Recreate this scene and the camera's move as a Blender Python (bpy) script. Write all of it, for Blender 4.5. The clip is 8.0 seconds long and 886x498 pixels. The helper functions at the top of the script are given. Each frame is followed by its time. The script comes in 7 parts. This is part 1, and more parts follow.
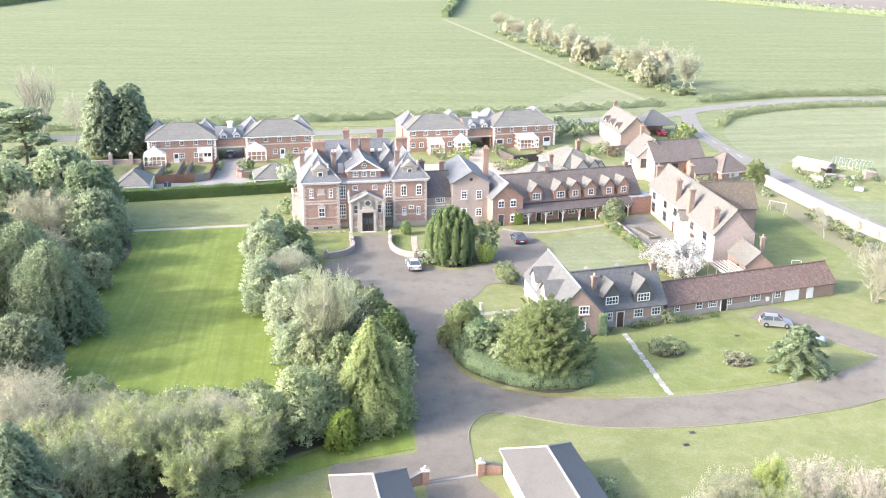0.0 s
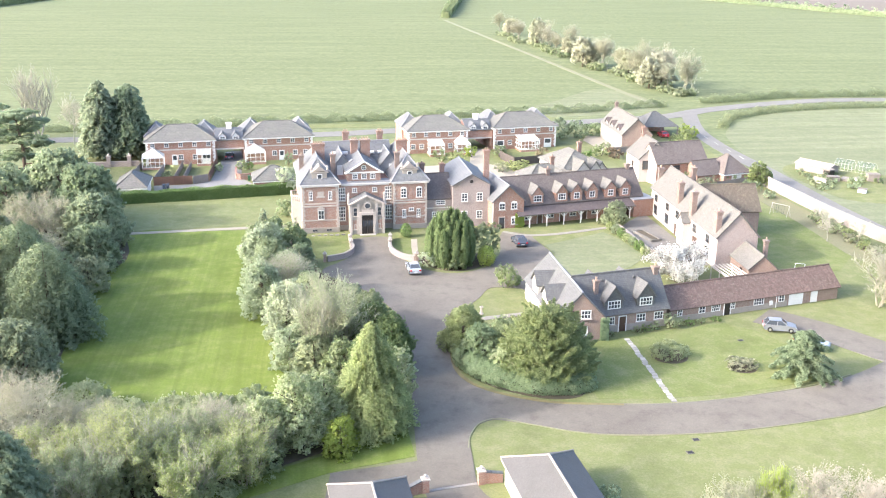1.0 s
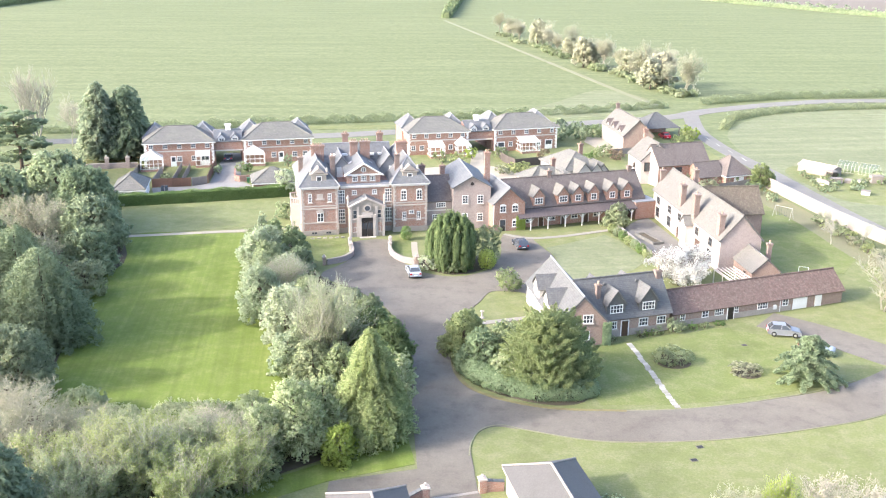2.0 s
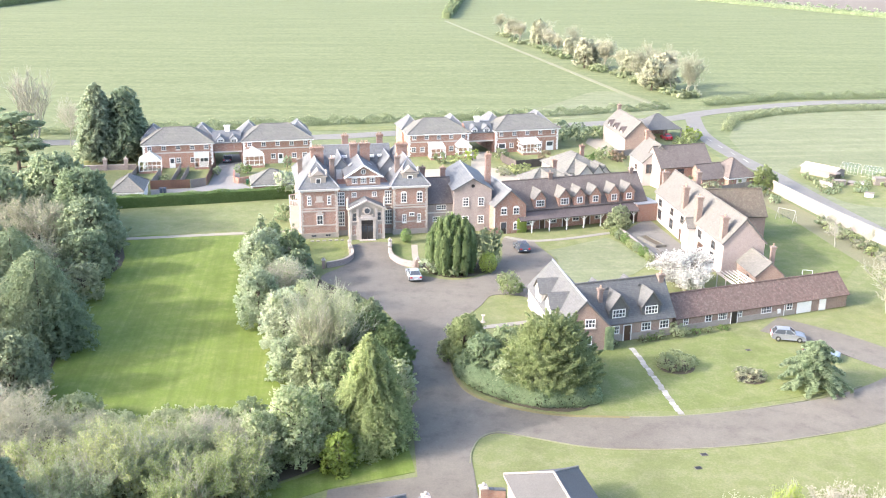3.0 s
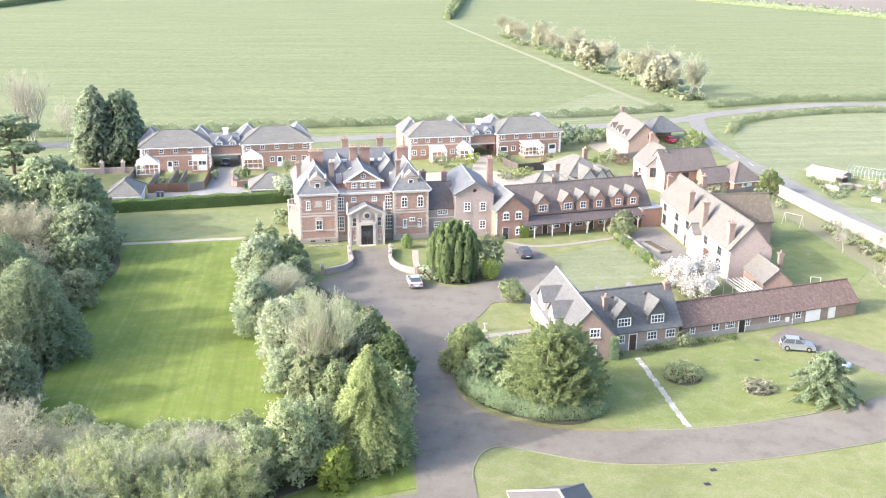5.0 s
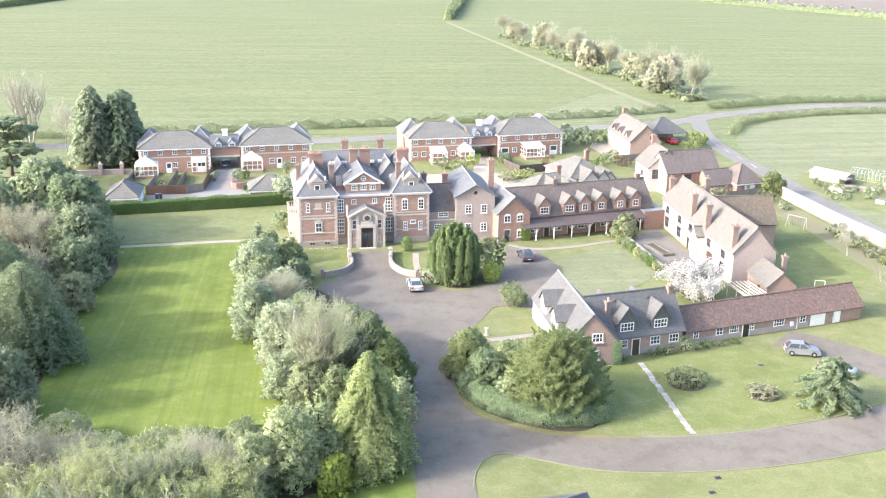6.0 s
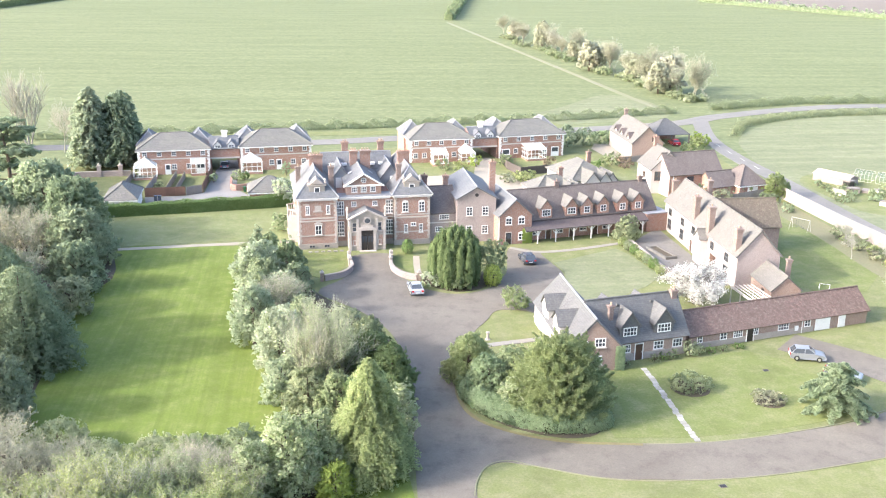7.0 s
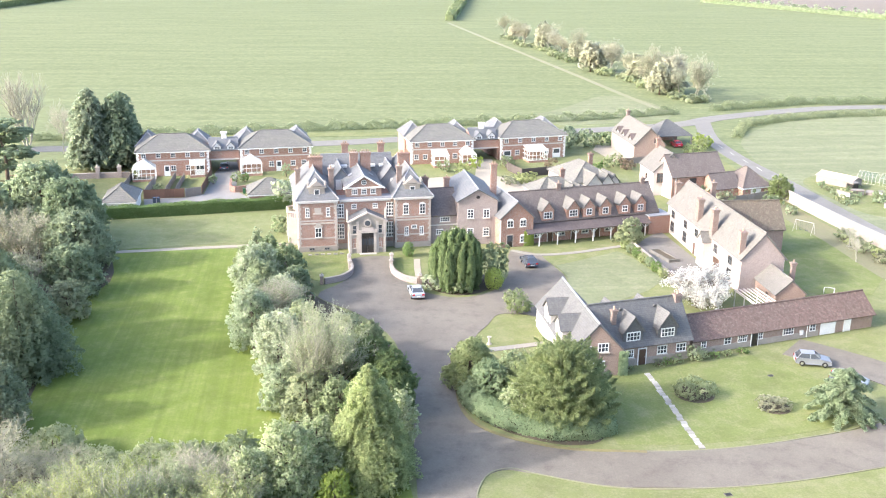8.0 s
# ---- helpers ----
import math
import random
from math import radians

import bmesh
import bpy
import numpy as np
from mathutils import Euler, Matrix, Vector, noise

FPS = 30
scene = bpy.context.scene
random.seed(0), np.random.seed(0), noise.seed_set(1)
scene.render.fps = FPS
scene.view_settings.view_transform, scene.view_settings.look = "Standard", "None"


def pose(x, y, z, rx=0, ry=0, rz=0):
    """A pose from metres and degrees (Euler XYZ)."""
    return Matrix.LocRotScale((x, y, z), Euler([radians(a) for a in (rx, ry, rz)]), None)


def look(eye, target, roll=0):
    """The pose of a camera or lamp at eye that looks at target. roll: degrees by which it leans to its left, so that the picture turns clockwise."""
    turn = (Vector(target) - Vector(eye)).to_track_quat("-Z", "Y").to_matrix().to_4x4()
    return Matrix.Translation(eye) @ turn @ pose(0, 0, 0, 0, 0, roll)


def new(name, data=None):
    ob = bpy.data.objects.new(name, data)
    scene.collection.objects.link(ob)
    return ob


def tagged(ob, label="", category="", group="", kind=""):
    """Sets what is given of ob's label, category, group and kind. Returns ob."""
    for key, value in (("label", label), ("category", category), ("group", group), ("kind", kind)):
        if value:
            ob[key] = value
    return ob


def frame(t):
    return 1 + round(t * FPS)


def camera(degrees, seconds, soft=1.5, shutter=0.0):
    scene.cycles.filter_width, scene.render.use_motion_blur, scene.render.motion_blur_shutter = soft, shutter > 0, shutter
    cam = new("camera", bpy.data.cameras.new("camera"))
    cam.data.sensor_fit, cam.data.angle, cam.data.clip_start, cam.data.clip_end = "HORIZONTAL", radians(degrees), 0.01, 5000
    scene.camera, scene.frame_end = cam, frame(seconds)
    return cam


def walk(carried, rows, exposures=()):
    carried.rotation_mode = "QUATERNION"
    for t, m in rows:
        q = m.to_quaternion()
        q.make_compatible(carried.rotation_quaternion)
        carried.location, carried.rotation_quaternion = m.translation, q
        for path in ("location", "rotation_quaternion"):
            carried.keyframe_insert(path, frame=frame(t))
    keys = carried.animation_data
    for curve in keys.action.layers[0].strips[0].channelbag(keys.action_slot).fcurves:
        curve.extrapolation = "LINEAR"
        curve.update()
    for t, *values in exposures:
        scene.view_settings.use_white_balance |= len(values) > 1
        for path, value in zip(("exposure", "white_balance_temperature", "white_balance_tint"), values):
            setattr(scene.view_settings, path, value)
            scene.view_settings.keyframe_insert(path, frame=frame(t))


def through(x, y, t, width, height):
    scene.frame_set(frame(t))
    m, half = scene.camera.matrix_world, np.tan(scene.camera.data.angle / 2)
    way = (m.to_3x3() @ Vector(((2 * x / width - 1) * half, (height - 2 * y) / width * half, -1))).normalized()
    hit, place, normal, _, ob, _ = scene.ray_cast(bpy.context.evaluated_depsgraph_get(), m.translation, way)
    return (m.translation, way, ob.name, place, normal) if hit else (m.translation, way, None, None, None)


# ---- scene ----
# ---------------------------------------------------------------- camera
cam = camera(48.4, 8.0, 1.1)
EYE = 48.5
PATH = []
for i in range(17):
    s = i / 16
    b = s * (s - 1)
    PATH.append((8.0 * s, pose(-0.272 * s - 0.198 * b, 11.467 * s - 0.092 * b, EYE - 0.144 * s - 0.074 * b,
                               90 - 17.701 + 0.116 * s - 0.021 * b, 0, 0.213 * s + 0.11 * b)
                 @ pose(0, 0, 0, 0, 0, 0.638 + 0.077 * s)))
walk(cam, PATH, [(0.0, 2.38, 6200, 14), (8.0, 2.38, 6200, 14)])

# ---------------------------------------------------------------- light
SUN_EL, SUN_AZ = radians(26.8), radians(201)      # azimuth of the sun, counter-clockwise from +x
world = bpy.data.worlds.new("sky")
scene.world = world
world.use_nodes = True
wn = world.node_tree
sky = wn.nodes.new("ShaderNodeTexSky")
sky.sky_type, sky.sun_disc = "NISHITA", False
sky.sun_elevation = SUN_EL
sky.sun_rotation = radians(90) - SUN_AZ
sky.air_density, sky.dust_density, sky.ozone_density = 1.0, 4.0, 0.7
wn.links.new(sky.outputs[0], wn.nodes["Background"].inputs[0])
wn.nodes["Background"].inputs[1].default_value = 0.15
sun = new("sun", bpy.data.lights.new("sun", "SUN"))
sun.data.energy, sun.data.angle, sun.data.color = 1.38, radians(1.2), (1.0, 0.95, 0.88)
SUNWARD = Vector((math.cos(SUN_AZ) * math.cos(SUN_EL), math.sin(SUN_AZ) * math.cos(SUN_EL), math.sin(SUN_EL)))
sun.matrix_world = look(SUNWARD * 300 + Vector((0, 150, 0)), (0, 150, 0))

# ---------------------------------------------------------------- materials


def shader(name):
    m = bpy.data.materials.new(name)
    m.use_nodes = True
    return m, m.node_tree.nodes, m.node_tree.links, m.node_tree.nodes["Principled BSDF"]


def noise_node(n, l, vec, scale, detail=4.0, rough=0.6):
    t = n.new("ShaderNodeTexNoise")
    t.inputs["Scale"].default_value, t.inputs["Detail"].default_value, t.inputs["Roughness"].default_value = scale, detail, rough
    l.new(vec, t.inputs["Vector"])
    return t.outputs["Fac"]


def ramp(n, l, fac, stops):
    r = n.new("ShaderNodeValToRGB")
    e = r.color_ramp.elements
    while len(e) < len(stops):
        e.new(0.5)
    for el, (p, c) in zip(e, stops):
        el.position, el.color = p, (*c, 1)
    l.new(fac, r.inputs[0])
    return r.outputs[0]


def mix(n, l, fac, a, b, mode="MIX"):
    x = n.new("ShaderNodeMix")
    x.data_type, x.blend_type = "RGBA", mode
    for s, v in ((0, fac), (6, a), (7, b)):
        if isinstance(v, (int, float)):
            x.inputs[s].default_value = v
        elif isinstance(v, tuple):
            x.inputs[s].default_value = (*v, 1)
        else:
            l.new(v, x.inputs[s])
    return x.outputs[2]


def bumped(n, l, p, height, strength, distance=0.02):
    b = n.new("ShaderNodeBump")
    b.inputs["Strength"].default_value, b.inputs["Distance"].default_value = strength, distance
    l.new(height, b.inputs["Height"])
    l.new(b.outputs[0], p.inputs["Normal"])


def plain(name, a, b=None, scale=0.6, fine=9.0, rough=0.8, metal=0.0, bump=0.3, vary=0.0):
    """A surface of two tones: broad blotches, fine grain, and some difference from object to object."""
    m, n, l, p = shader(name)
    pos = n.new("ShaderNodeTexCoord").outputs["Object"]
    b = b or tuple(v * 0.8 for v in a)
    big, small = noise_node(n, l, pos, scale), noise_node(n, l, pos, fine, 6)
    col = mix(n, l, ramp(n, l, big, [(0.3, (0, 0, 0)), (0.7, (1, 1, 1))]), a, b)
    col = mix(n, l, 0.35, col, ramp(n, l, small, [(0.25, tuple(v * 0.55 for v in a)), (0.75, tuple(min(1, v * 1.35) for v in a))]))
    if vary:
        r = n.new("ShaderNodeObjectInfo").outputs["Random"]
        col = mix(n, l, 1.0, col, ramp(n, l, r, [(0, (1 - vary,) * 3), (1, (1, 1, 1))]), "MULTIPLY")
    l.new(col, p.inputs["Base Color"])
    p.inputs["Roughness"].default_value, p.inputs["Metallic"].default_value = rough, metal
    if bump:
        bumped(n, l, p, small, bump)
    return m


def wall_vector(n, l):
    """Along the wall and up, whichever way the wall runs in its own house."""
    sep = n.new("ShaderNodeSeparateXYZ")
    l.new(n.new("ShaderNodeTexCoord").outputs["Object"], sep.inputs[0])
    add = n.new("ShaderNodeMath")
    l.new(sep.outputs[0], add.inputs[0]), l.new(sep.outputs[1], add.inputs[1])
    com = n.new("ShaderNodeCombineXYZ")
    l.new(add.outputs[0], com.inputs[0]), l.new(sep.outputs[2], com.inputs[1])
    return com.outputs[0], sep


def courses(name, a, b, mortar, width, height, gap, stain=None, rough=0.85, bump=0.5, patch=0.35, lichen=None):
    """Brickwork or tiling in courses, with broad weathering."""
    m, n, l, p = shader(name)
    vec, _ = wall_vector(n, l)
    pos = n.new("ShaderNodeTexCoord").outputs["Object"]
    t = n.new("ShaderNodeTexBrick")
    l.new(vec, t.inputs["Vector"])
    for key, v in (("Color1", (*a, 1)), ("Color2", (*b, 1)), ("Mortar", (*mortar, 1)), ("Scale", 1.0), ("Mortar Size", gap),
                   ("Brick Width", width), ("Row Height", height), ("Bias", 0.0), ("Mortar Smooth", 0.3)):
        t.inputs[key].default_value = v
    big, mid, small = noise_node(n, l, pos, 0.35, 5), noise_node(n, l, pos, 2.2, 6, 0.7), noise_node(n, l, pos, 14, 4)
    col = mix(n, l, ramp(n, l, big, [(0.35, (0, 0, 0)), (0.7, (patch,) * 3)]), t.outputs["Color"], stain or tuple(v * 0.7 for v in a))
    col = mix(n, l, ramp(n, l, mid, [(0.45, (0, 0, 0)), (0.75, (patch * 1.3,) * 3)]), col, tuple(v * 0.6 for v in (stain or a)))
    col = mix(n, l, 0.5, col, ramp(n, l, small, [(0.3, (0.72,) * 3), (0.7, (1, 1, 1))]), "MULTIPLY")
    if lichen:
        col = mix(n, l, ramp(n, l, noise_node(n, l, pos, 3.2, 8, 0.75), [(0.52, (0, 0, 0)), (0.68, (0.7,) * 3)]), col, lichen)
        col = mix(n, l, ramp(n, l, noise_node(n, l, pos, 1.3, 8, 0.75), [(0.3, (0.7,) * 3), (0.46, (0, 0, 0))]), col, tuple(0.55 * v for v in b))
    r = n.new("ShaderNodeObjectInfo").outputs["Random"]
    col = mix(n, l, 1.0, col, ramp(n, l, r, [(0, (0.9,) * 3), (1, (1, 1, 1))]), "MULTIPLY")
    l.new(col, p.inputs["Base Color"])
    p.inputs["Roughness"].default_value = rough
    bumped(n, l, p, t.outputs["Fac"], -bump, 0.015)
    return m


def leafy(name, a, b, shine=0.45, through=0.35):
    """Leaves: each one its own tone between a and b, with some light coming through."""
    m, n, l, p = shader(name)
    a, b, through = tuple(min(0.78, 1.24 * v) for v in a), tuple(min(0.78, 1.24 * v) for v in b), through + 0.07
    r = n.new("ShaderNodeNewGeometry").outputs["Random Per Island"]
    pos = n.new("ShaderNodeTexCoord").outputs["Object"]
    tone = n.new("ShaderNodeMapRange")
    tone.inputs["To Min"].default_value, tone.inputs["To Max"].default_value = 0.2, 0.85
    l.new(r, tone.inputs[0])
    col = mix(n, l, tone.outputs[0], a, b)
    col = mix(n, l, ramp(n, l, noise_node(n, l, pos, 0.5, 3), [(0.35, (0, 0, 0)), (0.7, (0.45,) * 3)]), col, tuple(0.7 * v for v in a))
    o = n.new("ShaderNodeObjectInfo").outputs["Random"]
    col = mix(n, l, 1.0, col, ramp(n, l, o, [(0, (0.8, 0.86, 0.8)), (1, (1.0, 1.0, 1.0))]), "MULTIPLY")
    l.new(col, p.inputs["Base Color"])
    p.inputs["Roughness"].default_value, p.inputs["Specular IOR Level"].default_value = shine + 0.15, 0.3
    tr = n.new("ShaderNodeBsdfTranslucent")
    l.new(col, tr.inputs[0])
    ms = n.new("ShaderNodeMixShader")
    ms.inputs[0].default_value = through
    l.new(p.outputs[0], ms.inputs[1]), l.new(tr.outputs[0], ms.inputs[2])
    l.new(ms.outputs[0], n["Material Output"].inputs[0])
    return m


def grassy(name, dark, light, dry, broad=0.05, stripe=None, stripe_dir=0.0, fine=5.0):
    """Grass: broad patches, tufts, fine blades, and mowing or drilling lines."""
    m, n, l, p = shader(name)
    pos = n.new("ShaderNodeTexCoord").outputs["Object"]
    a, b, c = noise_node(n, l, pos, broad, 5), noise_node(n, l, pos, 0.5, 6, 0.7), noise_node(n, l, pos, fine, 6, 0.75)
    col = mix(n, l, ramp(n, l, a, [(0.3, (0, 0, 0)), (0.7, (1, 1, 1))]), dark, light)
    col = mix(n, l, ramp(n, l, b, [(0.45, (0, 0, 0)), (0.72, (0.75,) * 3)]), col, dry)
    col = mix(n, l, ramp(n, l, noise_node(n, l, pos, 0.17, 6, 0.65), [(0.30, (0.6,) * 3), (0.5, (0, 0, 0))]), col, tuple(0.72 * v for v in dark))
    if stripe:
        mp = n.new("ShaderNodeMapping")
        mp.inputs["Rotation"].default_value[2] = radians(stripe_dir)
        mp.vector_type = "TEXTURE"
        mp.inputs["Scale"].default_value = (80, stripe, 1)
        l.new(pos, mp.inputs[0])
        s = noise_node(n, l, mp.outputs[0], 1.0, 5, 0.7)
        col = mix(n, l, ramp(n, l, s, [(0.40, (0.45,) * 3), (0.60, (0, 0, 0))]), col, tuple(0.68 * v for v in dark))
    col = mix(n, l, 0.5, col, ramp(n, l, c, [(0.25, (0.5,) * 3), (0.7, (1.15,) * 3)]), "MULTIPLY")
    l.new(col, p.inputs["Base Color"])
    p.inputs["Roughness"].default_value = 0.9
    p.inputs["Specular IOR Level"].default_value = 0.2
    bumped(n, l, p, c, 0.6, 0.05)
    return m


def tarmac(name, a, b, stain, rough=0.9):
    """Worn asphalt: pale and dark patches, damp stains, stone grain."""
    m, n, l, p = shader(name)
    pos = n.new("ShaderNodeTexCoord").outputs["Object"]
    big, mid, small = noise_node(n, l, pos, 0.07, 5, 0.65), noise_node(n, l, pos, 0.45, 7, 0.7), noise_node(n, l, pos, 7, 5, 0.7)
    col = mix(n, l, ramp(n, l, big, [(0.35, (0, 0, 0)), (0.65, (1, 1, 1))]), a, b)
    col = mix(n, l, ramp(n, l, mid, [(0.50, (0, 0, 0)), (0.72, (0.75,) * 3)]), col, stain)
    col = mix(n, l, ramp(n, l, mid, [(0.25, (0.5,) * 3), (0.42, (0, 0, 0))]), col, tuple(v * 1.25 for v in b))
    col = mix(n, l, 0.8, col, ramp(n, l, small, [(0.3, (0.75,) * 3), (0.7, (1.1,) * 3)]), "MULTIPLY")
    l.new(col, p.inputs["Base Color"])
    p.inputs["Roughness"].default_value = rough
    bumped(n, l, p, small, 0.3)
    return m


def clear_glass(name):
    m, n, l, p = shader(name)
    p.inputs["Base Color"].default_value = (0.9, 0.95, 0.95, 1)
    p.inputs["Roughness"].default_value, p.inputs["Transmission Weight"].default_value, p.inputs["IOR"].default_value = 0.02, 1.0, 1.3
    return m


BRICK = courses("red_brick", (0.36, 0.18, 0.128), (0.29, 0.14, 0.098), (0.41, 0.355, 0.30), 0.225, 0.075, 0.012, (0.29, 0.16, 0.115))
STACK = courses("sooty_rose_brick", (0.20, 0.142, 0.122), (0.155, 0.11, 0.095), (0.29, 0.25, 0.225), 0.225, 0.075, 0.012, (0.21, 0.16, 0.135))
HALL_BRICK = courses("hall_red_brick", (0.36, 0.192, 0.14), (0.285, 0.148, 0.108), (0.40, 0.35, 0.31), 0.225, 0.075, 0.012, (0.33, 0.225, 0.175))
CHIMNEYBRICK = courses("sooty_red_brick", (0.25, 0.135, 0.10), (0.20, 0.105, 0.08), (0.31, 0.27, 0.24), 0.225, 0.075, 0.012, (0.24, 0.16, 0.13))
MAUVE = courses("weathered_mauve_brick", (0.305, 0.25, 0.235), (0.25, 0.207, 0.195), (0.36, 0.32, 0.295), 0.225, 0.075, 0.012, (0.30, 0.245, 0.225))
BUFF = courses("rosy_buff_brick", (0.29, 0.20, 0.162), (0.235, 0.16, 0.13), (0.38, 0.32, 0.27), 0.225, 0.075, 0.012, (0.30, 0.21, 0.165))
SLATE = courses("grey_slate", (0.137, 0.146, 0.158), (0.103, 0.11, 0.12), (0.06, 0.063, 0.07), 0.3, 0.2, 0.012, (0.17, 0.175, 0.173), 0.7, patch=0.55, lichen=(0.185, 0.185, 0.168))
GREYTILE = courses("weathered_grey_tile", (0.150, 0.148, 0.140), (0.115, 0.114, 0.11), (0.065, 0.065, 0.06), 0.3, 0.26, 0.015, (0.175, 0.175, 0.145), 0.8, patch=0.5, lichen=(0.21, 0.21, 0.175))
DARKTILE = courses("dark_slate_tile", (0.115, 0.118, 0.122), (0.085, 0.088, 0.092), (0.045, 0.045, 0.048), 0.3, 0.2, 0.012, (0.14, 0.14, 0.128), 0.7, lichen=(0.155, 0.155, 0.135))
REDTILE = courses("old_red_clay_tile", (0.195, 0.128, 0.105), (0.130, 0.085, 0.073), (0.075, 0.052, 0.045), 0.17, 0.11, 0.012, (0.115, 0.085, 0.07), 0.85, patch=0.75, lichen=(0.225, 0.19, 0.155))
PLUMTILE = courses("plum_clay_tile", (0.152, 0.127, 0.116), (0.108, 0.090, 0.083), (0.066, 0.054, 0.05), 0.17, 0.11, 0.012, (0.17, 0.145, 0.132), 0.85, patch=0.5, lichen=(0.205, 0.185, 0.165))
PINKTILE = courses("pale_weathered_clay_tile", (0.163, 0.160, 0.149), (0.126, 0.123, 0.114), (0.08, 0.078, 0.073), 0.17, 0.11, 0.012, (0.155, 0.148, 0.136), 0.85, patch=0.5, lichen=(0.205, 0.197, 0.177))
PORCHTILE = courses("dark_plum_clay_tile", (0.115, 0.093, 0.092), (0.085, 0.068, 0.068), (0.05, 0.04, 0.04), 0.17, 0.11, 0.012, (0.13, 0.11, 0.105), 0.75, patch=0.5, lichen=(0.145, 0.125, 0.115))
MOSSTILE = courses("mossy_clay_tile", (0.17, 0.13, 0.10), (0.13, 0.10, 0.075), (0.08, 0.06, 0.05), 0.17, 0.11, 0.012, (0.12, 0.11, 0.08), 0.9, patch=0.6, lichen=(0.21, 0.19, 0.13))
STONE = plain("pale_limestone", (0.41, 0.37, 0.33), (0.33, 0.295, 0.26), 0.8, 8, 0.85)
GREYSTONE = plain("grey_weathered_stone", (0.31, 0.28, 0.245), (0.23, 0.21, 0.185), 0.9, 8, 0.9)
WHITE = plain("white_paint", (0.72, 0.72, 0.70), (0.65, 0.65, 0.63), 0.8, 12, 0.5, bump=0.08)
CREAM = plain("cream_render", (0.48, 0.455, 0.415), (0.41, 0.38, 0.34), 0.5, 6, 0.85, bump=0.2)
WORN = plain("weathered_pale_render", (0.34, 0.31, 0.28), (0.22, 0.19, 0.165), 0.5, 2.5, 0.9, bump=0.3)
LIMEWASH = plain("pink_white_limewash", (0.46, 0.415, 0.385), (0.38, 0.33, 0.30), 0.4, 5, 0.9, bump=0.3)
LEAD = plain("grey_lead", (0.22, 0.23, 0.25), (0.17, 0.18, 0.19), 0.5, 5, 0.5, bump=0.1)
POT = plain("buff_clay_pot", (0.33, 0.25, 0.18), (0.27, 0.19, 0.135), 2, 9, 0.85)
DARKDOOR = plain("black_painted_wood", (0.025, 0.022, 0.02), None, 1, 14, 0.4, bump=0.1)
BROWNDOOR = plain("dark_brown_painted_wood", (0.07, 0.04, 0.028), None, 1, 14, 0.45, bump=0.1)
PANE, _pn, _pl, _pp = shader("dark_window_glass")
_pp.inputs["Base Color"].default_value = (0.055, 0.064, 0.075, 1)
_pp.inputs["Roughness"].default_value, _pp.inputs["Specular IOR Level"].default_value = 0.06, 0.7
FELT = tarmac("stained_grey_roof_felt", (0.105, 0.103, 0.10), (0.085, 0.083, 0.081), (0.072, 0.07, 0.066), 0.8)
GLASS = clear_glass("conservatory_glass")
# Sky reflected in the glass roofs is put into this pale base colour.
SKYPANE, _gn, _gl, _gp = shader("sky_pale_translucent_glazing")
_gp.inputs["Base Color"].default_value = (0.36, 0.40, 0.42, 1)
_gp.inputs["Roughness"].default_value, _gp.inputs["Transmission Weight"].default_value = 0.32, 0.35
ASPHALT = tarmac("worn_asphalt", (0.125, 0.112, 0.092), (0.162, 0.147, 0.121), (0.085, 0.075, 0.061))
ROADTAR = tarmac("pale_road_asphalt", (0.150, 0.146, 0.134), (0.178, 0.173, 0.160), (0.118, 0.113, 0.102))
MEWSPAVE = tarmac("pale_block_paving", (0.190, 0.184, 0.172), (0.225, 0.218, 0.204), (0.155, 0.148, 0.136))
GRAVEL = plain("buff_gravel", (0.30, 0.27, 0.215), (0.24, 0.215, 0.17), 0.3, 6, 0.95, bump=0.5)
DIRT = plain("pale_trodden_earth", (0.19, 0.185, 0.122), (0.155, 0.175, 0.09), 0.08, 3, 0.95, bump=0.4)
MOSS = plain("mossy_brown_edging", (0.17, 0.155, 0.06), (0.13, 0.10, 0.06), 0.8, 5, 0.95, bump=0.5)
SOIL = plain("dark_leaf_mould", (0.075, 0.06, 0.04), (0.05, 0.05, 0.03), 0.4, 5, 0.95, bump=0.6)
PLOUGH = plain("brown_ploughed_earth", (0.155, 0.13, 0.105), (0.13, 0.11, 0.085), 0.01, 0.4, 0.95, bump=0.3)
PAVING = plain("pale_concrete_slab", (0.33, 0.31, 0.275), (0.26, 0.245, 0.22), 1.2, 9, 0.9, vary=0.3)
DARKPAVE = tarmac("grey_stone_flags", (0.135, 0.13, 0.118), (0.165, 0.16, 0.146), (0.085, 0.082, 0.07), 0.9)
BORDER = plain("weedy_border_soil", (0.165, 0.155, 0.09), (0.135, 0.15, 0.07), 0.4, 3, 0.95, bump=0.6)
PALESLAB = plain("pale_lime_slab", (0.42, 0.41, 0.385), (0.27, 0.27, 0.235), 1.6, 9, 0.9, vary=0.4)
DARKFENCE = plain("dark_brown_fence_wood", (0.085, 0.072, 0.065), (0.065, 0.055, 0.05), 1.0, 12, 0.85, vary=0.25)
FENCE = plain("brown_fence_wood", (0.16, 0.09, 0.06), (0.12, 0.07, 0.05), 1.0, 12, 0.85, vary=0.25)
GREYWOOD = plain("weathered_grey_wood", (0.26, 0.23, 0.20), (0.19, 0.17, 0.15), 1.0, 12, 0.9, vary=0.2)
BARK = plain("brown_bark", (0.13, 0.10, 0.075), (0.09, 0.07, 0.05), 1.5, 9, 0.95, bump=0.7)
RUBBER = plain("black_rubber", (0.02, 0.02, 0.02), None, 2, 20, 0.9, bump=0)
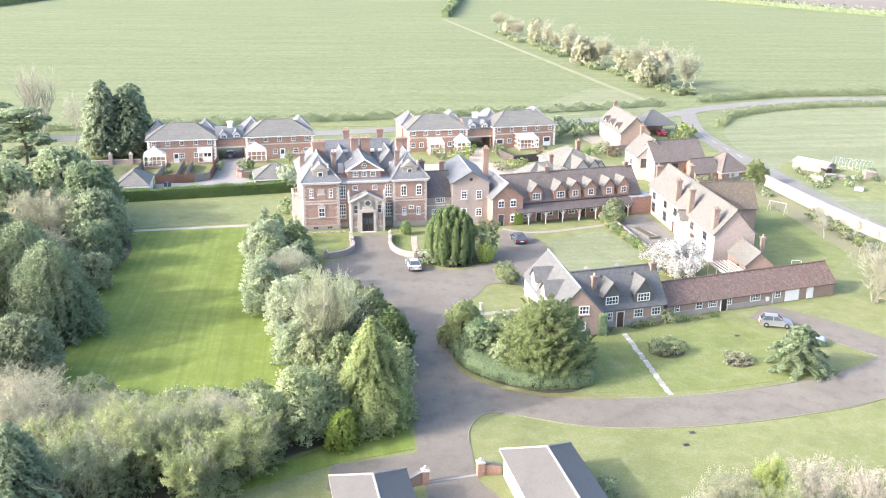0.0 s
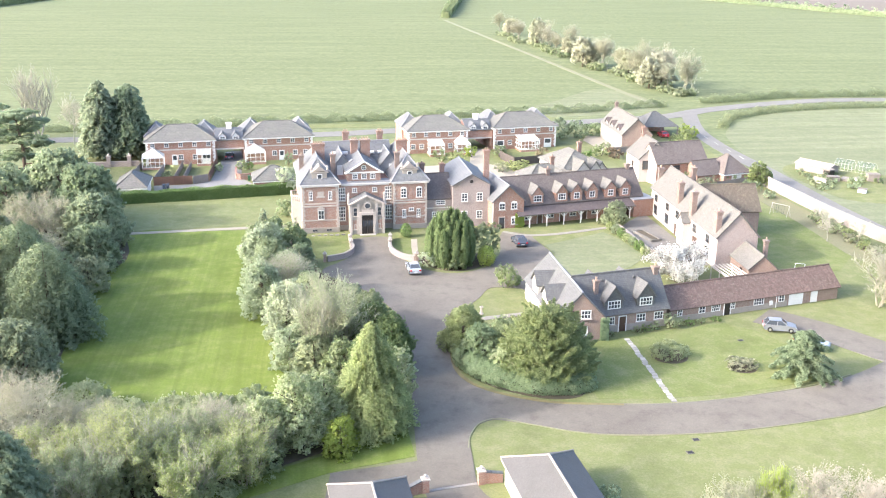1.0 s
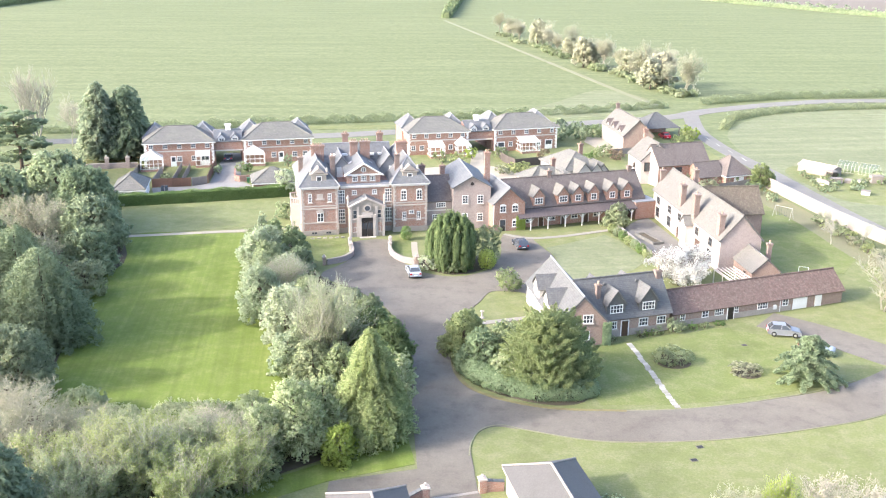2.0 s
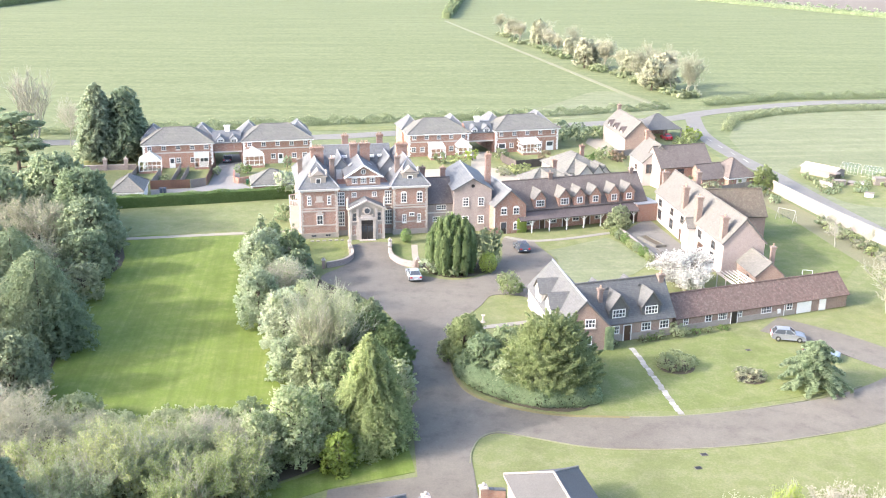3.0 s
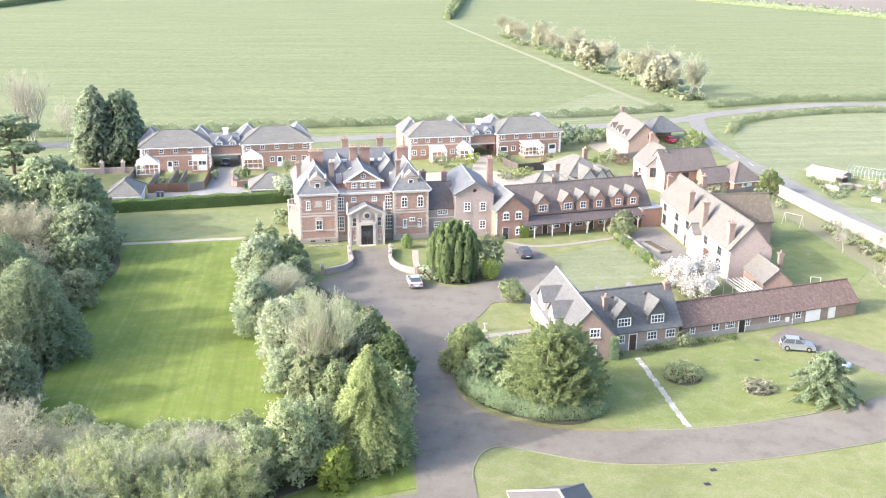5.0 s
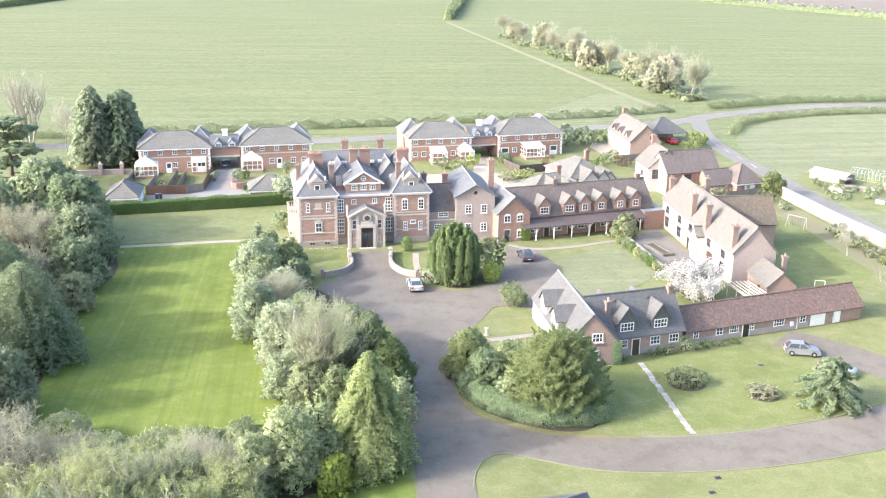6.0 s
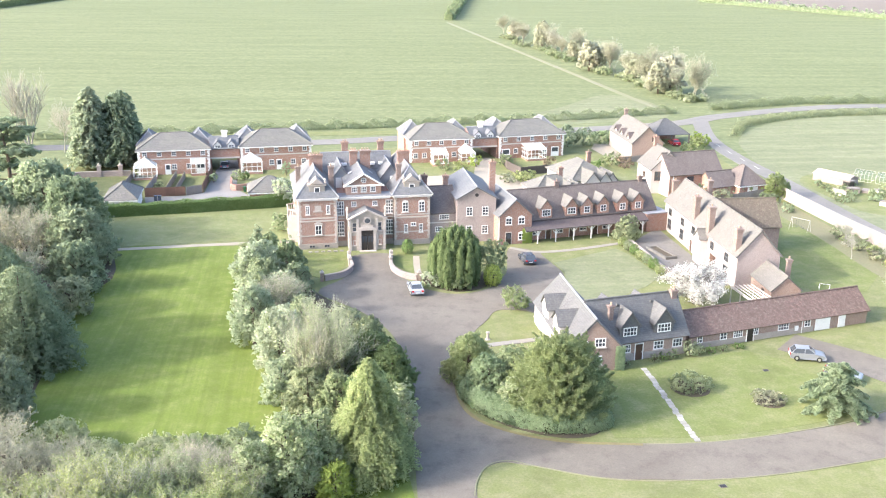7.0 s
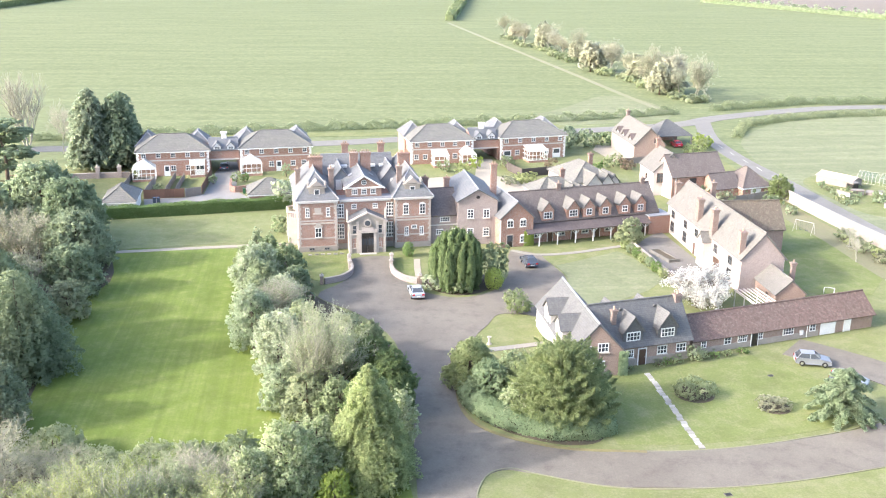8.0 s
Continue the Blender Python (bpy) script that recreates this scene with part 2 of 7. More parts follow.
CHROME = plain("alloy_metal", (0.6, 0.6, 0.6), None, 2, 20, 0.3, 0.9, bump=0)
SILVER = plain("silver_car_paint", (0.25, 0.265, 0.285), (0.23, 0.245, 0.265), 0.5, 30, 0.3, 0.35, bump=0)
WHITECAR = plain("pale_silver_car_paint", (0.33, 0.365, 0.39), (0.31, 0.345, 0.37), 0.5, 30, 0.25, 0.1, bump=0)
GREYCAR = plain("slate_blue_car_paint", (0.10, 0.12, 0.15), None, 0.5, 30, 0.25, 0.4, bump=0)
REDCAR = plain("red_car_paint", (0.45, 0.02, 0.04), None, 0.5, 30, 0.3, 0.0, bump=0)
REDLAMP = plain("red_lamp_lens", (0.4, 0.02, 0.02), None, 2, 20, 0.2, bump=0)
IRON = plain("black_iron", (0.03, 0.03, 0.032), None, 2, 20, 0.5, 0.6, bump=0)
GREENBIN = plain("green_plastic", (0.03, 0.12, 0.05), None, 2, 20, 0.5, bump=0)

FIELD = grassy("drilled_field", (0.140, 0.167, 0.077), (0.163, 0.189, 0.092), (0.196, 0.209, 0.118), 0.012, 6.0, 4, 0.5)
MEADOW = grassy("rough_meadow", (0.165, 0.188, 0.10), (0.19, 0.21, 0.122), (0.24, 0.242, 0.165), 0.03, 5.0, 8, 1.5)
LAWN = grassy("mown_lawn", (0.12, 0.168, 0.03), (0.16, 0.205, 0.042), (0.225, 0.245, 0.09), 0.05, 1.6, 97, 5)
PARK = grassy("garden_grass", (0.139, 0.161, 0.063), (0.173, 0.191, 0.081), (0.222, 0.217, 0.125), 0.08, None, 0, 4)

SIDELAWN = grassy("pale_side_lawn_grass", (0.150, 0.176, 0.070), (0.185, 0.206, 0.092), (0.235, 0.236, 0.135), 0.07, None, 0, 4)
LODGEGRASS = grassy("lodge_lawn_grass", (0.128, 0.158, 0.05), (0.162, 0.188, 0.068), (0.215, 0.216, 0.11), 0.07, None, 0, 4)

CORNICE = plain("weathered_cornice_paint", (0.58, 0.57, 0.55), (0.48, 0.47, 0.45), 0.8, 8, 0.7, bump=0.1)
EVERGREEN = leafy("dark_evergreen_leaf", (0.215, 0.27, 0.165), (0.38, 0.43, 0.283), 0.6, 0.5)
LAUREL = leafy("glossy_laurel_leaf", (0.185, 0.238, 0.118), (0.4, 0.45, 0.27), 0.45, 0.5)
VARIEGATED = leafy("pale_variegated_leaf", (0.281, 0.34, 0.199), (0.608, 0.679, 0.499), 0.4, 0.53)
CONIFER = leafy("dark_conifer_needles", (0.222, 0.272, 0.188), (0.39, 0.436, 0.305), 0.7, 0.5)
GOLDEN = leafy("golden_green_conifer_sprays", (0.245, 0.287, 0.13), (0.45, 0.495, 0.26), 0.7, 0.52)
YEWGOLD = leafy("golden_yew_sprays", (0.222, 0.262, 0.12), (0.405, 0.445, 0.235), 0.7, 0.55)
# White sun highlights, along with pale variegation, are put into this leaf colour.
PALELAUREL = leafy("pale_sun_tinted_laurel_leaf", (0.234, 0.317, 0.128), (0.624, 0.69, 0.467), 0.35, 0.56)
SAGE = leafy("pale_sage_leaf", (0.265, 0.3, 0.175), (0.4, 0.435, 0.285), 0.7, 0.5)
HAZE = leafy("pale_grey_fine_twigs", (0.315, 0.3, 0.24), (0.435, 0.41, 0.345), 0.85, 0.45)
GREYYEW = leafy("grey_green_yew_sprays", (0.2, 0.238, 0.145), (0.345, 0.385, 0.255), 0.7, 0.48)
YEW = leafy("yew_needles", (0.13, 0.178, 0.08), (0.25, 0.302, 0.145), 0.7, 0.5)
SPRING = leafy("young_yellow_green_leaf", (0.255, 0.29, 0.125), (0.4, 0.435, 0.22), 0.7, 0.5)
OLIVE = leafy("dull_olive_leaf", (0.215, 0.248, 0.135), (0.35, 0.385, 0.235), 0.7, 0.5)
LIME = leafy("bright_lime_leaf", (0.275, 0.345, 0.07), (0.4, 0.455, 0.15), 0.7, 0.5)
BLOSSOM = leafy("white_blossom_petals", (0.56, 0.54, 0.50), (0.74, 0.72, 0.69), 0.7, 0.52)
BELTPALE = leafy("pale_blossoming_buds", (0.43, 0.425, 0.32), (0.6, 0.585, 0.46), 0.85, 0.5)
BLUEGREEN = leafy("blue_green_cedar_needles", (0.235, 0.29, 0.175), (0.4, 0.46, 0.31), 0.7, 0.5)
CATKIN = leafy("pale_catkins_and_buds", (0.285, 0.285, 0.19), (0.41, 0.405, 0.295), 0.8, 0.45)
IVY = leafy("ivy_leaf", (0.2, 0.258, 0.148), (0.385, 0.445, 0.275), 0.5, 0.45)
HEDGE = leafy("clipped_hedge_leaf", (0.12, 0.19, 0.062), (0.23, 0.305, 0.118), 0.5, 0.48)
REDBUSH = leafy("copper_leaf", (0.209, 0.161, 0.113), (0.361, 0.291, 0.207), 0.6, 0.47)
TWIG = leafy("pale_fine_twigs", (0.3, 0.285, 0.235), (0.42, 0.4, 0.335), 0.9, 0.3)
ROSYTWIG = leafy("rosy_fine_twigs", (0.34, 0.30, 0.25), (0.45, 0.41, 0.35), 0.8, 0.3)

# ---------------------------------------------------------------- building kit


def part(name, bm, material, parent, label=""):
    me = bpy.data.meshes.new(name)
    bm.normal_update()
    bm.to_mesh(me)
    bm.free()
    me.materials.append(material)
    return piece(name, me, parent, label)


def piece(name, me, parent, label="", m=None):
    ob = new(name, me)
    ob.parent = parent
    if m is not None:
        ob.matrix_basis = m
    return tagged(ob, label)


def thing(name, x, y, rz, label, category, group="", kind="", z=0.0):
    ob = new(name)
    ob.matrix_basis = pose(x, y, z, 0, 0, rz)
    return tagged(ob, label, category, group, kind)


def box(bm, x0, x1, y0, y1, z0, z1):
    v = [bm.verts.new(p) for p in ((x0, y0, z0), (x1, y0, z0), (x1, y1, z0), (x0, y1, z0), (x0, y0, z1), (x1, y0, z1), (x1, y1, z1), (x0, y1, z1))]
    for f in ((3, 2, 1, 0), (4, 5, 6, 7), (0, 1, 5, 4), (1, 2, 6, 5), (2, 3, 7, 6), (3, 0, 4, 7)):
        bm.faces.new([v[i] for i in f])
    return v


def boxes(*some):
    bm = bmesh.new()
    for b in some:
        box(bm, *b)
    return bm


def solid(bm, low, high):
    """A closed body between two outlines with as many corners."""
    a, b = [bm.verts.new(p) for p in low], [bm.verts.new(p) for p in high]
    bm.faces.new(a[::-1]), bm.faces.new(b)
    for i in range(len(a)):
        j = (i + 1) % len(a)
        bm.faces.new((a[i], a[j], b[j], b[i]))


def slab(bm, pts, thick):
    """A sloping plate with its upper face through pts."""
    n = (Vector(pts[1]) - Vector(pts[0])).cross(Vector(pts[2]) - Vector(pts[0])).normalized()
    if n.z < 0:
        pts, n = pts[::-1], -n
    solid(bm, [Vector(p) - n * thick for p in pts], pts)


def rod(bm, p, q, r, r2=None, sides=6):
    p, q = Vector(p), Vector(q)
    r2 = r if r2 is None else r2
    w = (q - p).normalized()
    u = w.orthogonal().normalized()
    v = w.cross(u)
    ring = [(math.cos(2 * math.pi * i / sides), math.sin(2 * math.pi * i / sides)) for i in range(sides)]
    solid(bm, [p + (u * c + v * s) * r for c, s in ring], [q + (u * c + v * s) * r2 for c, s in ring])


def swap(pts, on):
    return [(y, x, z) for x, y, z in pts] if on else pts


def gabled(parent, x0, x1, y0, y1, base, eave, ridge, along, wall, roof, over=0.35, thick=0.16, gable_over=0.3, ridge_mat=None):
    """Walls with gables and a pitched roof. along: the axis of the ridge."""
    t = along == "y"
    if t:
        x0, x1, y0, y1 = y0, y1, x0, x1
    ym = (y0 + y1) / 2
    bm = bmesh.new()
    low = swap([(x0, y0, base), (x0, y1, base), (x0, y1, eave), (x0, ym, ridge), (x0, y0, eave)], t)
    high = swap([(x1, y0, base), (x1, y1, base), (x1, y1, eave), (x1, ym, ridge), (x1, y0, eave)], t)
    solid(bm, low, high)
    bmesh.ops.recalc_face_normals(bm, faces=bm.faces)
    part("wall", bm, wall, parent)
    k = (ridge - eave) / (ym - y0)
    g = gable_over
    for sgn in (-1, 1):
        bm = bmesh.new()
        ye = ym + sgn * (ym - y0 + over)
        ze = eave - k * over
        pts = swap([(x0 - g, ye, ze + 0.12), (x1 + g, ye, ze + 0.12), (x1 + g, ym, ridge + 0.12), (x0 - g, ym, ridge + 0.12)], t)
        slab(bm, pts, thick)
        bmesh.ops.recalc_face_normals(bm, faces=bm.faces)
        part("roof_slope", bm, roof, parent)
    bm = bmesh.new()
    rod(bm, *swap([(x0 - g, ym, ridge + 0.12), (x1 + g, ym, ridge + 0.12)], t), 0.13, 0.13, 6)
    part("ridge_tiles", bm, ridge_mat or roof, parent)


def hipped(parent, x0, x1, y0, y1, base, eave, ridge, wall, roof, over=0.4, inset=None, fascia=None, ridge_mat=None):
    """Walls under a hipped roof whose ridge runs along the longer side."""
    if wall:
        part("wall", boxes((x0, x1, y0, y1, base, eave)), wall, parent)
    X0, X1, Y0, Y1 = x0 - over, x1 + over, y0 - over, y1 + over
    if X1 - X0 >= Y1 - Y0:
        i = (Y1 - Y0) / 2 if inset is None else inset
        a, b = (X0 + i, (Y0 + Y1) / 2, ridge), (X1 - i, (Y0 + Y1) / 2, ridge)
        if b[0] - a[0] < 0.05:
            a, b = (a[0] - 0.03, a[1], ridge), (a[0] + 0.03, a[1], ridge)
        faces = [((X0, Y0), (X1, Y0), b, a), ((X1, Y1), (X0, Y1), a, b), ((X0, Y1), (X0, Y0), a), ((X1, Y0), (X1, Y1), b)]
    else:
        i = (X1 - X0) / 2 if inset is None else inset
        a, b = ((X0 + X1) / 2, Y0 + i, ridge), ((X0 + X1) / 2, Y1 - i, ridge)
        faces = [((X1, Y0), (X1, Y1), b, a), ((X0, Y1), (X0, Y0), a, b), ((X0, Y0), (X1, Y0), a), ((X1, Y1), (X0, Y1), b)]
    for f in faces:
        bm = bmesh.new()
        slab(bm, [(p[0], p[1], eave) if len(p) == 2 else p for p in f], 0.1)
        bmesh.ops.recalc_face_normals(bm, faces=bm.faces)
        part("roof_slope", bm, roof, parent)
    bm = bmesh.new()
    rod(bm, a, b, 0.12, 0.12)
    for c, e in (((X0, Y0), a), ((X1, Y1), b), ((X0, Y1), a if X1 - X0 >= Y1 - Y0 else b), ((X1, Y0), b if X1 - X0 >= Y1 - Y0 else a)):
        rod(bm, (*c, eave + 0.03), e, 0.1, 0.1, 5)
    part("ridge_tiles", bm, ridge_mat or roof, parent)
    if fascia:
        bm = boxes((X0, X1, Y0, Y0 + 0.15, eave - 0.3, eave - 0.1), (X0, X1, Y1 - 0.15, Y1, eave - 0.3, eave - 0.1),
                   (X0, X0 + 0.15, Y0 + 0.15, Y1 - 0.15, eave - 0.3, eave - 0.1), (X1 - 0.15, X1, Y0 + 0.15, Y1 - 0.15, eave - 0.3, eave - 0.1))
        part("eaves_board", bm, fascia, parent)


FACES = {"S": 0, "E": 90, "N": 180, "W": 270}
MADE = {}


def lattice(bars, rails, y0, y1):
    """One welded grid of upright bars and level rails."""
    bm = bmesh.new()
    xs, zs = [v for b in bars for v in b], [v for r in rails for v in r]
    front = {(i, k): bm.verts.new((x, y0, z)) for i, x in enumerate(xs) for k, z in enumerate(zs)}
    back = {(i, k): bm.verts.new((x, y1, z)) for i, x in enumerate(xs) for k, z in enumerate(zs)}
    full = {(i, k) for i in range(len(xs) - 1) for k in range(len(zs) - 1) if i % 2 == 0 or k % 2 == 0}
    for i, k in full:
        c = ((i, k), (i + 1, k), (i + 1, k + 1), (i, k + 1))
        bm.faces.new([front[q] for q in c])
        bm.faces.new([back[q] for q in c[::-1]])
        for (p, q), n in zip(zip(c, c[1:] + c[:1]), ((i, k - 1), (i + 1, k), (i, k + 1), (i - 1, k))):
            if n not in full:
                bm.faces.new((front[q], front[p], back[p], back[q]))
    return bm


def on_wall(side, x, y, z):
    return pose(x, y, z, 0, 0, FACES[side])


def window(parent, side, x, y, z, w, h, cols=2, rows=2, frame_mat=None, sill=True, arch=False, bar=0.06, name="window"):
    """A window whose middle stands at x, y, with its foot at z: frame with glazing bars, pane, sill."""
    frame_mat = frame_mat or WHITE
    key = (w, h, cols, rows, frame_mat.name, sill, arch, bar)
    if key not in MADE:
        e = 0.10
        bars = [(-w / 2, -w / 2 + e)] + [(-w / 2 + w * i / cols - bar / 2, -w / 2 + w * i / cols + bar / 2) for i in range(1, cols)] + [(w / 2 - e, w / 2)]
        rails = [(0, e)] + [(h * i / rows - bar / 2, h * i / rows + bar / 2) for i in range(1, rows)] + [(h - e, h)]
        bm = lattice(bars, rails, -0.085, 0.02)
        if arch:
            k = 8
            ring = [(w / 2 * math.cos(math.pi * j / k), h - 0.02 + 0.28 * w * math.sin(math.pi * j / k)) for j in range(k + 1)]
            solid(bm, [(a, 0.02, b) for a, b in ring], [(a, -0.09, b) for a, b in ring])
        fm = bpy.data.meshes.new("window")
        bm.to_mesh(fm), bm.free()
        fm.materials.append(frame_mat)
        bm = boxes((-w / 2 + e, w / 2 - e, -0.035, 0.02, e, h - e))
        pm = bpy.data.meshes.new("pane")
        bm.to_mesh(pm), bm.free()
        pm.materials.append(PANE)
        bm = boxes((-w / 2 - 0.12, w / 2 + 0.12, -0.2, 0.02, -0.12, -0.002))
        sm = bpy.data.meshes.new("sill")
        bm.to_mesh(sm), bm.free()
        sm.materials.append(STONE)
        MADE[key] = fm, pm, sm
    fm, pm, sm = MADE[key]
    win = piece(name, fm, parent, "", on_wall(side, x, y, z))
    piece("pane", pm, win)
    if sill:
        piece("sill", sm, win)
    return win


def door(parent, side, x, y, z, w, h, mat, frame_mat=None, glazed=False):
    e = 0.1
    bm = boxes((-w / 2 - e, -w / 2, -0.1, 0.02, 0, h + e), (w / 2, w / 2 + e, -0.1, 0.02, 0, h + e), (-w / 2, w / 2, -0.1, 0.02, h, h + e))
    d = part("door_frame", bm, frame_mat or WHITE, parent)
    d.matrix_basis = on_wall(side, x, y, z)
    bm = boxes((-w / 2, w / 2, -0.06, 0.02, 0.0, h), (-w / 2 + 0.12, -0.05, -0.075, -0.06, 0.15, h * 0.45), (0.05, w / 2 - 0.12, -0.075, -0.06, 0.15, h * 0.45))
    leaf = part("door", bm, mat, d)
    if glazed:
        part("pane", boxes((-w / 2 + 0.12, w / 2 - 0.12, -0.08, -0.062, h * 0.5, h - 0.12)), PANE, d)
    bm = boxes((w / 2 - 0.16, w / 2 - 0.1, -0.12, -0.062, h * 0.48, h * 0.52))
    part("handle", bm, CHROME, d)
    return d


def chimney(parent, x, y, z0, z1, w, d, mat, pots=2, pot_mat=None, along="x", name="chimney"):
    bm = boxes((x - w / 2, x + w / 2, y - d / 2, y + d / 2, z0, z1 - 0.45), (x - w / 2 - 0.07, x + w / 2 + 0.07, y - d / 2 - 0.07, y + d / 2 + 0.07, z1 - 0.45, z1 - 0.2),
               (x - w / 2 - 0.14, x + w / 2 + 0.14, y - d / 2 - 0.14, y + d / 2 + 0.14, z1 - 0.2, z1 - 0.04), (x - w / 2 - 0.03, x + w / 2 + 0.03, y - d / 2 - 0.03, y + d / 2 + 0.03, z1 - 0.04, z1))
    c = part(name, bm, mat, parent)
    for i in range(pots):
        s = (i - (pots - 1) / 2) * (max(w, d) / max(pots, 1)) * 0.85
        px, py = (x + s, y) if w >= d else (x, y + s)
        bm = bmesh.new()
        rod(bm, (px, py, z1), (px, py, z1 + 0.34), 0.15, 0.11, 8)
        rod(bm, (px, py, z1 + 0.34), (px, py, z1 + 0.4), 0.14, 0.14, 8)
        part("chimney_pot", bm, pot_mat or POT, c)
    return c


def dormer(parent, x, y, z, w, h, rise, depth, wall, roof, win=(1.2, 1.0, 2, 2), side="S", over=0.22):
    """A gabled dormer: its face stands at x, y with its foot at z, and it runs back into the roof."""
    m = on_wall(side, x, y, z)
    bm = bmesh.new()
    out = [(-w / 2, h), (0, h + rise), (w / 2, h), (w / 2, 0), (-w / 2, 0)]
    solid(bm, [(a, 0, b) for a, b in out], [(a, depth, b) for a, b in out])
    bmesh.ops.recalc_face_normals(bm, faces=bm.faces)
    d = part("dormer", bm, wall, parent)
    d.matrix_basis = m
    k = rise / (w / 2)
    for s in (-1, 1):
        bm = bmesh.new()
        slab(bm, [(s * (w / 2 + over), -0.25, h - k * over + 0.1), (s * (w / 2 + over), depth, h - k * over + 0.1), (0, depth, h + rise + 0.1), (0, -0.25, h + rise + 0.1)], 0.12)
        bmesh.ops.recalc_face_normals(bm, faces=bm.faces)
        part("dormer_roof", bm, roof, d)
    ww, wh, c, r = win
    window(parent, side, *(m @ Vector((0, -0.003, 0.0)))[:2], z + 0.12 + (h - wh - 0.12) * 0.4, ww, wh, c, r, sill=False)
    return d


def grown(name, verts, quads, *rest):
    """A mesh from arrays of corners and quads; leaves also bring the way their crown faces, which softens their shading."""
    facing, material, parent = rest if len(rest) == 3 else (None, *rest)
    me = bpy.data.meshes.new(name)
    me.vertices.add(len(verts))
    me.vertices.foreach_set("co", np.ascontiguousarray(verts, dtype=np.float32).ravel())
    k = quads.shape[1]
    me.loops.add(quads.size)
    me.loops.foreach_set("vertex_index", np.ascontiguousarray(quads, dtype=np.int32).ravel())
    me.polygons.add(len(quads))
    me.polygons.foreach_set("loop_start", np.arange(0, quads.size, k, dtype=np.int32))
    me.update(calc_edges=True)
    if facing is not None:
        me.normals_split_custom_set_from_vertices(np.repeat(facing, k, axis=0))
    me.materials.append(material)
    ob = new(name, me)
    ob.parent = parent
    return ob


def sheet(name, pts, z, material, label, category, kind="structure", smooth=4, thick=0.06):
    """A flat piece of ground with a curved outline."""
    P = [Vector(p) for p in pts]
    out = []
    n = len(P)
    for i in range(n):
        a, b, c, d = P[i - 1], P[i], P[(i + 1) % n], P[(i + 2) % n]
        for j in range(smooth):
            t = j / smooth
            out.append(0.5 * (2 * b + (c - a) * t + (2 * a - 5 * b + 4 * c - d) * t * t + (3 * b - a - 3 * c + d) * t ** 3))
    bm = bmesh.new()
    f = bm.faces.new([bm.verts.new((p.x, p.y, z)) for p in out])
    f.normal_update()
    if f.normal.z < 0:
        f.normal_flip()
    ex = bmesh.ops.extrude_face_region(bm, geom=[f])
    for v in (g for g in ex["geom"] if isinstance(g, bmesh.types.BMVert)):
        v.co.z -= thick
    bmesh.ops.recalc_face_normals(bm, faces=bm.faces)
    bmesh.ops.triangulate(bm, faces=bm.faces)
    ob = part(name, bm, material, None)
    return tagged(ob, label, category, "", kind)


def ribbon(name, pts, width, z, material, label, category, kind="structure", thick=0.08, taper=None):
    """A road, path or verge along a curved line."""
    P = [Vector(p) for p in pts]
    P = [2 * P[0] - P[1]] + P + [2 * P[-1] - P[-2]]
    line = []
    for i in range(1, len(P) - 2):
        a, b, c, d = P[i - 1:i + 3]
        for j in range(6):
            t = j / 6
            line.append(0.5 * (2 * b + (c - a) * t + (2 * a - 5 * b + 4 * c - d) * t * t + (3 * b - a - 3 * c + d) * t ** 3))
    line.append(P[-2])
    L, R = [], []
    for i, p in enumerate(line):
        w = line[min(i + 1, len(line) - 1)] - line[max(i - 1, 0)]
        w = Vector((-w.y, w.x)).normalized() * width / 2
        L.append(p + w), R.append(p - w)
    bm = bmesh.new()
    rows = [[bm.verts.new((q.x, q.y, zz)) for q, zz in ((l, z), (r, z), (r, z - thick), (l, z - thick))] for l, r in zip(L, R)]
    for a, b in zip(rows, rows[1:]):
        for k in range(4):
            bm.faces.new((a[k], a[(k + 1) % 4], b[(k + 1) % 4], b[k]))
    bm.faces.new(rows[0][::-1]), bm.faces.new(rows[-1])
    bmesh.ops.recalc_face_normals(bm, faces=bm.faces)
    return tagged(part(name, bm, material, None), label, category, "", kind)


# ---------------------------------------------------------------- plants
RNG = np.random.default_rng(7)


def unit(v):
    return v / np.maximum(np.linalg.norm(v, axis=1, keepdims=True), 1e-6)


def leaves_at(points, normals, size, stretch=1.5, droop=0.0, jitter=0.42, along=0.0):
    """One small leaf at each point, facing roughly along its normal, or lying along it like a needle spray."""
    n = len(points)
    out = unit(normals)
    if along:
        a = unit(along * out + (1 - along) * RNG.normal(size=(n, 3)))
        nn = unit(np.cross(a, RNG.normal(size=(n, 3))) + 0.25 * out)
        nn *= np.where(nn[:, 2:] + 0.6 * (nn * out).sum(1, keepdims=True) < 0, -1.0, 1.0)
        a = unit(a - nn * (a * nn).sum(1, keepdims=True))
    else:
        nn = unit(normals + jitter * RNG.normal(size=(n, 3)) + np.array([0, 0, 0.35]))
        a = unit(np.cross(nn, RNG.normal(size=(n, 3))))
    if droop:
        a = unit(a * (1 - droop) + droop * (np.array([0, 0, -1.0]) - nn * (nn @ np.array([0, 0, -1.0]))[:, None]))
    b = np.cross(nn, a)
    s = size * RNG.uniform(0.6, 1.35, (n, 1))
    a, b = a * s * stretch / 2, b * s / 2
    tip = nn * s * 0.18
    facing = unit(0.75 * out + 0.4 * nn + np.array([0, 0, 0.15]))
    v = np.stack([points - a, points - b * 0.9 + tip, points + a, points + b * 0.9 + tip], 1).reshape(-1, 3)
    return v, np.arange(4 * n).reshape(-1, 4), facing


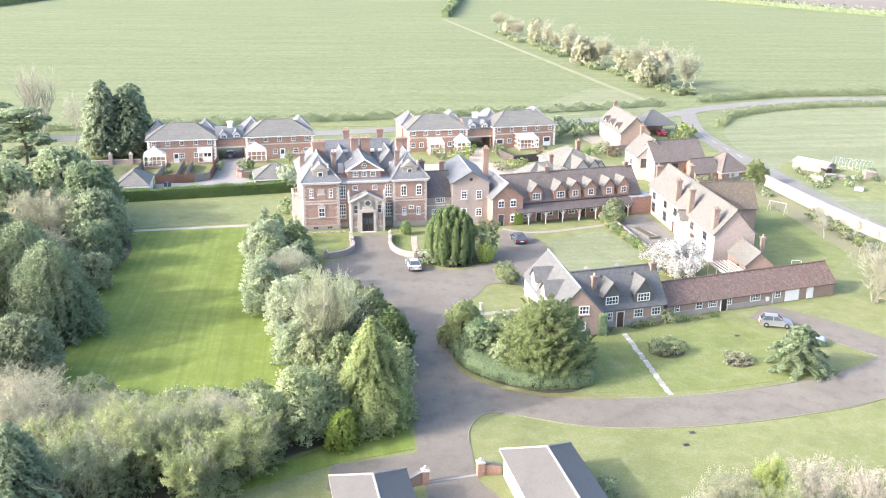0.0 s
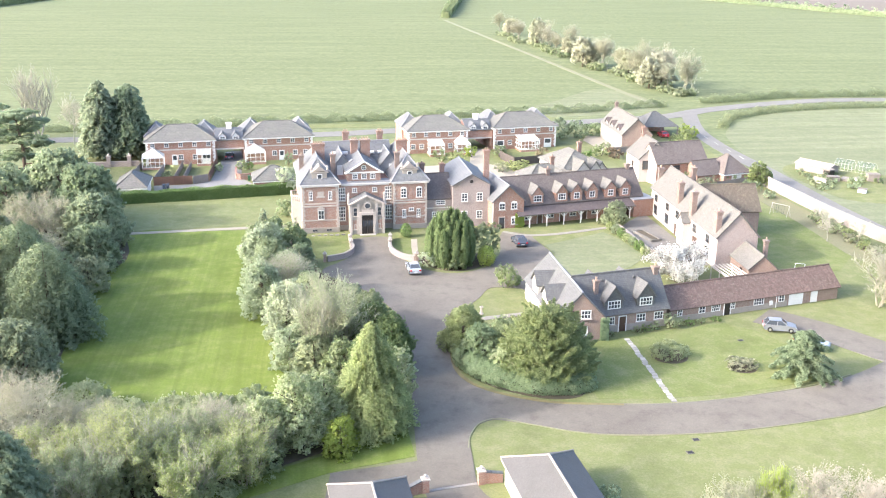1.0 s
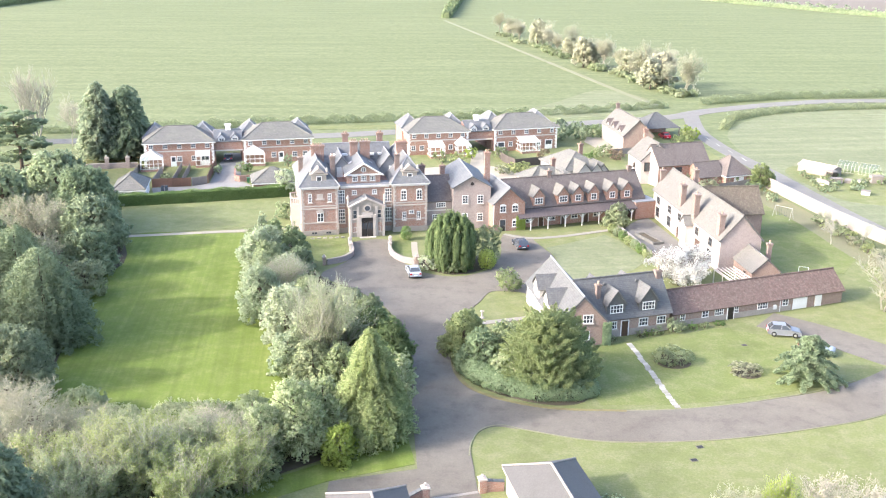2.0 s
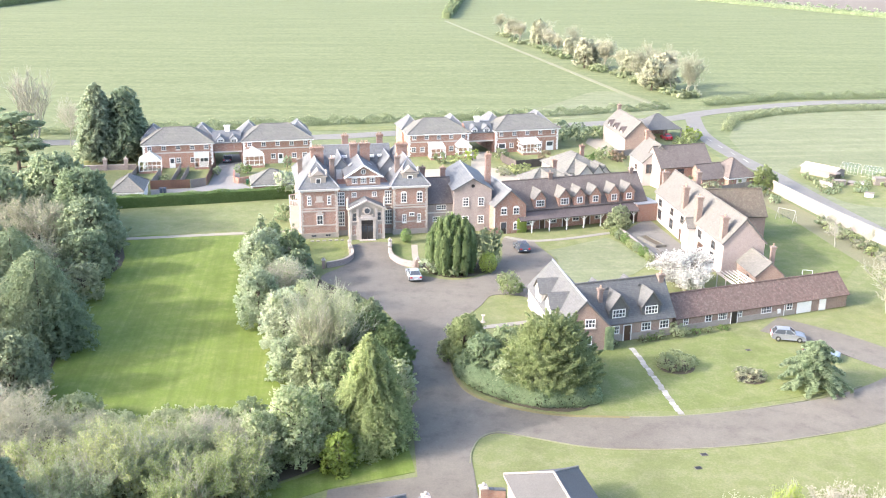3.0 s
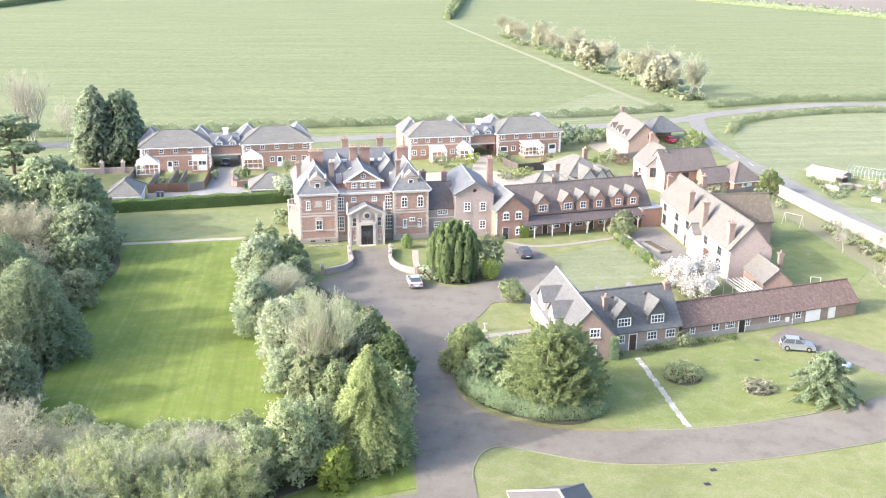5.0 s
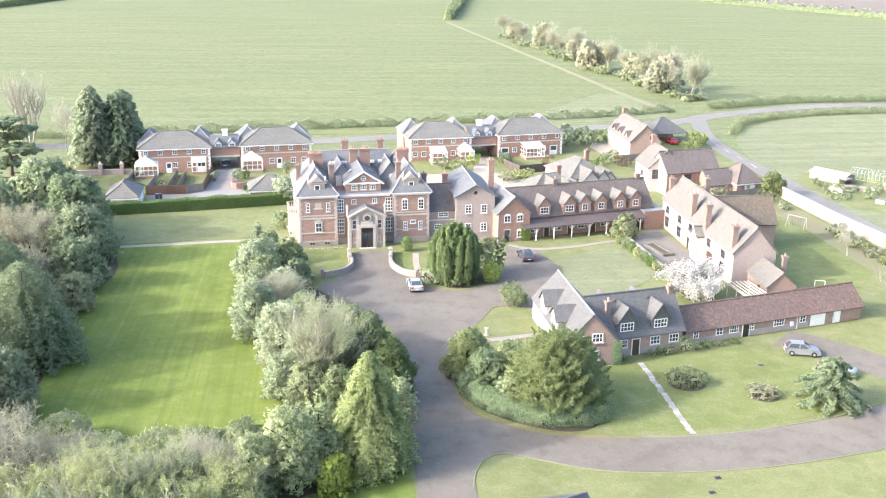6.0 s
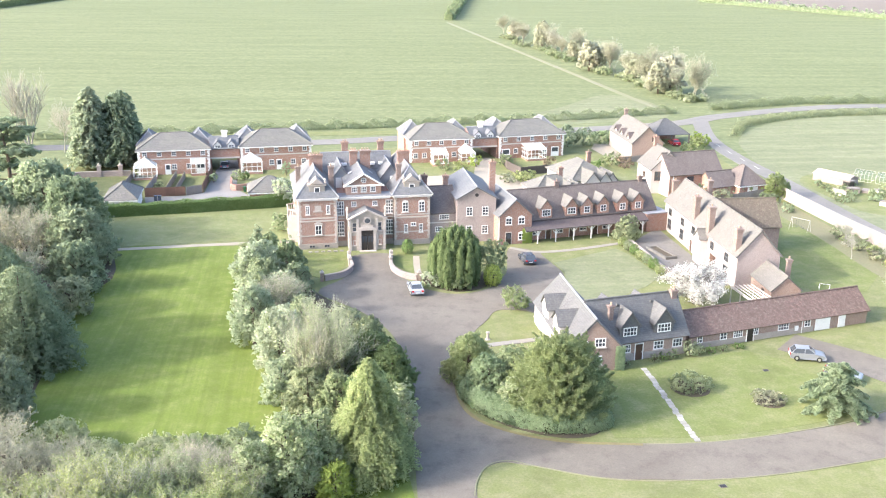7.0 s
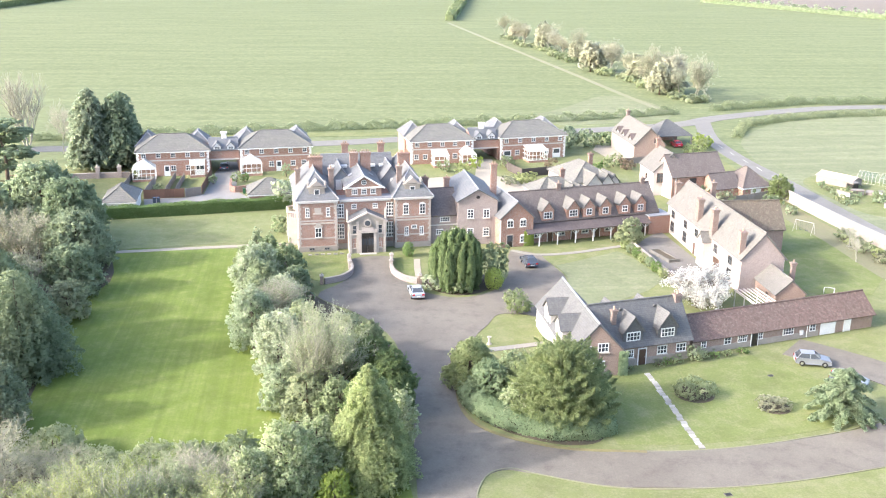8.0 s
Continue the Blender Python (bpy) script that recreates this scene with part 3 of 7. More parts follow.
def lobe_points(lobes, per_area, rough=0.22, under=0.25, tuft=11):
    """Points and outward normals on a crown made of rounded lobes (x, y, z, rx, ry, rz), gathered in sprigs."""
    P, N = [], []
    L = np.array(lobes, float)
    for x, y, z, rx, ry, rz in L:
        area = 4 * math.pi * ((rx * ry) ** 1.6 / 3 + (rx * rz) ** 1.6 / 3 + (ry * rz) ** 1.6 / 3) ** (1 / 1.6)
        k = max(int(area * per_area * 0.8), 20)
        d = unit(RNG.normal(size=(max(k // tuft, 8), 3)))
        d = d[(d[:, 2] > -0.55) | (RNG.random(len(d)) < under)]
        reach = 1 + 0.75 * rough * RNG.normal(size=(len(d), 1))
        i = RNG.integers(0, len(d), k)
        t = RNG.random((k, 1)) ** 0.7
        R = np.array([rx, ry, rz])
        p = np.array([x, y, z]) + d[i] * R * reach[i] * (1 - 0.27 * (1 - t)) + RNG.normal(size=(k, 3)) * np.minimum(0.15 * R, 0.22) * (1.25 - t)
        keep = np.ones(len(p), bool)
        for o in L:
            if (o == (x, y, z, rx, ry, rz)).all():
                continue
            keep &= (((p - o[:3]) / o[3:]) ** 2).sum(1) > 0.5
        P.append(p[keep]), N.append(unit(d[i] / R)[keep])
    p, n = np.concatenate(P), np.concatenate(N)
    ok = p[:, 2] > 0.08
    return p[ok], n[ok]


def limb_mesh(segs, sides=3):
    """Tapered limbs: rows of x, y, z, x, y, z, r, r. The finest twigs are slim blades."""
    s = np.array(segs, float)
    fine = s[:, 6] < 0.03
    if sides == 3 and fine.any() and not fine.all():
        V, Q = limb_mesh(s[~fine], 4)
        v, q = limb_mesh(s[fine], 1)
        return np.concatenate([V, v]), np.concatenate([Q, q + len(V)])
    if sides == 1:
        p, q = s[:, :3], s[:, 3:6]
        u = unit(np.cross(q - p, RNG.normal(size=p.shape))) * s[:, 6:7] * 1.15
        return np.stack([p - u, p + u, q + u * 0.7, q - u * 0.7], 1).reshape(-1, 3), np.arange(4 * len(s)).reshape(-1, 4)
    p, q, r0, r1 = s[:, :3], s[:, 3:6], s[:, 6:7], s[:, 7:8]
    w = unit(q - p)
    u = unit(np.cross(w, np.where(np.abs(w[:, 2:3]) > 0.9, [[1.0, 0, 0]], [[0, 0, 1.0]])))
    v = np.cross(w, u)
    rings = []
    for c, r in ((p, r0), (q, r1)):
        for i in range(sides):
            a = 2 * math.pi * i / sides
            rings.append(c + (u * math.cos(a) + v * math.sin(a)) * r)
    V = np.stack(rings, 1).reshape(-1, 3)
    base = np.arange(len(s))[:, None] * 2 * sides
    Q = np.concatenate([base + np.array([[i, (i + 1) % sides, sides + (i + 1) % sides, sides + i]]) for i in range(sides)])
    return V, Q


def branching(h, r, levels=4, trunk=0.3, spread=0.6, girth=0.022, kids=(5, 4, 4, 4), lean=0.12, up=0.45, stems=1):
    """Limbs of a bare tree of height h and crown radius r, grown from the foot."""
    segs, tips = [], []

    def grow(p, d, length, rad, lev):
        n = 3 if lev < 2 else 2
        for i in range(n):
            d2 = unit((d + lean * RNG.normal(size=3) + np.array([0, 0, 0.06]))[None])[0]
            q = p + d2 * length / n
            ra, rb = rad * (1 - 0.45 * i / n), rad * (1 - 0.45 * (i + 1) / n)
            segs.append([*p, *q, ra, rb])
            p, d = q, d2
            if lev < levels and (i > 0 or lev > 0):
                for _ in range(kids[min(lev, len(kids) - 1)] // (2 if i < n - 1 else 1)):
                    side = unit((RNG.normal(size=3) * [1, 1, 0.5])[None])[0]
                    dd = unit((d * (1 - spread) + side * spread + np.array([0, 0, up * 0.4]))[None])[0]
                    grow(p, dd, length * RNG.uniform(0.5, 0.78), rad * 0.5, lev + 1)
        tips.append(p)

    if stems == 1:
        grow(np.zeros(3), np.array([0, 0, 1.0]), h * trunk * 1.6, h * girth, 0)
    for i in range(stems if stems > 1 else 0):
        a, o = 2.4 * i, 0.75 * math.sqrt((i + 0.2) / stems)
        d = unit(np.array([[o * math.cos(a), o * math.sin(a), 1.0]]))[0]
        grow(np.array([0.1 * r * math.cos(a), 0.1 * r * math.sin(a), -0.1]), d, h * 0.5, h * girth, 1)
    s = np.array(segs)
    t = np.array(tips)
    top, wide = s[:, 5].max(), np.percentile(np.hypot(s[:, 3], s[:, 4]), 97)
    k = np.array([r / wide, r / wide, h / top])
    s[:, :3] *= k
    s[:, 3:6] *= k
    return s, t * k


def stem(h, r, n=6, bole=0.35):
    """A tapered trunk with limbs reaching into a leafy crown."""
    s = [[0, 0, -0.1, 0.02 * h, 0, h * bole, 0.035 * h, 0.026 * h], [0.02 * h, 0, h * bole, 0, 0.02 * h, h * 0.85, 0.026 * h, 0.006 * h]]
    for i in range(n):
        a, z = 2 * math.pi * i / n + RNG.uniform(-0.4, 0.4), h * RNG.uniform(0.2, 0.6)
        s.append([0.01 * h, 0, z, 0.6 * r * math.cos(a), 0.6 * r * math.sin(a), z + h * 0.22, 0.014 * h, 0.004 * h])
    return s


def plant(name, x, y, label, category, wood, crown, wood_mat, leaf_mat, group="", sides=5):
    ob = thing(name, x, y, RNG.uniform(0, 360), label, category, group)
    if wood is not None:
        grown("trunk", *limb_mesh(wood, sides), wood_mat, ob)
    if crown is not None:
        grown("crown", *crown, leaf_mat, ob)
    return ob


def random_lobes(h, r, n, low=0.25, size=(0.35, 0.55)):
    out = [(0, 0, h * 0.5, r * 0.62, r * 0.62, h * 0.42)]
    for i in range(n):
        a = 2.4 * i + RNG.uniform(-0.3, 0.3)
        f = (i + 0.5) / n
        z = h * (low + (0.86 - low) * f)
        rr = r * (0.72 - 0.5 * max(0, f - 0.45) / 0.55) * RNG.uniform(0.75, 1.05)
        s = r * RNG.uniform(*size)
        out.append((rr * math.cos(a), rr * math.sin(a), min(z, h - s * 0.9), s, s, s * RNG.uniform(0.8, 1.05)))
    return out


def broad_tree(x, y, h, r, leaf, label, size=0.36, density=9.0, lobes=14, low=0.22, name="tree", category="tree", group=""):
    fine = 3.7 if y < 124 and x > -50 else (1.2 if x < -61 else (2.6 if y < 300 else 1.5))
    p, n = lobe_points(random_lobes(h, r, int(lobes * 1.9), low, (0.2, 0.4)), density * fine)
    return plant(name, x, y, label, category, stem(h, r), leaves_at(p, n, size * 1.1 / math.sqrt(fine), 2.0, 0, 0.5, 0.3), BARK, leaf, group)


def plumed_cone(x, y, h, r, leaf, label, plumes=170, each=150, size=0.24, droop=0.3, power=0.75, name="conifer"):
    """A conifer of many separate feathery boughs, each arching out and drooping at its tip."""
    P, N = [], []
    plumes, each = int(plumes * 1.75), int(each * 0.5)
    for i in range(plumes):
        f = ((i + 0.5) / plumes) ** 0.62
        a = 2.4 * i + RNG.uniform(-0.2, 0.2)
        prof = r * f ** power * (1 if f < 0.86 else 1 - (f - 0.86) * 2.2) * RNG.uniform(0.76, 1.12) * (1 + 0.1 * math.sin(3 * a + 7 * f))
        L = 0.62 * prof + 0.3
        z = h * (1 - 0.95 * f) + 0.25
        o = np.array([math.cos(a), math.sin(a), 0.0])
        k = int(each * (0.45 + 0.55 * f))
        t = RNG.random((k, 1)) ** 0.8
        w = (0.095 * L + 0.05) * (1.2 - 0.85 * t)
        p = o * (prof - L + L * t) + np.array([0, 0, 1.0]) * (z + 0.25 * L * t - (0.25 + droop) * L * t * t) + RNG.normal(size=(k, 3)) * w * [1, 1, 0.6]
        P.append(p), N.append(np.tile(o * 0.7 + [0, 0, 0.5], (k, 1)))
    p, n = np.concatenate(P), np.concatenate(N)
    ok = p[:, 2] > 0.1
    wood = [[0, 0, -0.1, 0, 0, h * 0.92, 0.028 * h, 0.005 * h]]
    return plant(name, x, y, label, "conifer", wood, leaves_at(p[ok], n[ok], size * 0.92, 2.7, 0.15, 0.6, 0.45), BARK, leaf)


def bare_tree(x, y, h, r, label, bark=None, levels=4, kids=(5, 4, 4, 4), buds=None, bud_size=0.25, bud_n=3, name="bare_tree", girth=0.022, group="", trunk=0.3, spread=0.6, stems=1):
    s, t = branching(h, r, levels, trunk, spread, girth, kids, stems=stems)
    s[:, 6:] = np.maximum(s[:, 6:], 0.013)
    ob = thing(name, x, y, RNG.uniform(0, 360), label, "tree", group)
    grown("trunk", *limb_mesh(s, 3), bark or TWIG, ob)
    if buds:
        q = s[RNG.integers(len(s) // 4, len(s), len(t) * bud_n)]
        f = RNG.random((len(q), 1))
        p = q[:, :3] * (1 - f) + q[:, 3:6] * f + 0.12 * RNG.normal(size=(len(q), 3))
        p = p[p[:, 2] > 0.1]
        grown("crown", *leaves_at(p, RNG.normal(size=p.shape), bud_size, 1.3), buds, ob)
    return ob


def bush(x, y, h, r, leaf, label, size=0.3, density=12.0, lobes=8, name="bush", group="", category="bush"):
    ls = [(0, 0, h * 0.45, r * 0.8, r * 0.8, h * 0.5)]
    for i in range(lobes):
        a = 2.4 * i + RNG.uniform(-0.3, 0.3)
        s = r * RNG.uniform(0.3, 0.5)
        ls.append((r * 0.62 * math.cos(a), r * 0.62 * math.sin(a), h * RNG.uniform(0.3, 0.8), s, s, min(s, h * 0.45)))
    p, n = lobe_points(ls, density)
    wood = [[0, 0, -0.05, 0.3 * r * math.cos(t), 0.3 * r * math.sin(t), h * 0.5, 0.06, 0.02] for t in (0, 2.1, 4.2)]
    return plant(name, x, y, label, category, wood, leaves_at(p, n, size), BARK, leaf, group)


def ball(x, y, h, r, leaf, label, group=""):
    p, n = lobe_points([(0, 0, h * 0.5, r, r, h * 0.52)], 95, 0.04, 0.6, 2)
    return plant("clipped_bush", x, y, label, "bush", [[0, 0, -0.05, 0, 0, h * 0.5, 0.06, 0.03]], leaves_at(p, n, 0.15, 1.3, 0, 0.4), BARK, leaf, group)


def hedge(pts, width, height, leaf, label, size=0.28, density=14.0, rough=0.06, name="hedge", core=True, z=0.0):
    """A hedge along a line: a woody core and leaves over its top and sides."""
    ob = tagged(new(name), label, "hedge", "", "")
    P, N, bm = [], [], bmesh.new()
    for (x0, y0), (x1, y1) in zip(pts, pts[1:]):
        a, b = np.array([x0, y0]), np.array([x1, y1])
        L = np.linalg.norm(b - a)
        w = (b - a) / L
        s = np.array([-w[1], w[0]])
        k = int(L * (width + 2 * height) * density)
        t, c = RNG.random(k), RNG.random(k) * (width + 2 * height)
        top = (c > height) & (c < height + width)
        off = np.where(top, c - height - width / 2, np.where(c <= height, -width / 2, width / 2))
        zz = np.where(top, height, np.where(c <= height, c, c - height - width))
        wob = 1 + rough * 2.2 * np.sin(t * L * 0.9 + x0) * np.sin(t * L * 0.37)
        xy = a + np.outer(t * L, w) + np.outer(off, s)
        n = np.concatenate([np.outer(np.where(top, 0, np.sign(off)), s), np.where(top, 1.0, 0.25)[:, None]], 1)
        P.append(np.concatenate([xy, (zz * wob)[:, None]], 1) + rough * RNG.normal(size=(k, 3))), N.append(n)
        if core:
            q = 0.42 * width * s
            c4 = [a - q, b - q, b + q, a + q]
            solid(bm, [(*v, 0) for v in c4], [(*v, height * 0.93) for v in c4])
    p = np.concatenate(P)
    p[:, 2] = np.maximum(p[:, 2], 0.03)
    if core:
        bmesh.ops.recalc_face_normals(bm, faces=bm.faces)
        part("core", bm, leaf, ob)
    else:
        bm.free()
    grown("leaves", *leaves_at(p, np.concatenate(N), size, 1.4, 0, 0.6), leaf, ob)
    return ob

# ---------------------------------------------------------------- ground, fields, roads
bm = bmesh.new()
f = bm.faces.new([bm.verts.new(p) for p in ((-2500, -1500, 0), (2500, -1500, 0), (2500, 3500, 0), (-2500, 3500, 0))])
tagged(part("ground", bm, FIELD, None), "open pale green drilled field reaching to the horizon", "field", "", "structure")
sheet("meadow", [(76, 263), (92, 284), (112, 294), (150, 300), (260, 305), (260, 120), (110, 120), (84, 150), (72, 200), (71, 240)], 0.03, MEADOW,
      "rough pale green meadow beside the lane", "meadow")
sheet("far_field", [(205, 850), (292, 668), (600, 560), (900, 900), (500, 1300)], 0.05, PLOUGH, "brown ploughed field beyond the far hedge", "field", smooth=1)
sheet("grounds", [(-110, 40), (70, 40), (78, 118), (73, 150), (68.5, 172), (65.5, 200), (62, 250), (40, 262), (0, 245), (-80, 226), (-110, 180)], 0.02, PARK,
      "garden grass of the country house grounds", "lawn", smooth=1)
sheet("lawn", [(-53, 159.5), (-52, 130), (-50, 106), (-43, 95), (-22, 96), (-14, 106), (-24, 126), (-30, 150), (-30, 161.5), (-40, 162)], 0.05, LAWN,
      "large mown lawn, bright green with soft stripes", "lawn")
sheet("side_lawn", [(-66, 176.5), (-46, 182), (-29, 187), (-24, 172), (-24, 164), (-34, 166), (-52, 161.5), (-62, 160)], 0.045, SIDELAWN, "mown side lawn by the clipped hedge", "lawn", smooth=1)
ribbon("gravel_path", [(-54, 159.6), (-43, 162.0), (-33, 164.2), (-25, 165.5)], 1.3, 0.08, GRAVEL, "buff gravel path across the lawn", "path")

DRIVE = [(-1.1, 60), (-1.1, 77.9), (-1.8, 81), (-2.4, 87.4), (-3.2, 98.7), (-3.9, 111.1), (-6.6, 125.4), (-11.7, 134.3), (-18.2, 141.2), (-15.5, 147.0), (-14.2, 151.7), (-15, 158.2),
         (-9, 159.5), (-8.5, 152), (-5.6, 146.8), (-3.4, 143.6), (1.4, 141.4), (6.2, 144.2), (9, 151.1), (10, 163), (14.4, 161.8), (15.2, 159.6), (16.4, 155.5), (17.6, 150.5), (17.0, 143), (14.2, 134.5), (12.2, 134.2), (10.6, 135.2), (6.9, 135.2), (5.2, 131.2), (3.4, 126.8),
         (1.3, 116.6), (1.6, 107.9), (4.4, 102.5), (11.2, 99.1), (19.8, 98.3), (24, 94), (16, 91.9), (8.3, 94), (5.4, 94.6), (3.6, 93), (2.9, 90.4), (3.1, 86.4), (3.6, 81.1), (5.9, 76), (6.4, 60)]
sheet("drive", DRIVE, 0.07, ASPHALT, "worn grey asphalt drive and forecourt", "driveway")
ribbon("loop_drive", [(16, 95.2), (24.8, 95.4), (31.6, 96.6), (38.4, 98.6), (44.5, 100.8), (51, 104.6), (58, 110), (70, 119)], 6.9, 0.09, ASPHALT, "curving grey asphalt estate drive", "driveway")
ribbon("stable_drive", [(60, 108), (54.5, 114), (50.2, 119.2), (46.6, 122.6), (43.0, 125.5)], 6.2, 0.08, ASPHALT, "asphalt parking spur by the stable range", "driveway")
ribbon("verge_kerb", [(1.2, 117.0), (1.5, 107.9), (4.3, 102.4), (11.2, 99.0), (19.8, 98.4)], 0.45, 0.1, MOSS, "low mossy kerb along the drive", "kerb")
ribbon("lane", [(-160, 226), (-75, 240), (-32, 247.5), (-12, 254), (33, 268), (63, 280), (78, 292), (108, 308), (140, 315), (260, 322)], 6.2, 0.06, ROADTAR, "pale asphalt country lane behind the houses", "road")
ribbon("side_lane", [(71, 288), (66.8, 262), (66.6, 245), (67.8, 231), (69.4, 220), (70.8, 210), (72.4, 195), (74.6, 177), (78.4, 160), (88, 136), (104, 110)], 4.4, 0.065, ROADTAR, "pale asphalt side lane by the garden wall", "road")
for y in (216, 224, 232, 240, 248):
    x = 66.6 + 0.105 * max(0, 246 - y)
    ribbon("road_marking", [(x, y), (x - 0.15, y + 3.2)], 0.28, 0.085, PALESLAB, "short worn white dash on the side lane", "road marking", thick=0.012)
ribbon("field_track", [(-1, 604), (26, 477), (44, 393), (59, 321), (65, 296)], 2.2, 0.05, DIRT, "bare earth track along the field edge", "track")
sheet("field_corner", [(28, 276), (62, 289), (62, 318), (50, 330), (34, 305), (20, 285)], 0.035, MEADOW, "rough trampled field corner by the lane", "field")
ribbon("lane_verge", [(-90, 246), (-35, 258), (-12, 262), (30, 276)], 5.0, 0.045, PARK, "grass verge beside the lane", "verge")
sheet("mews_court", [(-54.8, 183.0), (-37.4, 187.6), (-38.5, 195), (-42, 200), (-44.8, 216), (-44.5, 226), (-49.5, 226), (-49.6, 216), (-47.6, 197), (-50.5, 194.2), (-58, 192.6)], 0.08, MEWSPAVE, "pale paved mews court", "courtyard", smooth=1)
sheet("rear_court", [(-9, 184), (19, 191), (20, 206), (9.8, 216), (9.9, 232), (6.4, 232), (5.6, 216), (-11, 211)], 0.08, GRAVEL, "gravelled court behind the house", "courtyard", smooth=1)
sheet("cottage_court", [(34.5, 244), (36, 250), (39.4, 249.5), (41.6, 233), (37.5, 231.5)], 0.055, GRAVEL, "pale gravel court before the cottage", "courtyard", smooth=1)
sheet("woodland_floor", [(-110, 190), (-70, 182), (-56, 163), (-49, 146), (-53, 128), (-46, 112), (-43, 97), (-30, 93), (-16, 97), (-6, 103), (-4.6, 93), (-10.5, 88.2), (-19.5, 81), (-31, 68), (-110, 60)], 0.06, SOIL,
      "dark leaf mould under the trees", "woodland floor")
sheet("shrubbery_floor", [(-31, 157), (-24, 157), (-19.5, 143), (-12.5, 133.5), (-7, 124), (-4.6, 110), (-5, 100), (-16, 101), (-15.5, 108), (-25, 126), (-30, 148)], 0.065, SOIL,
      "dark soil of the central shrubbery", "flower bed")
sheet("island_bed", [(1.4, 116), (2, 108.5), (5, 103.2), (11, 99.8), (15.5, 100.5), (16, 105), (9, 110), (5, 116)], 0.065, SOIL, "dark soil under the shrub island", "flower bed")
sheet("yew_bed", [(-3, 145.5), (1.4, 142.4), (5.6, 144.6), (8, 149.5), (2, 152), (-3, 150)], 0.066, SOIL, "soil bed round the columnar yew", "flower bed")
sheet("terrace_paving", [(30.6, 166.5), (33.5, 171.5), (36.8, 176), (41.4, 146.6), (35.0, 146.6), (33.6, 152)], 0.07, DARKPAVE, "grey flagged terrace along the white house", "terrace", smooth=1)
sheet("lodge_lawn", [(17.2, 99.9), (24.6, 100.1), (31.0, 101.2), (37.2, 103.0), (42.5, 105.0), (46.5, 107.5), (44.5, 114), (40.5, 120), (37.0, 122.6), (21.2, 117.0), (15.5, 113.5), (14.5, 106.5), (16.8, 103)], 0.045, LODGEGRASS,
      "green lawn before the lodge", "lawn", smooth=1)
sheet("court_lawn", [(17.9, 151.5), (16.7, 156.2), (20, 158.5), (27.5, 164.0), (29.4, 160.5), (32.2, 150.5), (29, 145.5), (20, 137.5), (17.4, 141.5)], 0.05, MEADOW, "pale mossy lawn before the verandah", "lawn", smooth=1)
# Deeper green grass stands in for the farmhouse's shadow on the lawn.
sheet("farm_shade_lawn", [(49.5, 150), (51.5, 163), (55.5, 176), (59.5, 182), (62.5, 176), (65.0, 166), (65.5, 152), (61, 145), (54, 143.5)], 0.05, LODGEGRASS, "lawn behind the white farmhouse, a deeper green put in for its shade", "lawn", smooth=1)
sheet("wall_border", [(60, 196), (65, 194), (69, 172), (71, 152), (66, 150), (63.5, 172)], 0.06, BORDER, "planted border along the garden wall", "flower bed")
ribbon("porch_path", [(10.2, 163.6), (14, 161.6), (20, 162.8), (29, 167.0)], 1.0, 0.085, PAVING, "pale path along the verandah front", "path")


sheet("gate_lawn", [(-3.6, 93), (-2.5, 86.8), (-10.4, 83.6), (-22, 76), (-34, 66), (-34, 70), (-19, 81.5), (-9, 88.5)], 0.064, LAWN, "bright mown grass strip beside the gate", "lawn", smooth=1)
for pts in ([(2.7, 88.5), (3.0, 91.2), (4.1, 93.9), (6.2, 94.9), (9, 93.8), (16, 91.7), (24.9, 91.9), (32, 93.1), (39.4, 95.2), (45.9, 97.5), (53, 101.6)], [(19.8, 98.5), (25.0, 98.9), (31.0, 100.1), (37.2, 102.0), (42.8, 104.1), (47.8, 106.9)]):
    ribbon("drive_edging", pts, 0.13, 0.10, DIRT, "thin worn earth edge along the drive", "kerb")


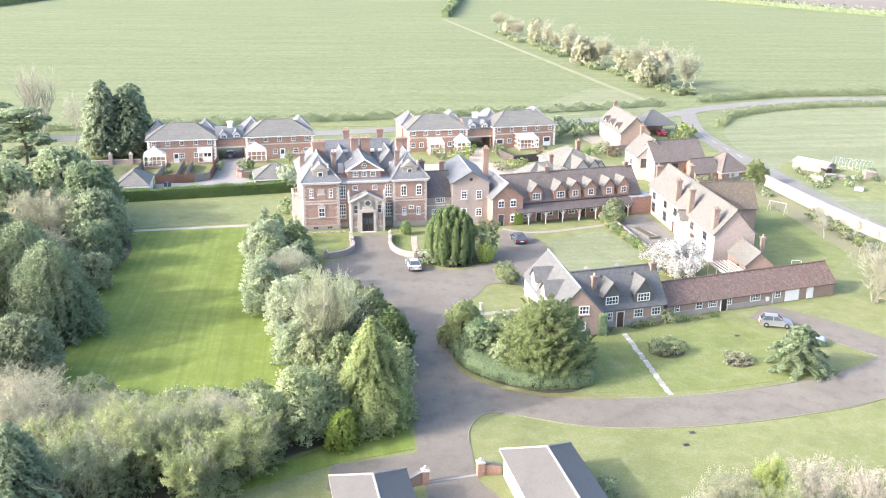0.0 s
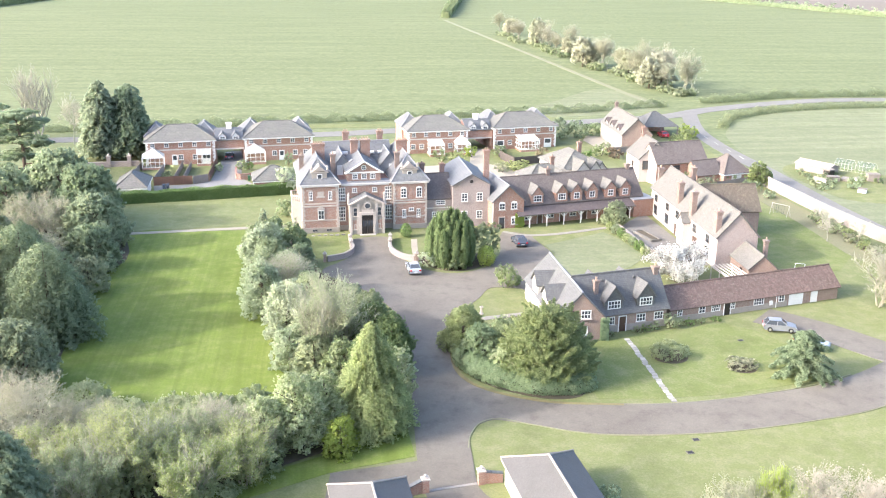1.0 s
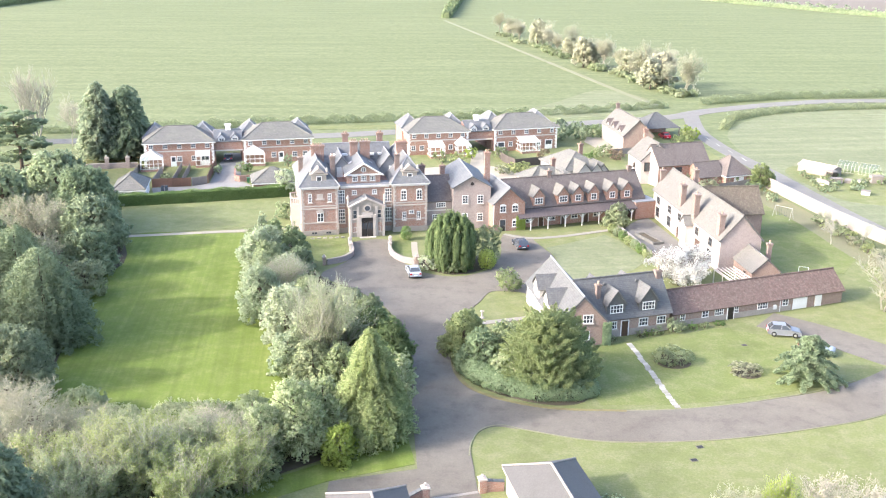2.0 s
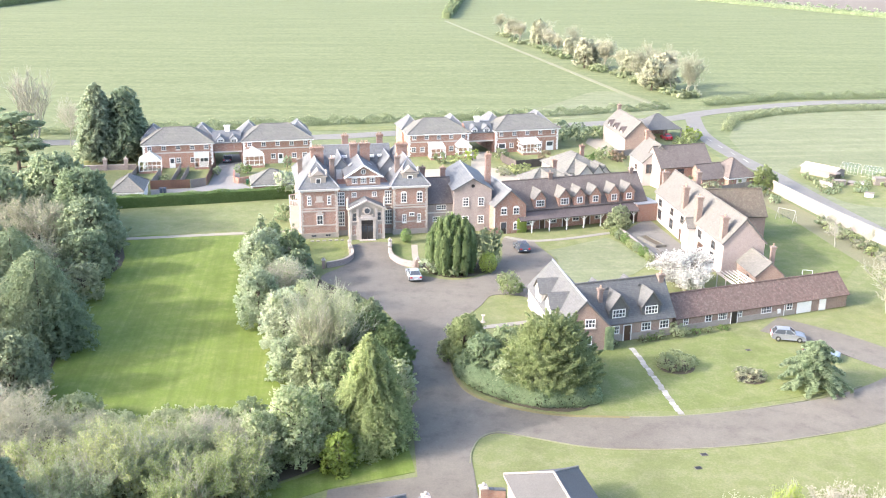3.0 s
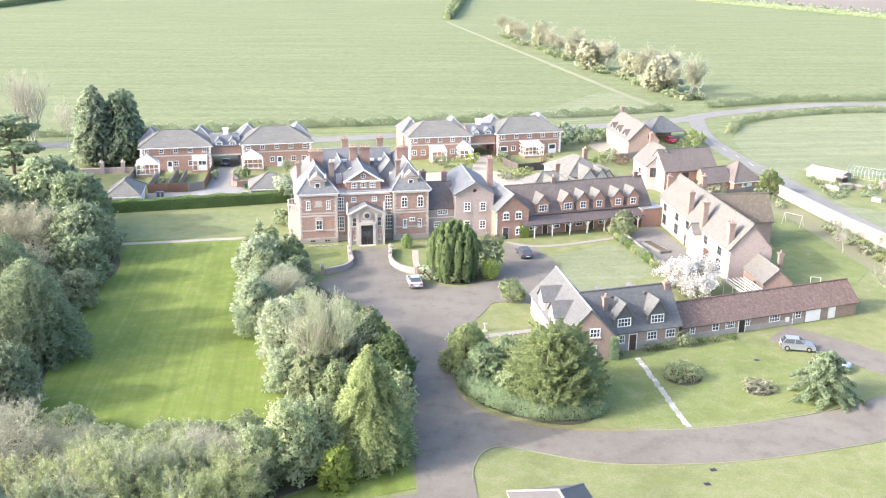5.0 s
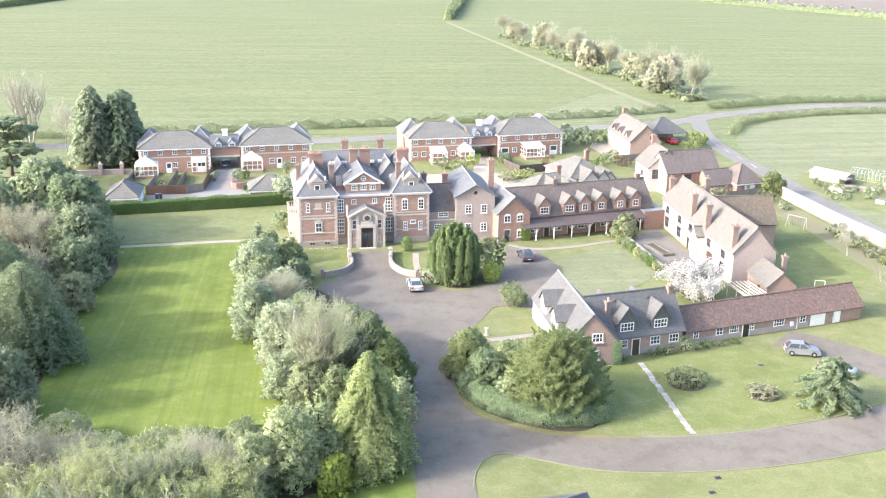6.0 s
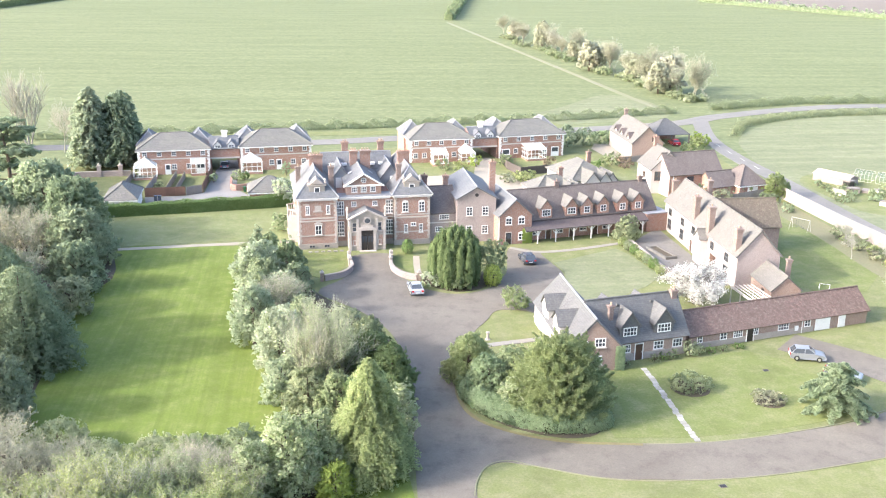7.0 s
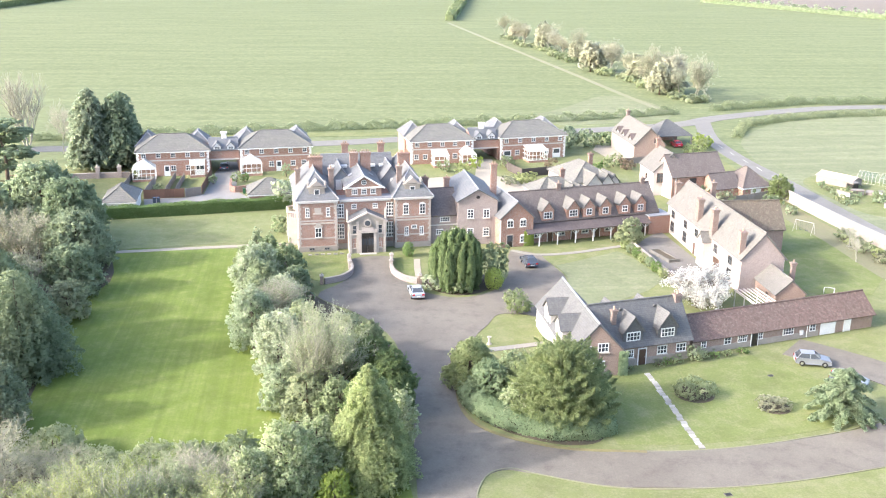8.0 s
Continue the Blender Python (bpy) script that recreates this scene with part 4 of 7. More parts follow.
# ---------------------------------------------------------------- the hall
def hall():
    h = thing("hall", -23.7, 161.2, 12, "red brick and stone Victorian country hall with slate roofs", "mansion")
    h.scale = (1.035, 1, 1)
    part("wall", boxes((0, 5.8, 0, 16, 0.9, 8.5), (14.9, 20.5, 0, 18, 0.9, 8.5), (5.8, 14.9, 0.9, 17, 0.9, 8.3)), HALL_BRICK, h)
    part("plinth", boxes((-0.12, 5.92, -0.12, 16.1, 0, 0.9), (14.78, 20.62, -0.12, 18.1, 0, 0.9), (5.92, 14.78, 0.78, 17, 0, 0.9)), GREYSTONE, h)
    for z, d in ((4.55, 0.1), (5.0, 0.06), (2.1, 0.05)):
        for a, b, y in ((0, 5.8, 0), (14.9, 20.5, 0), (5.8, 7.1, 0.9), (13.5, 14.9, 0.9)):
            part("string_course", boxes((a - (0.06 if y == 0 else 0), b + (0.06 if y == 0 else 0), y - d, y + 0.02, z, z + 0.22)), STONE, h)
        part("string_course", boxes((-d, 0.02, 0.02, 16, z, z + 0.22)), STONE, h)
    for i, (a, b, y0, y1, zz) in enumerate(((-0.45, 6.2, -0.45, 16.2, 8.5), (14.5, 20.95, -0.45, 18.2, 8.5), (6.2, 14.5, 0.5, 1.4, 8.25))):
        part("cornice", boxes((a, b, y0, y1, zz - 0.17, zz + 0.0), (a + 0.2, b - 0.2, y0 + 0.2, y1 - 0.1, zz - 0.45, zz - 0.17)), CORNICE, h)
        n = int((b - a) / 0.55)
        for j in range(n):
            part("modillion", boxes((a + 0.2 + j * 0.55, a + 0.38 + j * 0.55, y0 + 0.04, y0 + 0.2, zz - 0.43, zz - 0.17)), CORNICE, h)
    # quoins
    for x, y in ((0, 0), (5.8, 0), (14.9, 0), (20.5, 0)):
        for k in range(19):
            w = 0.42 if k % 2 else 0.28
            part("quoin", boxes((x - (0.04 if x in (0, 14.9) else w), x + (w if x in (0, 14.9) else 0.04), y - 0.04, y + 0.3, 0.92 + k * 0.4, 1.28 + k * 0.4)), STONE, h)
    # front windows of the two wings
    for x, w in ((1.35, 0.62), (4.5, 0.62)):
        window(h, "S", x, 0, 5.75, w, 1.5, 2, 3)
        part("niche", boxes((x - 0.35, x + 0.35, -0.03, 0.02, 2.3, 3.75)), HALL_BRICK, h)
    window(h, "S", 2.95, 0, 2.35, 1.05, 1.6, 2, 2)
    part("window_head", boxes((2.3, 3.6, -0.14, 0.02, 4.0, 4.3), (2.6, 3.3, -0.12, 0.02, 4.3, 4.52)), STONE, h)
    part("stone_panel", boxes((2.45, 3.45, -0.08, 0.02, 6.4, 7.2), (2.25, 3.65, -0.12, 0.02, 6.15, 6.38)), STONE, h)
    for x in (0.8, 4.9):
        part("stone_label", boxes((x - 0.1, x + 0.8, -0.08, 0.02, 7.35, 7.5)), STONE, h)
    for x in (16.6, 19.2):
        window(h, "S", x, 0, 5.55, 0.95, 1.7, 2, 3, arch=True)
        window(h, "S", x + (0.1 if x < 17 else -0.1), 0, 2.0, 0.65, 1.5, 2, 3)
    window(h, "S", 17.9, 0, 3.15, 0.85, 0.6, 2, 1)
    part("recessed_panel", boxes((17.55, 18.25, -0.03, 0.02, 5.6, 7.3)), HALL_BRICK, h)
    for x in (1.9, 4.2):
        window(h, "S", x, -0.12, 0.2, 0.95, 0.55, 2, 1, GREYSTONE, sill=False)
    # tall stair windows beside the porch
    for x in (6.45, 14.2):
        window(h, "S", x, 0.9, 5.2, 1.2, 2.3, 3, 4, bar=0.1)
        window(h, "S", x, 0.9, 1.7, 1.2, 2.5, 3, 4, bar=0.1)
    # porch
    part("porch_wall", boxes((7.5, 13.1, -2.0, 0.9, 0.0, 5.2)), GREYSTONE, h, "weathered stone entrance porch")
    for x0, x1 in ((7.55, 8.9), (11.7, 13.05)):
        part("brick_panel", boxes((x0 + 0.35, x1 - 0.35, -2.05, -1.98, 0.9, 2.5)), HALL_BRICK, h)
        part("pilaster", boxes((x0 - 0.1, x0 + 0.3, -2.14, -1.9, 0, 5.3)), STONE, h)
        part("pilaster", boxes((x1 - 0.3, x1 + 0.1, -2.14, -1.9, 0, 5.3)), STONE, h)
    gab = bmesh.new()
    solid(gab, [(7.4, -2.1, 5.2), (13.2, -2.1, 5.2), (10.3, -2.1, 6.55)], [(7.4, 0.9, 5.2), (13.2, 0.9, 5.2), (10.3, 0.9, 6.55)])
    bmesh.ops.recalc_face_normals(gab, faces=gab.faces)
    part("porch_gable", gab, GREYSTONE, h)
    for s in (-1, 1):
        b2 = bmesh.new()
        slab(b2, [(10.3 + s * 3.05, -1.9, 5.25), (10.3 + s * 3.05, 0.9, 5.25), (10.3, 0.9, 6.75), (10.3, -1.9, 6.75)], 0.13)
        bmesh.ops.recalc_face_normals(b2, faces=b2.faces)
        part("porch_roof", b2, SLATE, h)
        b2 = bmesh.new()
        slab(b2, [(10.3 + s * 3.15, -2.35, 5.25), (10.3 + s * 3.15, -1.9, 5.25), (10.3, -1.9, 6.85), (10.3, -2.35, 6.85)], 0.24)
        bmesh.ops.recalc_face_normals(b2, faces=b2.faces)
        part("porch_coping", b2, STONE, h)
    for x in (7.35, 13.25):
        b2 = bmesh.new()
        rod(b2, (x, -1.0, 5.1), (x, -1.0, 6.6), 0.2, 0.15, 6)
        rod(b2, (x, -1.0, 6.6), (x, -1.0, 7.1), 0.26, 0.05, 6)
        part("finial", b2, STONE, h)
    for x in (8.35, 12.25):
        window(h, "S", x, -2.0, 3.2, 0.75, 1.5, 1, 2, STONE)
        window(h, "S", x, -2.0, 0.9, 0.5, 0.9, 1, 1, STONE)
    rw = bmesh.new()
    rod(rw, (10.3, -2.3, 5.0), (10.3, -2.18, 5.0), 0.62, 0.62, 20)
    o = part("round_window", rw, STONE, h)
    rw = bmesh.new()
    rod(rw, (10.3, -2.33, 5.0), (10.3, -2.2, 5.0), 0.42, 0.42, 20)
    part("pane", rw, PANE, o)
    part("door_surround", boxes((8.95, 9.35, -2.28, -1.98, 0, 3.4), (11.25, 11.65, -2.28, -1.98, 0, 3.4), (8.85, 11.75, -2.34, -1.98, 3.4, 3.85), (9.4, 11.2, -2.24, -1.98, 3.85, 4.3)), STONE, h)
    d = part("door", boxes((9.35, 10.27, -2.12, -1.98, 0.1, 2.55), (10.33, 11.25, -2.12, -1.98, 0.1, 2.55), (9.35, 11.25, -2.1, -1.98, 2.6, 3.4)), DARKDOOR, h, "black double entrance door")
    for x in (9.5, 9.95, 10.45, 10.9):
        part("door_panel", boxes((x - 0.02, x + 0.3, -2.15, -2.12, 1.4, 2.4)), PANE, d)
    part("step", boxes((9.0, 11.6, -3.0, -2.35, 0, 0.12)), STONE, h)
    # attic storey over the porch with its pediment
    gabled(h, 7.5, 13.0, 1.6, 13, 8.3, 10.0, 11.75, "y", HALL_BRICK, SLATE, 0.3, 0.16, 0.45, LEAD)
    for s in (-1, 1):
        b2 = bmesh.new()
        slab(b2, [(10.25 + s * 3.25, 1.0, 9.85), (10.25 + s * 3.25, 1.45, 9.85), (10.25, 1.45, 11.95), (10.25, 1.0, 11.95)], 0.2)
        bmesh.ops.recalc_face_normals(b2, faces=b2.faces)
        part("pediment_board", b2, WHITE, h)
    part("pediment_board", boxes((7.1, 13.4, 1.2, 1.62, 9.8, 9.98)), WHITE, h)
    for x in (8.8, 10.25, 11.7):
        window(h, "S", x, 1.6, 8.75, 0.9, 0.9, 3, 2)
    for x in (8.6, 11.9):
        window(h, "S", x, 0.9, 6.6, 0.8, 0.8, 2, 2)
    rw = bmesh.new()
    rod(rw, (10.25, 1.5, 10.7), (10.25, 1.62, 10.7), 0.44, 0.44, 18)
    o = part("round_window", rw, WHITE, h)
    rw = bmesh.new()
    rod(rw, (10.25, 1.47, 10.7), (10.25, 1.6, 10.7), 0.33, 0.33, 18)
    part("pane", rw, PANE, o)
    part("glazing_bar", boxes((10.22, 10.28, 1.43, 1.48, 10.36, 11.04), (9.91, 10.59, 1.435, 1.475, 10.67, 10.73)), WHITE, o)
    part("balcony_floor", boxes((5.8, 14.9, 0.6, 3, 8.2, 8.4)), LEAD, h)
    for x in (8.6, 11.9):
        b2 = boxes((-0.35, 0.35, -0.5, 0.5, 0, 0.07))
        o = part("rooflight", b2, LEAD, h)
        o.matrix_basis = pose(x, 6.0, 10.98, 0, 32.5 if x > 10.25 else -32.5, 0)
    # wing roofs
    hipped(h, 0, 5.8, 0, 16, 8.5, 8.52, 12.35, None, SLATE, 0.45, 4.2, None, LEAD)
    hipped(h, 14.9, 20.5, 0, 18, 8.5, 8.52, 12.5, None, SLATE, 0.45, 3.5, None, LEAD)
    for cx in (2.9, 17.7):
        part("stone_dormer", boxes((cx - 1.2, cx + 1.2, 0.5, 3.0, 8.55, 10.3), (cx - 1.45, cx + 1.45, 0.35, 3.0, 10.3, 10.5)), GREYSTONE, h)
        window(h, "S", cx, 0.5, 9.1, 0.85, 1.0, 1, 1)
        b2 = bmesh.new()
        solid(b2, [(cx - 1.0, 0.4, 10.62), (cx + 1.0, 0.4, 10.62), (cx, 0.4, 11.5)], [(cx - 1.0, 3.2, 10.62), (cx + 1.0, 3.2, 10.62), (cx, 3.2, 11.5)])
        bmesh.ops.recalc_face_normals(b2, faces=b2.faces)
        part("dormer_pediment", b2, GREYSTONE, h)
        for s in (-1, 1):
            b2 = bmesh.new()
            rod(b2, (cx + s * 1.3, 0.6, 10.75), (cx + s * 1.3, 0.6, 11.3), 0.16, 0.22, 8)
            rod(b2, (cx + s * 1.3, 0.6, 11.3), (cx + s * 1.3, 0.6, 11.6), 0.2, 0.04, 8)
            part("finial", b2, STONE, h)
    # valley gables and the cross roof behind
    for cx in (7.3, 15.3):
        gabled(h, cx - 1.7, cx + 1.7, 7.0, 15, 8.3, 9.6, 11.85, "y", LEAD, SLATE, 0.2, 0.14, 0.25, LEAD)
        part("roof_door", boxes((cx - 0.5 - 0.4 * (1 if cx < 8 else -1), cx + 0.5 - 0.4 * (1 if cx < 8 else -1), 6.8, 6.98, 8.3, 10.0)), WHITE, h)
    gabled(h, 4.6, 16.2, 11, 18, 8.3, 9.4, 12.6, "x", HALL_BRICK, SLATE, 0.3, 0.16, 0.2, LEAD)
    for x in (6.4, 8.3, 12.9, 14.6):
        part("skylight", boxes((x - 0.5, x + 0.5, 11.9, 12.9, 10.85, 11.2)), WHITE, h)
    # chimneys
    for x, y, z, w, d, n in ((3.4, 8.6, 13.7, 2.1, 0.9, 4), (9.7, 10.6, 13.8, 1.2, 1.0, 3), (11.6, 10.6, 13.8, 1.6, 1.0, 3), (17.6, 8.6, 13.9, 1.9, 0.9, 4),
                             (9.0, 17.5, 13.9, 1.0, 0.8, 2), (15.1, 17.5, 13.9, 1.0, 0.8, 2)):
        chimney(h, x, y, 8.5, z, w, d, CHIMNEYBRICK, n, POT)
    for x, z in ((5.35, 12.9), (16.0, 12.9), (0.5, 11.9)):
        chimney(h, x, 3.2 if x > 1 else 8.0, 8.5, z, 0.75, 0.75, STACK, 1)
    # stone bay on the garden side
    out = [(0, 4.0), (-1.4, 4.8), (-1.4, 8.2), (0, 9.0)]
    b2 = bmesh.new()
    solid(b2, [(x, y, 0) for x, y in out], [(x, y, 4.6) for x, y in out])
    bmesh.ops.recalc_face_normals(b2, faces=b2.faces)
    bay = part("bay", b2, GREYSTONE, h, "stone bay with a balustrade")
    for (xa, ya), (xb, yb) in zip(out, out[1:]):
        n = int(math.hypot(xb - xa, yb - ya) / 0.35)
        for j in range(n + 1):
            u = j / n
            b2 = bmesh.new()
            rod(b2, (xa + (xb - xa) * u, ya + (yb - ya) * u, 4.6), (xa + (xb - xa) * u, ya + (yb - ya) * u, 5.4), 0.09, 0.06, 6)
            part("baluster", b2, STONE, bay)
        b2 = bmesh.new()
        rod(b2, (xa, ya, 5.45), (xb, yb, 5.45), 0.12, 0.12, 6)
        part("balustrade_rail", b2, STONE, bay)
    for y in (5.5, 6.5, 7.5):
        window(h, "W", -1.4, y, 1.4, 0.75, 2.4, 1, 2, STONE)
    for y in (2.0, 11, 14):
        window(h, "W", 0, y, 5.6, 0.9, 1.7, 2, 3)
        window(h, "W", 0, y, 1.9, 0.9, 1.9, 2, 3)
    # rainwater pipes
    for x in (5.95, 14.75):
        b2 = bmesh.new()
        rod(b2, (x, 0.75, 0.2), (x, 0.75, 8.1), 0.07, 0.07, 6)
        part("rainwater_pipe", b2, WHITE if x < 8 else GREYSTONE, h)


hall()


# ---------------------------------------------------------------- service wing, gabled houses, dormer range
def service_wing():
    w = thing("service_wing", -3.2, 166.6, 14, "low mauve brick link wing with a dark tiled roof", "house")
    gabled(w, 0, 5.2, 0, 9, 0, 4.9, 8.2, "x", MAUVE, PLUMTILE, 0.3, 0.16, 0.0)
    part("string_course", boxes((0, 5.2, -0.07, 0.02, 3.1, 3.3)), CREAM, w)
    window(w, "S", 2.7, 0, 3.7, 1.7, 0.85, 4, 2)
    window(w, "S", 1.8, 0, 1.6, 1.2, 0.9, 3, 2)
    window(w, "S", 4.2, 0, 1.6, 0.7, 0.9, 2, 2)
    for x, y in ((0.9, 7), (4.4, 6.2)):
        chimney(w, x, y, 6.5, 9.7, 0.8, 0.7, CHIMNEYBRICK, 1)


def mauve_house():
    w = thing("mauve_house", 1.55, 166.4, 9, "weathered mauve brick house with a broad slate gable", "house")
    gabled(w, 0, 6.5, 0, 13.5, 0, 7.45, 9.3, "y", MAUVE, SLATE, 0.35, 0.16, 0.35, LEAD)
    for x in (2.05, 4.7):
        window(w, "S", x, 0, 4.5, 1.05, 1.5, 2, 3)
        window(w, "S", x, 0, 1.4, 1.05, 1.4, 2, 3)
    rw = bmesh.new()
    rod(rw, (3.25, -0.06, 8.0), (3.25, 0.02, 8.0), 0.3, 0.3, 14)
    part("round_window", rw, DARKDOOR, w)
    chimney(w, 6.7, 4.8, 6.5, 12.5, 0.95, 0.85, CHIMNEYBRICK, 2)


def brick_gable():
    w = thing("brick_house", 8.4, 165.0, 16, "bright red brick gabled house with a dark door", "house")
    gabled(w, 0, 5.7, 0, 10, 0, 5.0, 7.6, "y", BRICK, SLATE, 0.3, 0.16, 0.35, LEAD)
    for x in (1.7, 3.9):
        window(w, "S", x, 0, 3.4, 1.1, 1.15, 2, 2, arch=True)
    window(w, "S", 4.0, 0, 0.7, 1.1, 1.15, 2, 2, arch=True)
    door(w, "S", 1.7, 0, 0.05, 0.95, 2.0, DARKDOOR, STONE, True)
    b2 = bmesh.new()
    rod(b2, (0.05, -0.1, 0.1), (0.05, -0.1, 4.8), 0.06, 0.06)
    part("rainwater_pipe", b2, WHITE, w)
    p, n = [], []
    k = 900
    pts = np.stack([RNG.uniform(4.2, 5.8, k), np.full(k, -0.08) + 0.06 * RNG.normal(size=k), RNG.uniform(0.1, 2.6, k)], 1)
    grown("climbing_ivy", *leaves_at(pts, np.tile([0, -1.0, 0.2], (k, 1)), 0.22), LIME, w)


def dormer_range():
    w = thing("dormer_range", 14.0, 166.9, 20, "long brick almshouse range with six gabled dormers and a verandah", "house")
    gabled(w, -2.5, 24.0, 1.0, 9.0, 0, 3.7, 7.8, "x", BRICK, PLUMTILE, 0.3, 0.18, 0.1)
    for x, ww in ((2.9, 1.55), (7.6, 1.55), (10.5, 1.1), (13.6, 1.1), (17.3, 1.1), (20.3, 1.1)):
        dormer(w, x, 0.85, 3.75, 2.2, 1.75, 1.35, 4.2, BRICK, PINKTILE, (ww, 1.15, 3 if ww > 1.2 else 2, 2))
    b2 = bmesh.new()
    slab(b2, [(-1.5, -1.2, 2.35), (21.5, -1.2, 2.35), (21.5, 1.0, 3.4), (-1.5, 1.0, 3.4)], 0.14)
    bmesh.ops.recalc_face_normals(b2, faces=b2.faces)
    part("verandah_roof", b2, PORCHTILE, w, "dark tiled verandah roof")
    part("verandah_beam", boxes((-1.5, 21.5, -1.0, -0.85, 2.15, 2.32)), WHITE, w)
    for i in range(7):
        x = 0.7 + i * 3.3
        b2 = boxes((x - 0.08, x + 0.08, -1.0, -0.84, 0, 2.2))
        rod(b2, (x, -0.92, 1.45), (x - 0.65, -0.92, 2.2), 0.06, 0.06, 5)
        rod(b2, (x, -0.92, 1.45), (x + 0.65, -0.92, 2.2), 0.06, 0.06, 5)
        part("verandah_post", b2, WHITE, w)
    for i in range(5):
        window(w, "S", 1.2 + i * 4.4, 1.0, 0.9, 1.3, 1.05, 2, 2)
        door(w, "S", 3.5 + i * 4.4, 1.0, 0.02, 0.9, 2.0, BROWNDOOR)
    for x, z in ((6.6, 8.9), (22.8, 8.7)):
        chimney(w, x, 5.0, 7.0, z, 0.7, 0.6, STACK, 1)
    part("end_block", boxes((21.5, 25.5, -0.5, 3.5, 0, 3.2)), BRICK, w)
    part("end_roof", boxes((21.3, 25.7, -0.7, 3.7, 3.2, 3.35)), LEAD, w)


service_wing(), mauve_house(), brick_gable(), dormer_range()


# ---------------------------------------------------------------- lodge and stables
def lodge():
    w = thing("lodge", 20.35, 118.6, 19, "brick lodge with a steep slate roof and two dormers", "house")
    gabled(w, -2.7, 9.4, 0, 6.8, 0, 2.9, 6.85, "x", BUFF, DARKTILE, 0.45, 0.18, 0.25)
    part("stone_base", boxes((-0.3, 9.26, -0.08, 0.02, 0, 0.9)), GREYSTONE, w)
    for x in (1.75, 6.35):
        dormer(w, x - 0.1, 0.1, 2.95, 2.6, 1.5, 1.75, 4.0, DARKTILE, DARKTILE, (1.8, 1.1, 4, 2))
        dormer(w, x - 0.6, 6.6, 3.0, 2.5, 1.6, 1.7, 4.0, DARKTILE, DARKTILE, (1.6, 1.1, 3, 2), "N")
    for x, ww in ((1.1, 1.4), (5.6, 1.35), (8.2, 1.35)):
        window(w, "S", x, -0.002, 1.05, ww, 1.1, 4 if ww > 1.36 else 3, 2)
    door(w, "S", 2.9, -0.08, 0.02, 0.95, 2.05, BROWNDOOR)
    chimney(w, -0.2, 1.8, 4.2, 6.7, 0.55, 0.5, STACK, 1)
    chimney(w, 9.0, 3.0, 5.6, 7.3, 0.7, 0.6, STACK, 1)


def lodge_wing():
    w = thing("lodge_wing", 20.45, 116.5, 9, "gabled lodge wing, brick front and limewashed side, slate roof", "house")
    gabled(w, -6.4, 0, 0, 16.0, 0, 3.05, 6.45, "y", BUFF, DARKTILE, 0.35, 0.18, 0.15, LEAD)
    part("limewashed_side", boxes((-6.46, -6.35, 0.05, 15.95, 0, 2.9)), CREAM, w)
    for y in (5.2, 10.6):
        dormer(w, -6.5, y, 2.3, 3.0, 2.1, 1.45, 4.0, CREAM, DARKTILE, (1.4, 1.2, 3, 2), "W")
    window(w, "S", -2.6, 0, 3.0, 1.3, 1.15, 3, 2)
    window(w, "S", -4.6, 0, 2.7, 1.2, 1.15, 3, 2)
    window(w, "S", -3.0, 0, 0.8, 1.4, 1.15, 3, 2)
    for y in (2.2, 8.0, 13, 15):
        window(w, "W", -6.46, y, 1.0, 1.2, 1.15, 3, 2)
    k = 1500
    pts = np.stack([RNG.uniform(-0.6, 0.4, k), -0.1 + 0.1 * RNG.normal(size=k), RNG.uniform(0.1, 3.0, k)], 1)
    grown("climbing_ivy", *leaves_at(pts, np.tile([0, -1.0, 0.2], (k, 1)), 0.22), IVY, w)


lodge_wing()


def stable():
    w = thing("stable_range", 29.9, 122.5, 21.3, "long low brick stable range under old red clay tiles", "stables")
    gabled(w, 0, 27.8, 0, 5.2, 0, 2.0, 4.15, "x", BUFF, REDTILE, 0.35, 0.18, 0.25)
    part("stone_base", boxes((0, 19, -0.08, 0.02, 0, 0.8)), GREYSTONE, w)
    for x, ww in ((1.5, 0.8), (5.0, 1.05), (7.2, 1.4), (9.9, 0.8), (14.2, 1.7), (18.0, 1.0)):
        window(w, "S", x, -0.002, 0.75, ww, 1.0, 2 if ww < 1.2 else 4, 2, sill=False)
    door(w, "S", 9.0, -0.08, 0.02, 0.95, 1.8, DARKDOOR)
    part("garage_door", boxes((19.3, 21.7, -0.06, 0.02, 0.02, 1.85)), WHITE, w, "white up-and-over garage door")
    for z in (0.4, 0.8, 1.2, 1.6):
        part("door_rib", boxes((19.35, 21.65, -0.085, -0.06, z, z + 0.06)), WHITE, w)
    door(w, "S", 23.6, -0.02, 0.02, 0.9, 1.85, WHITE)
    part("meter_box", boxes((16.0, 16.5, -0.2, 0.02, 0.5, 1.1)), WHITE, w)
    b2 = bmesh.new()
    rod(b2, (17.1, -0.12, 0.05), (17.1, -0.12, 1.9), 0.06, 0.06)
    part("rainwater_pipe", b2, WHITE, w)


lodge(), stable()


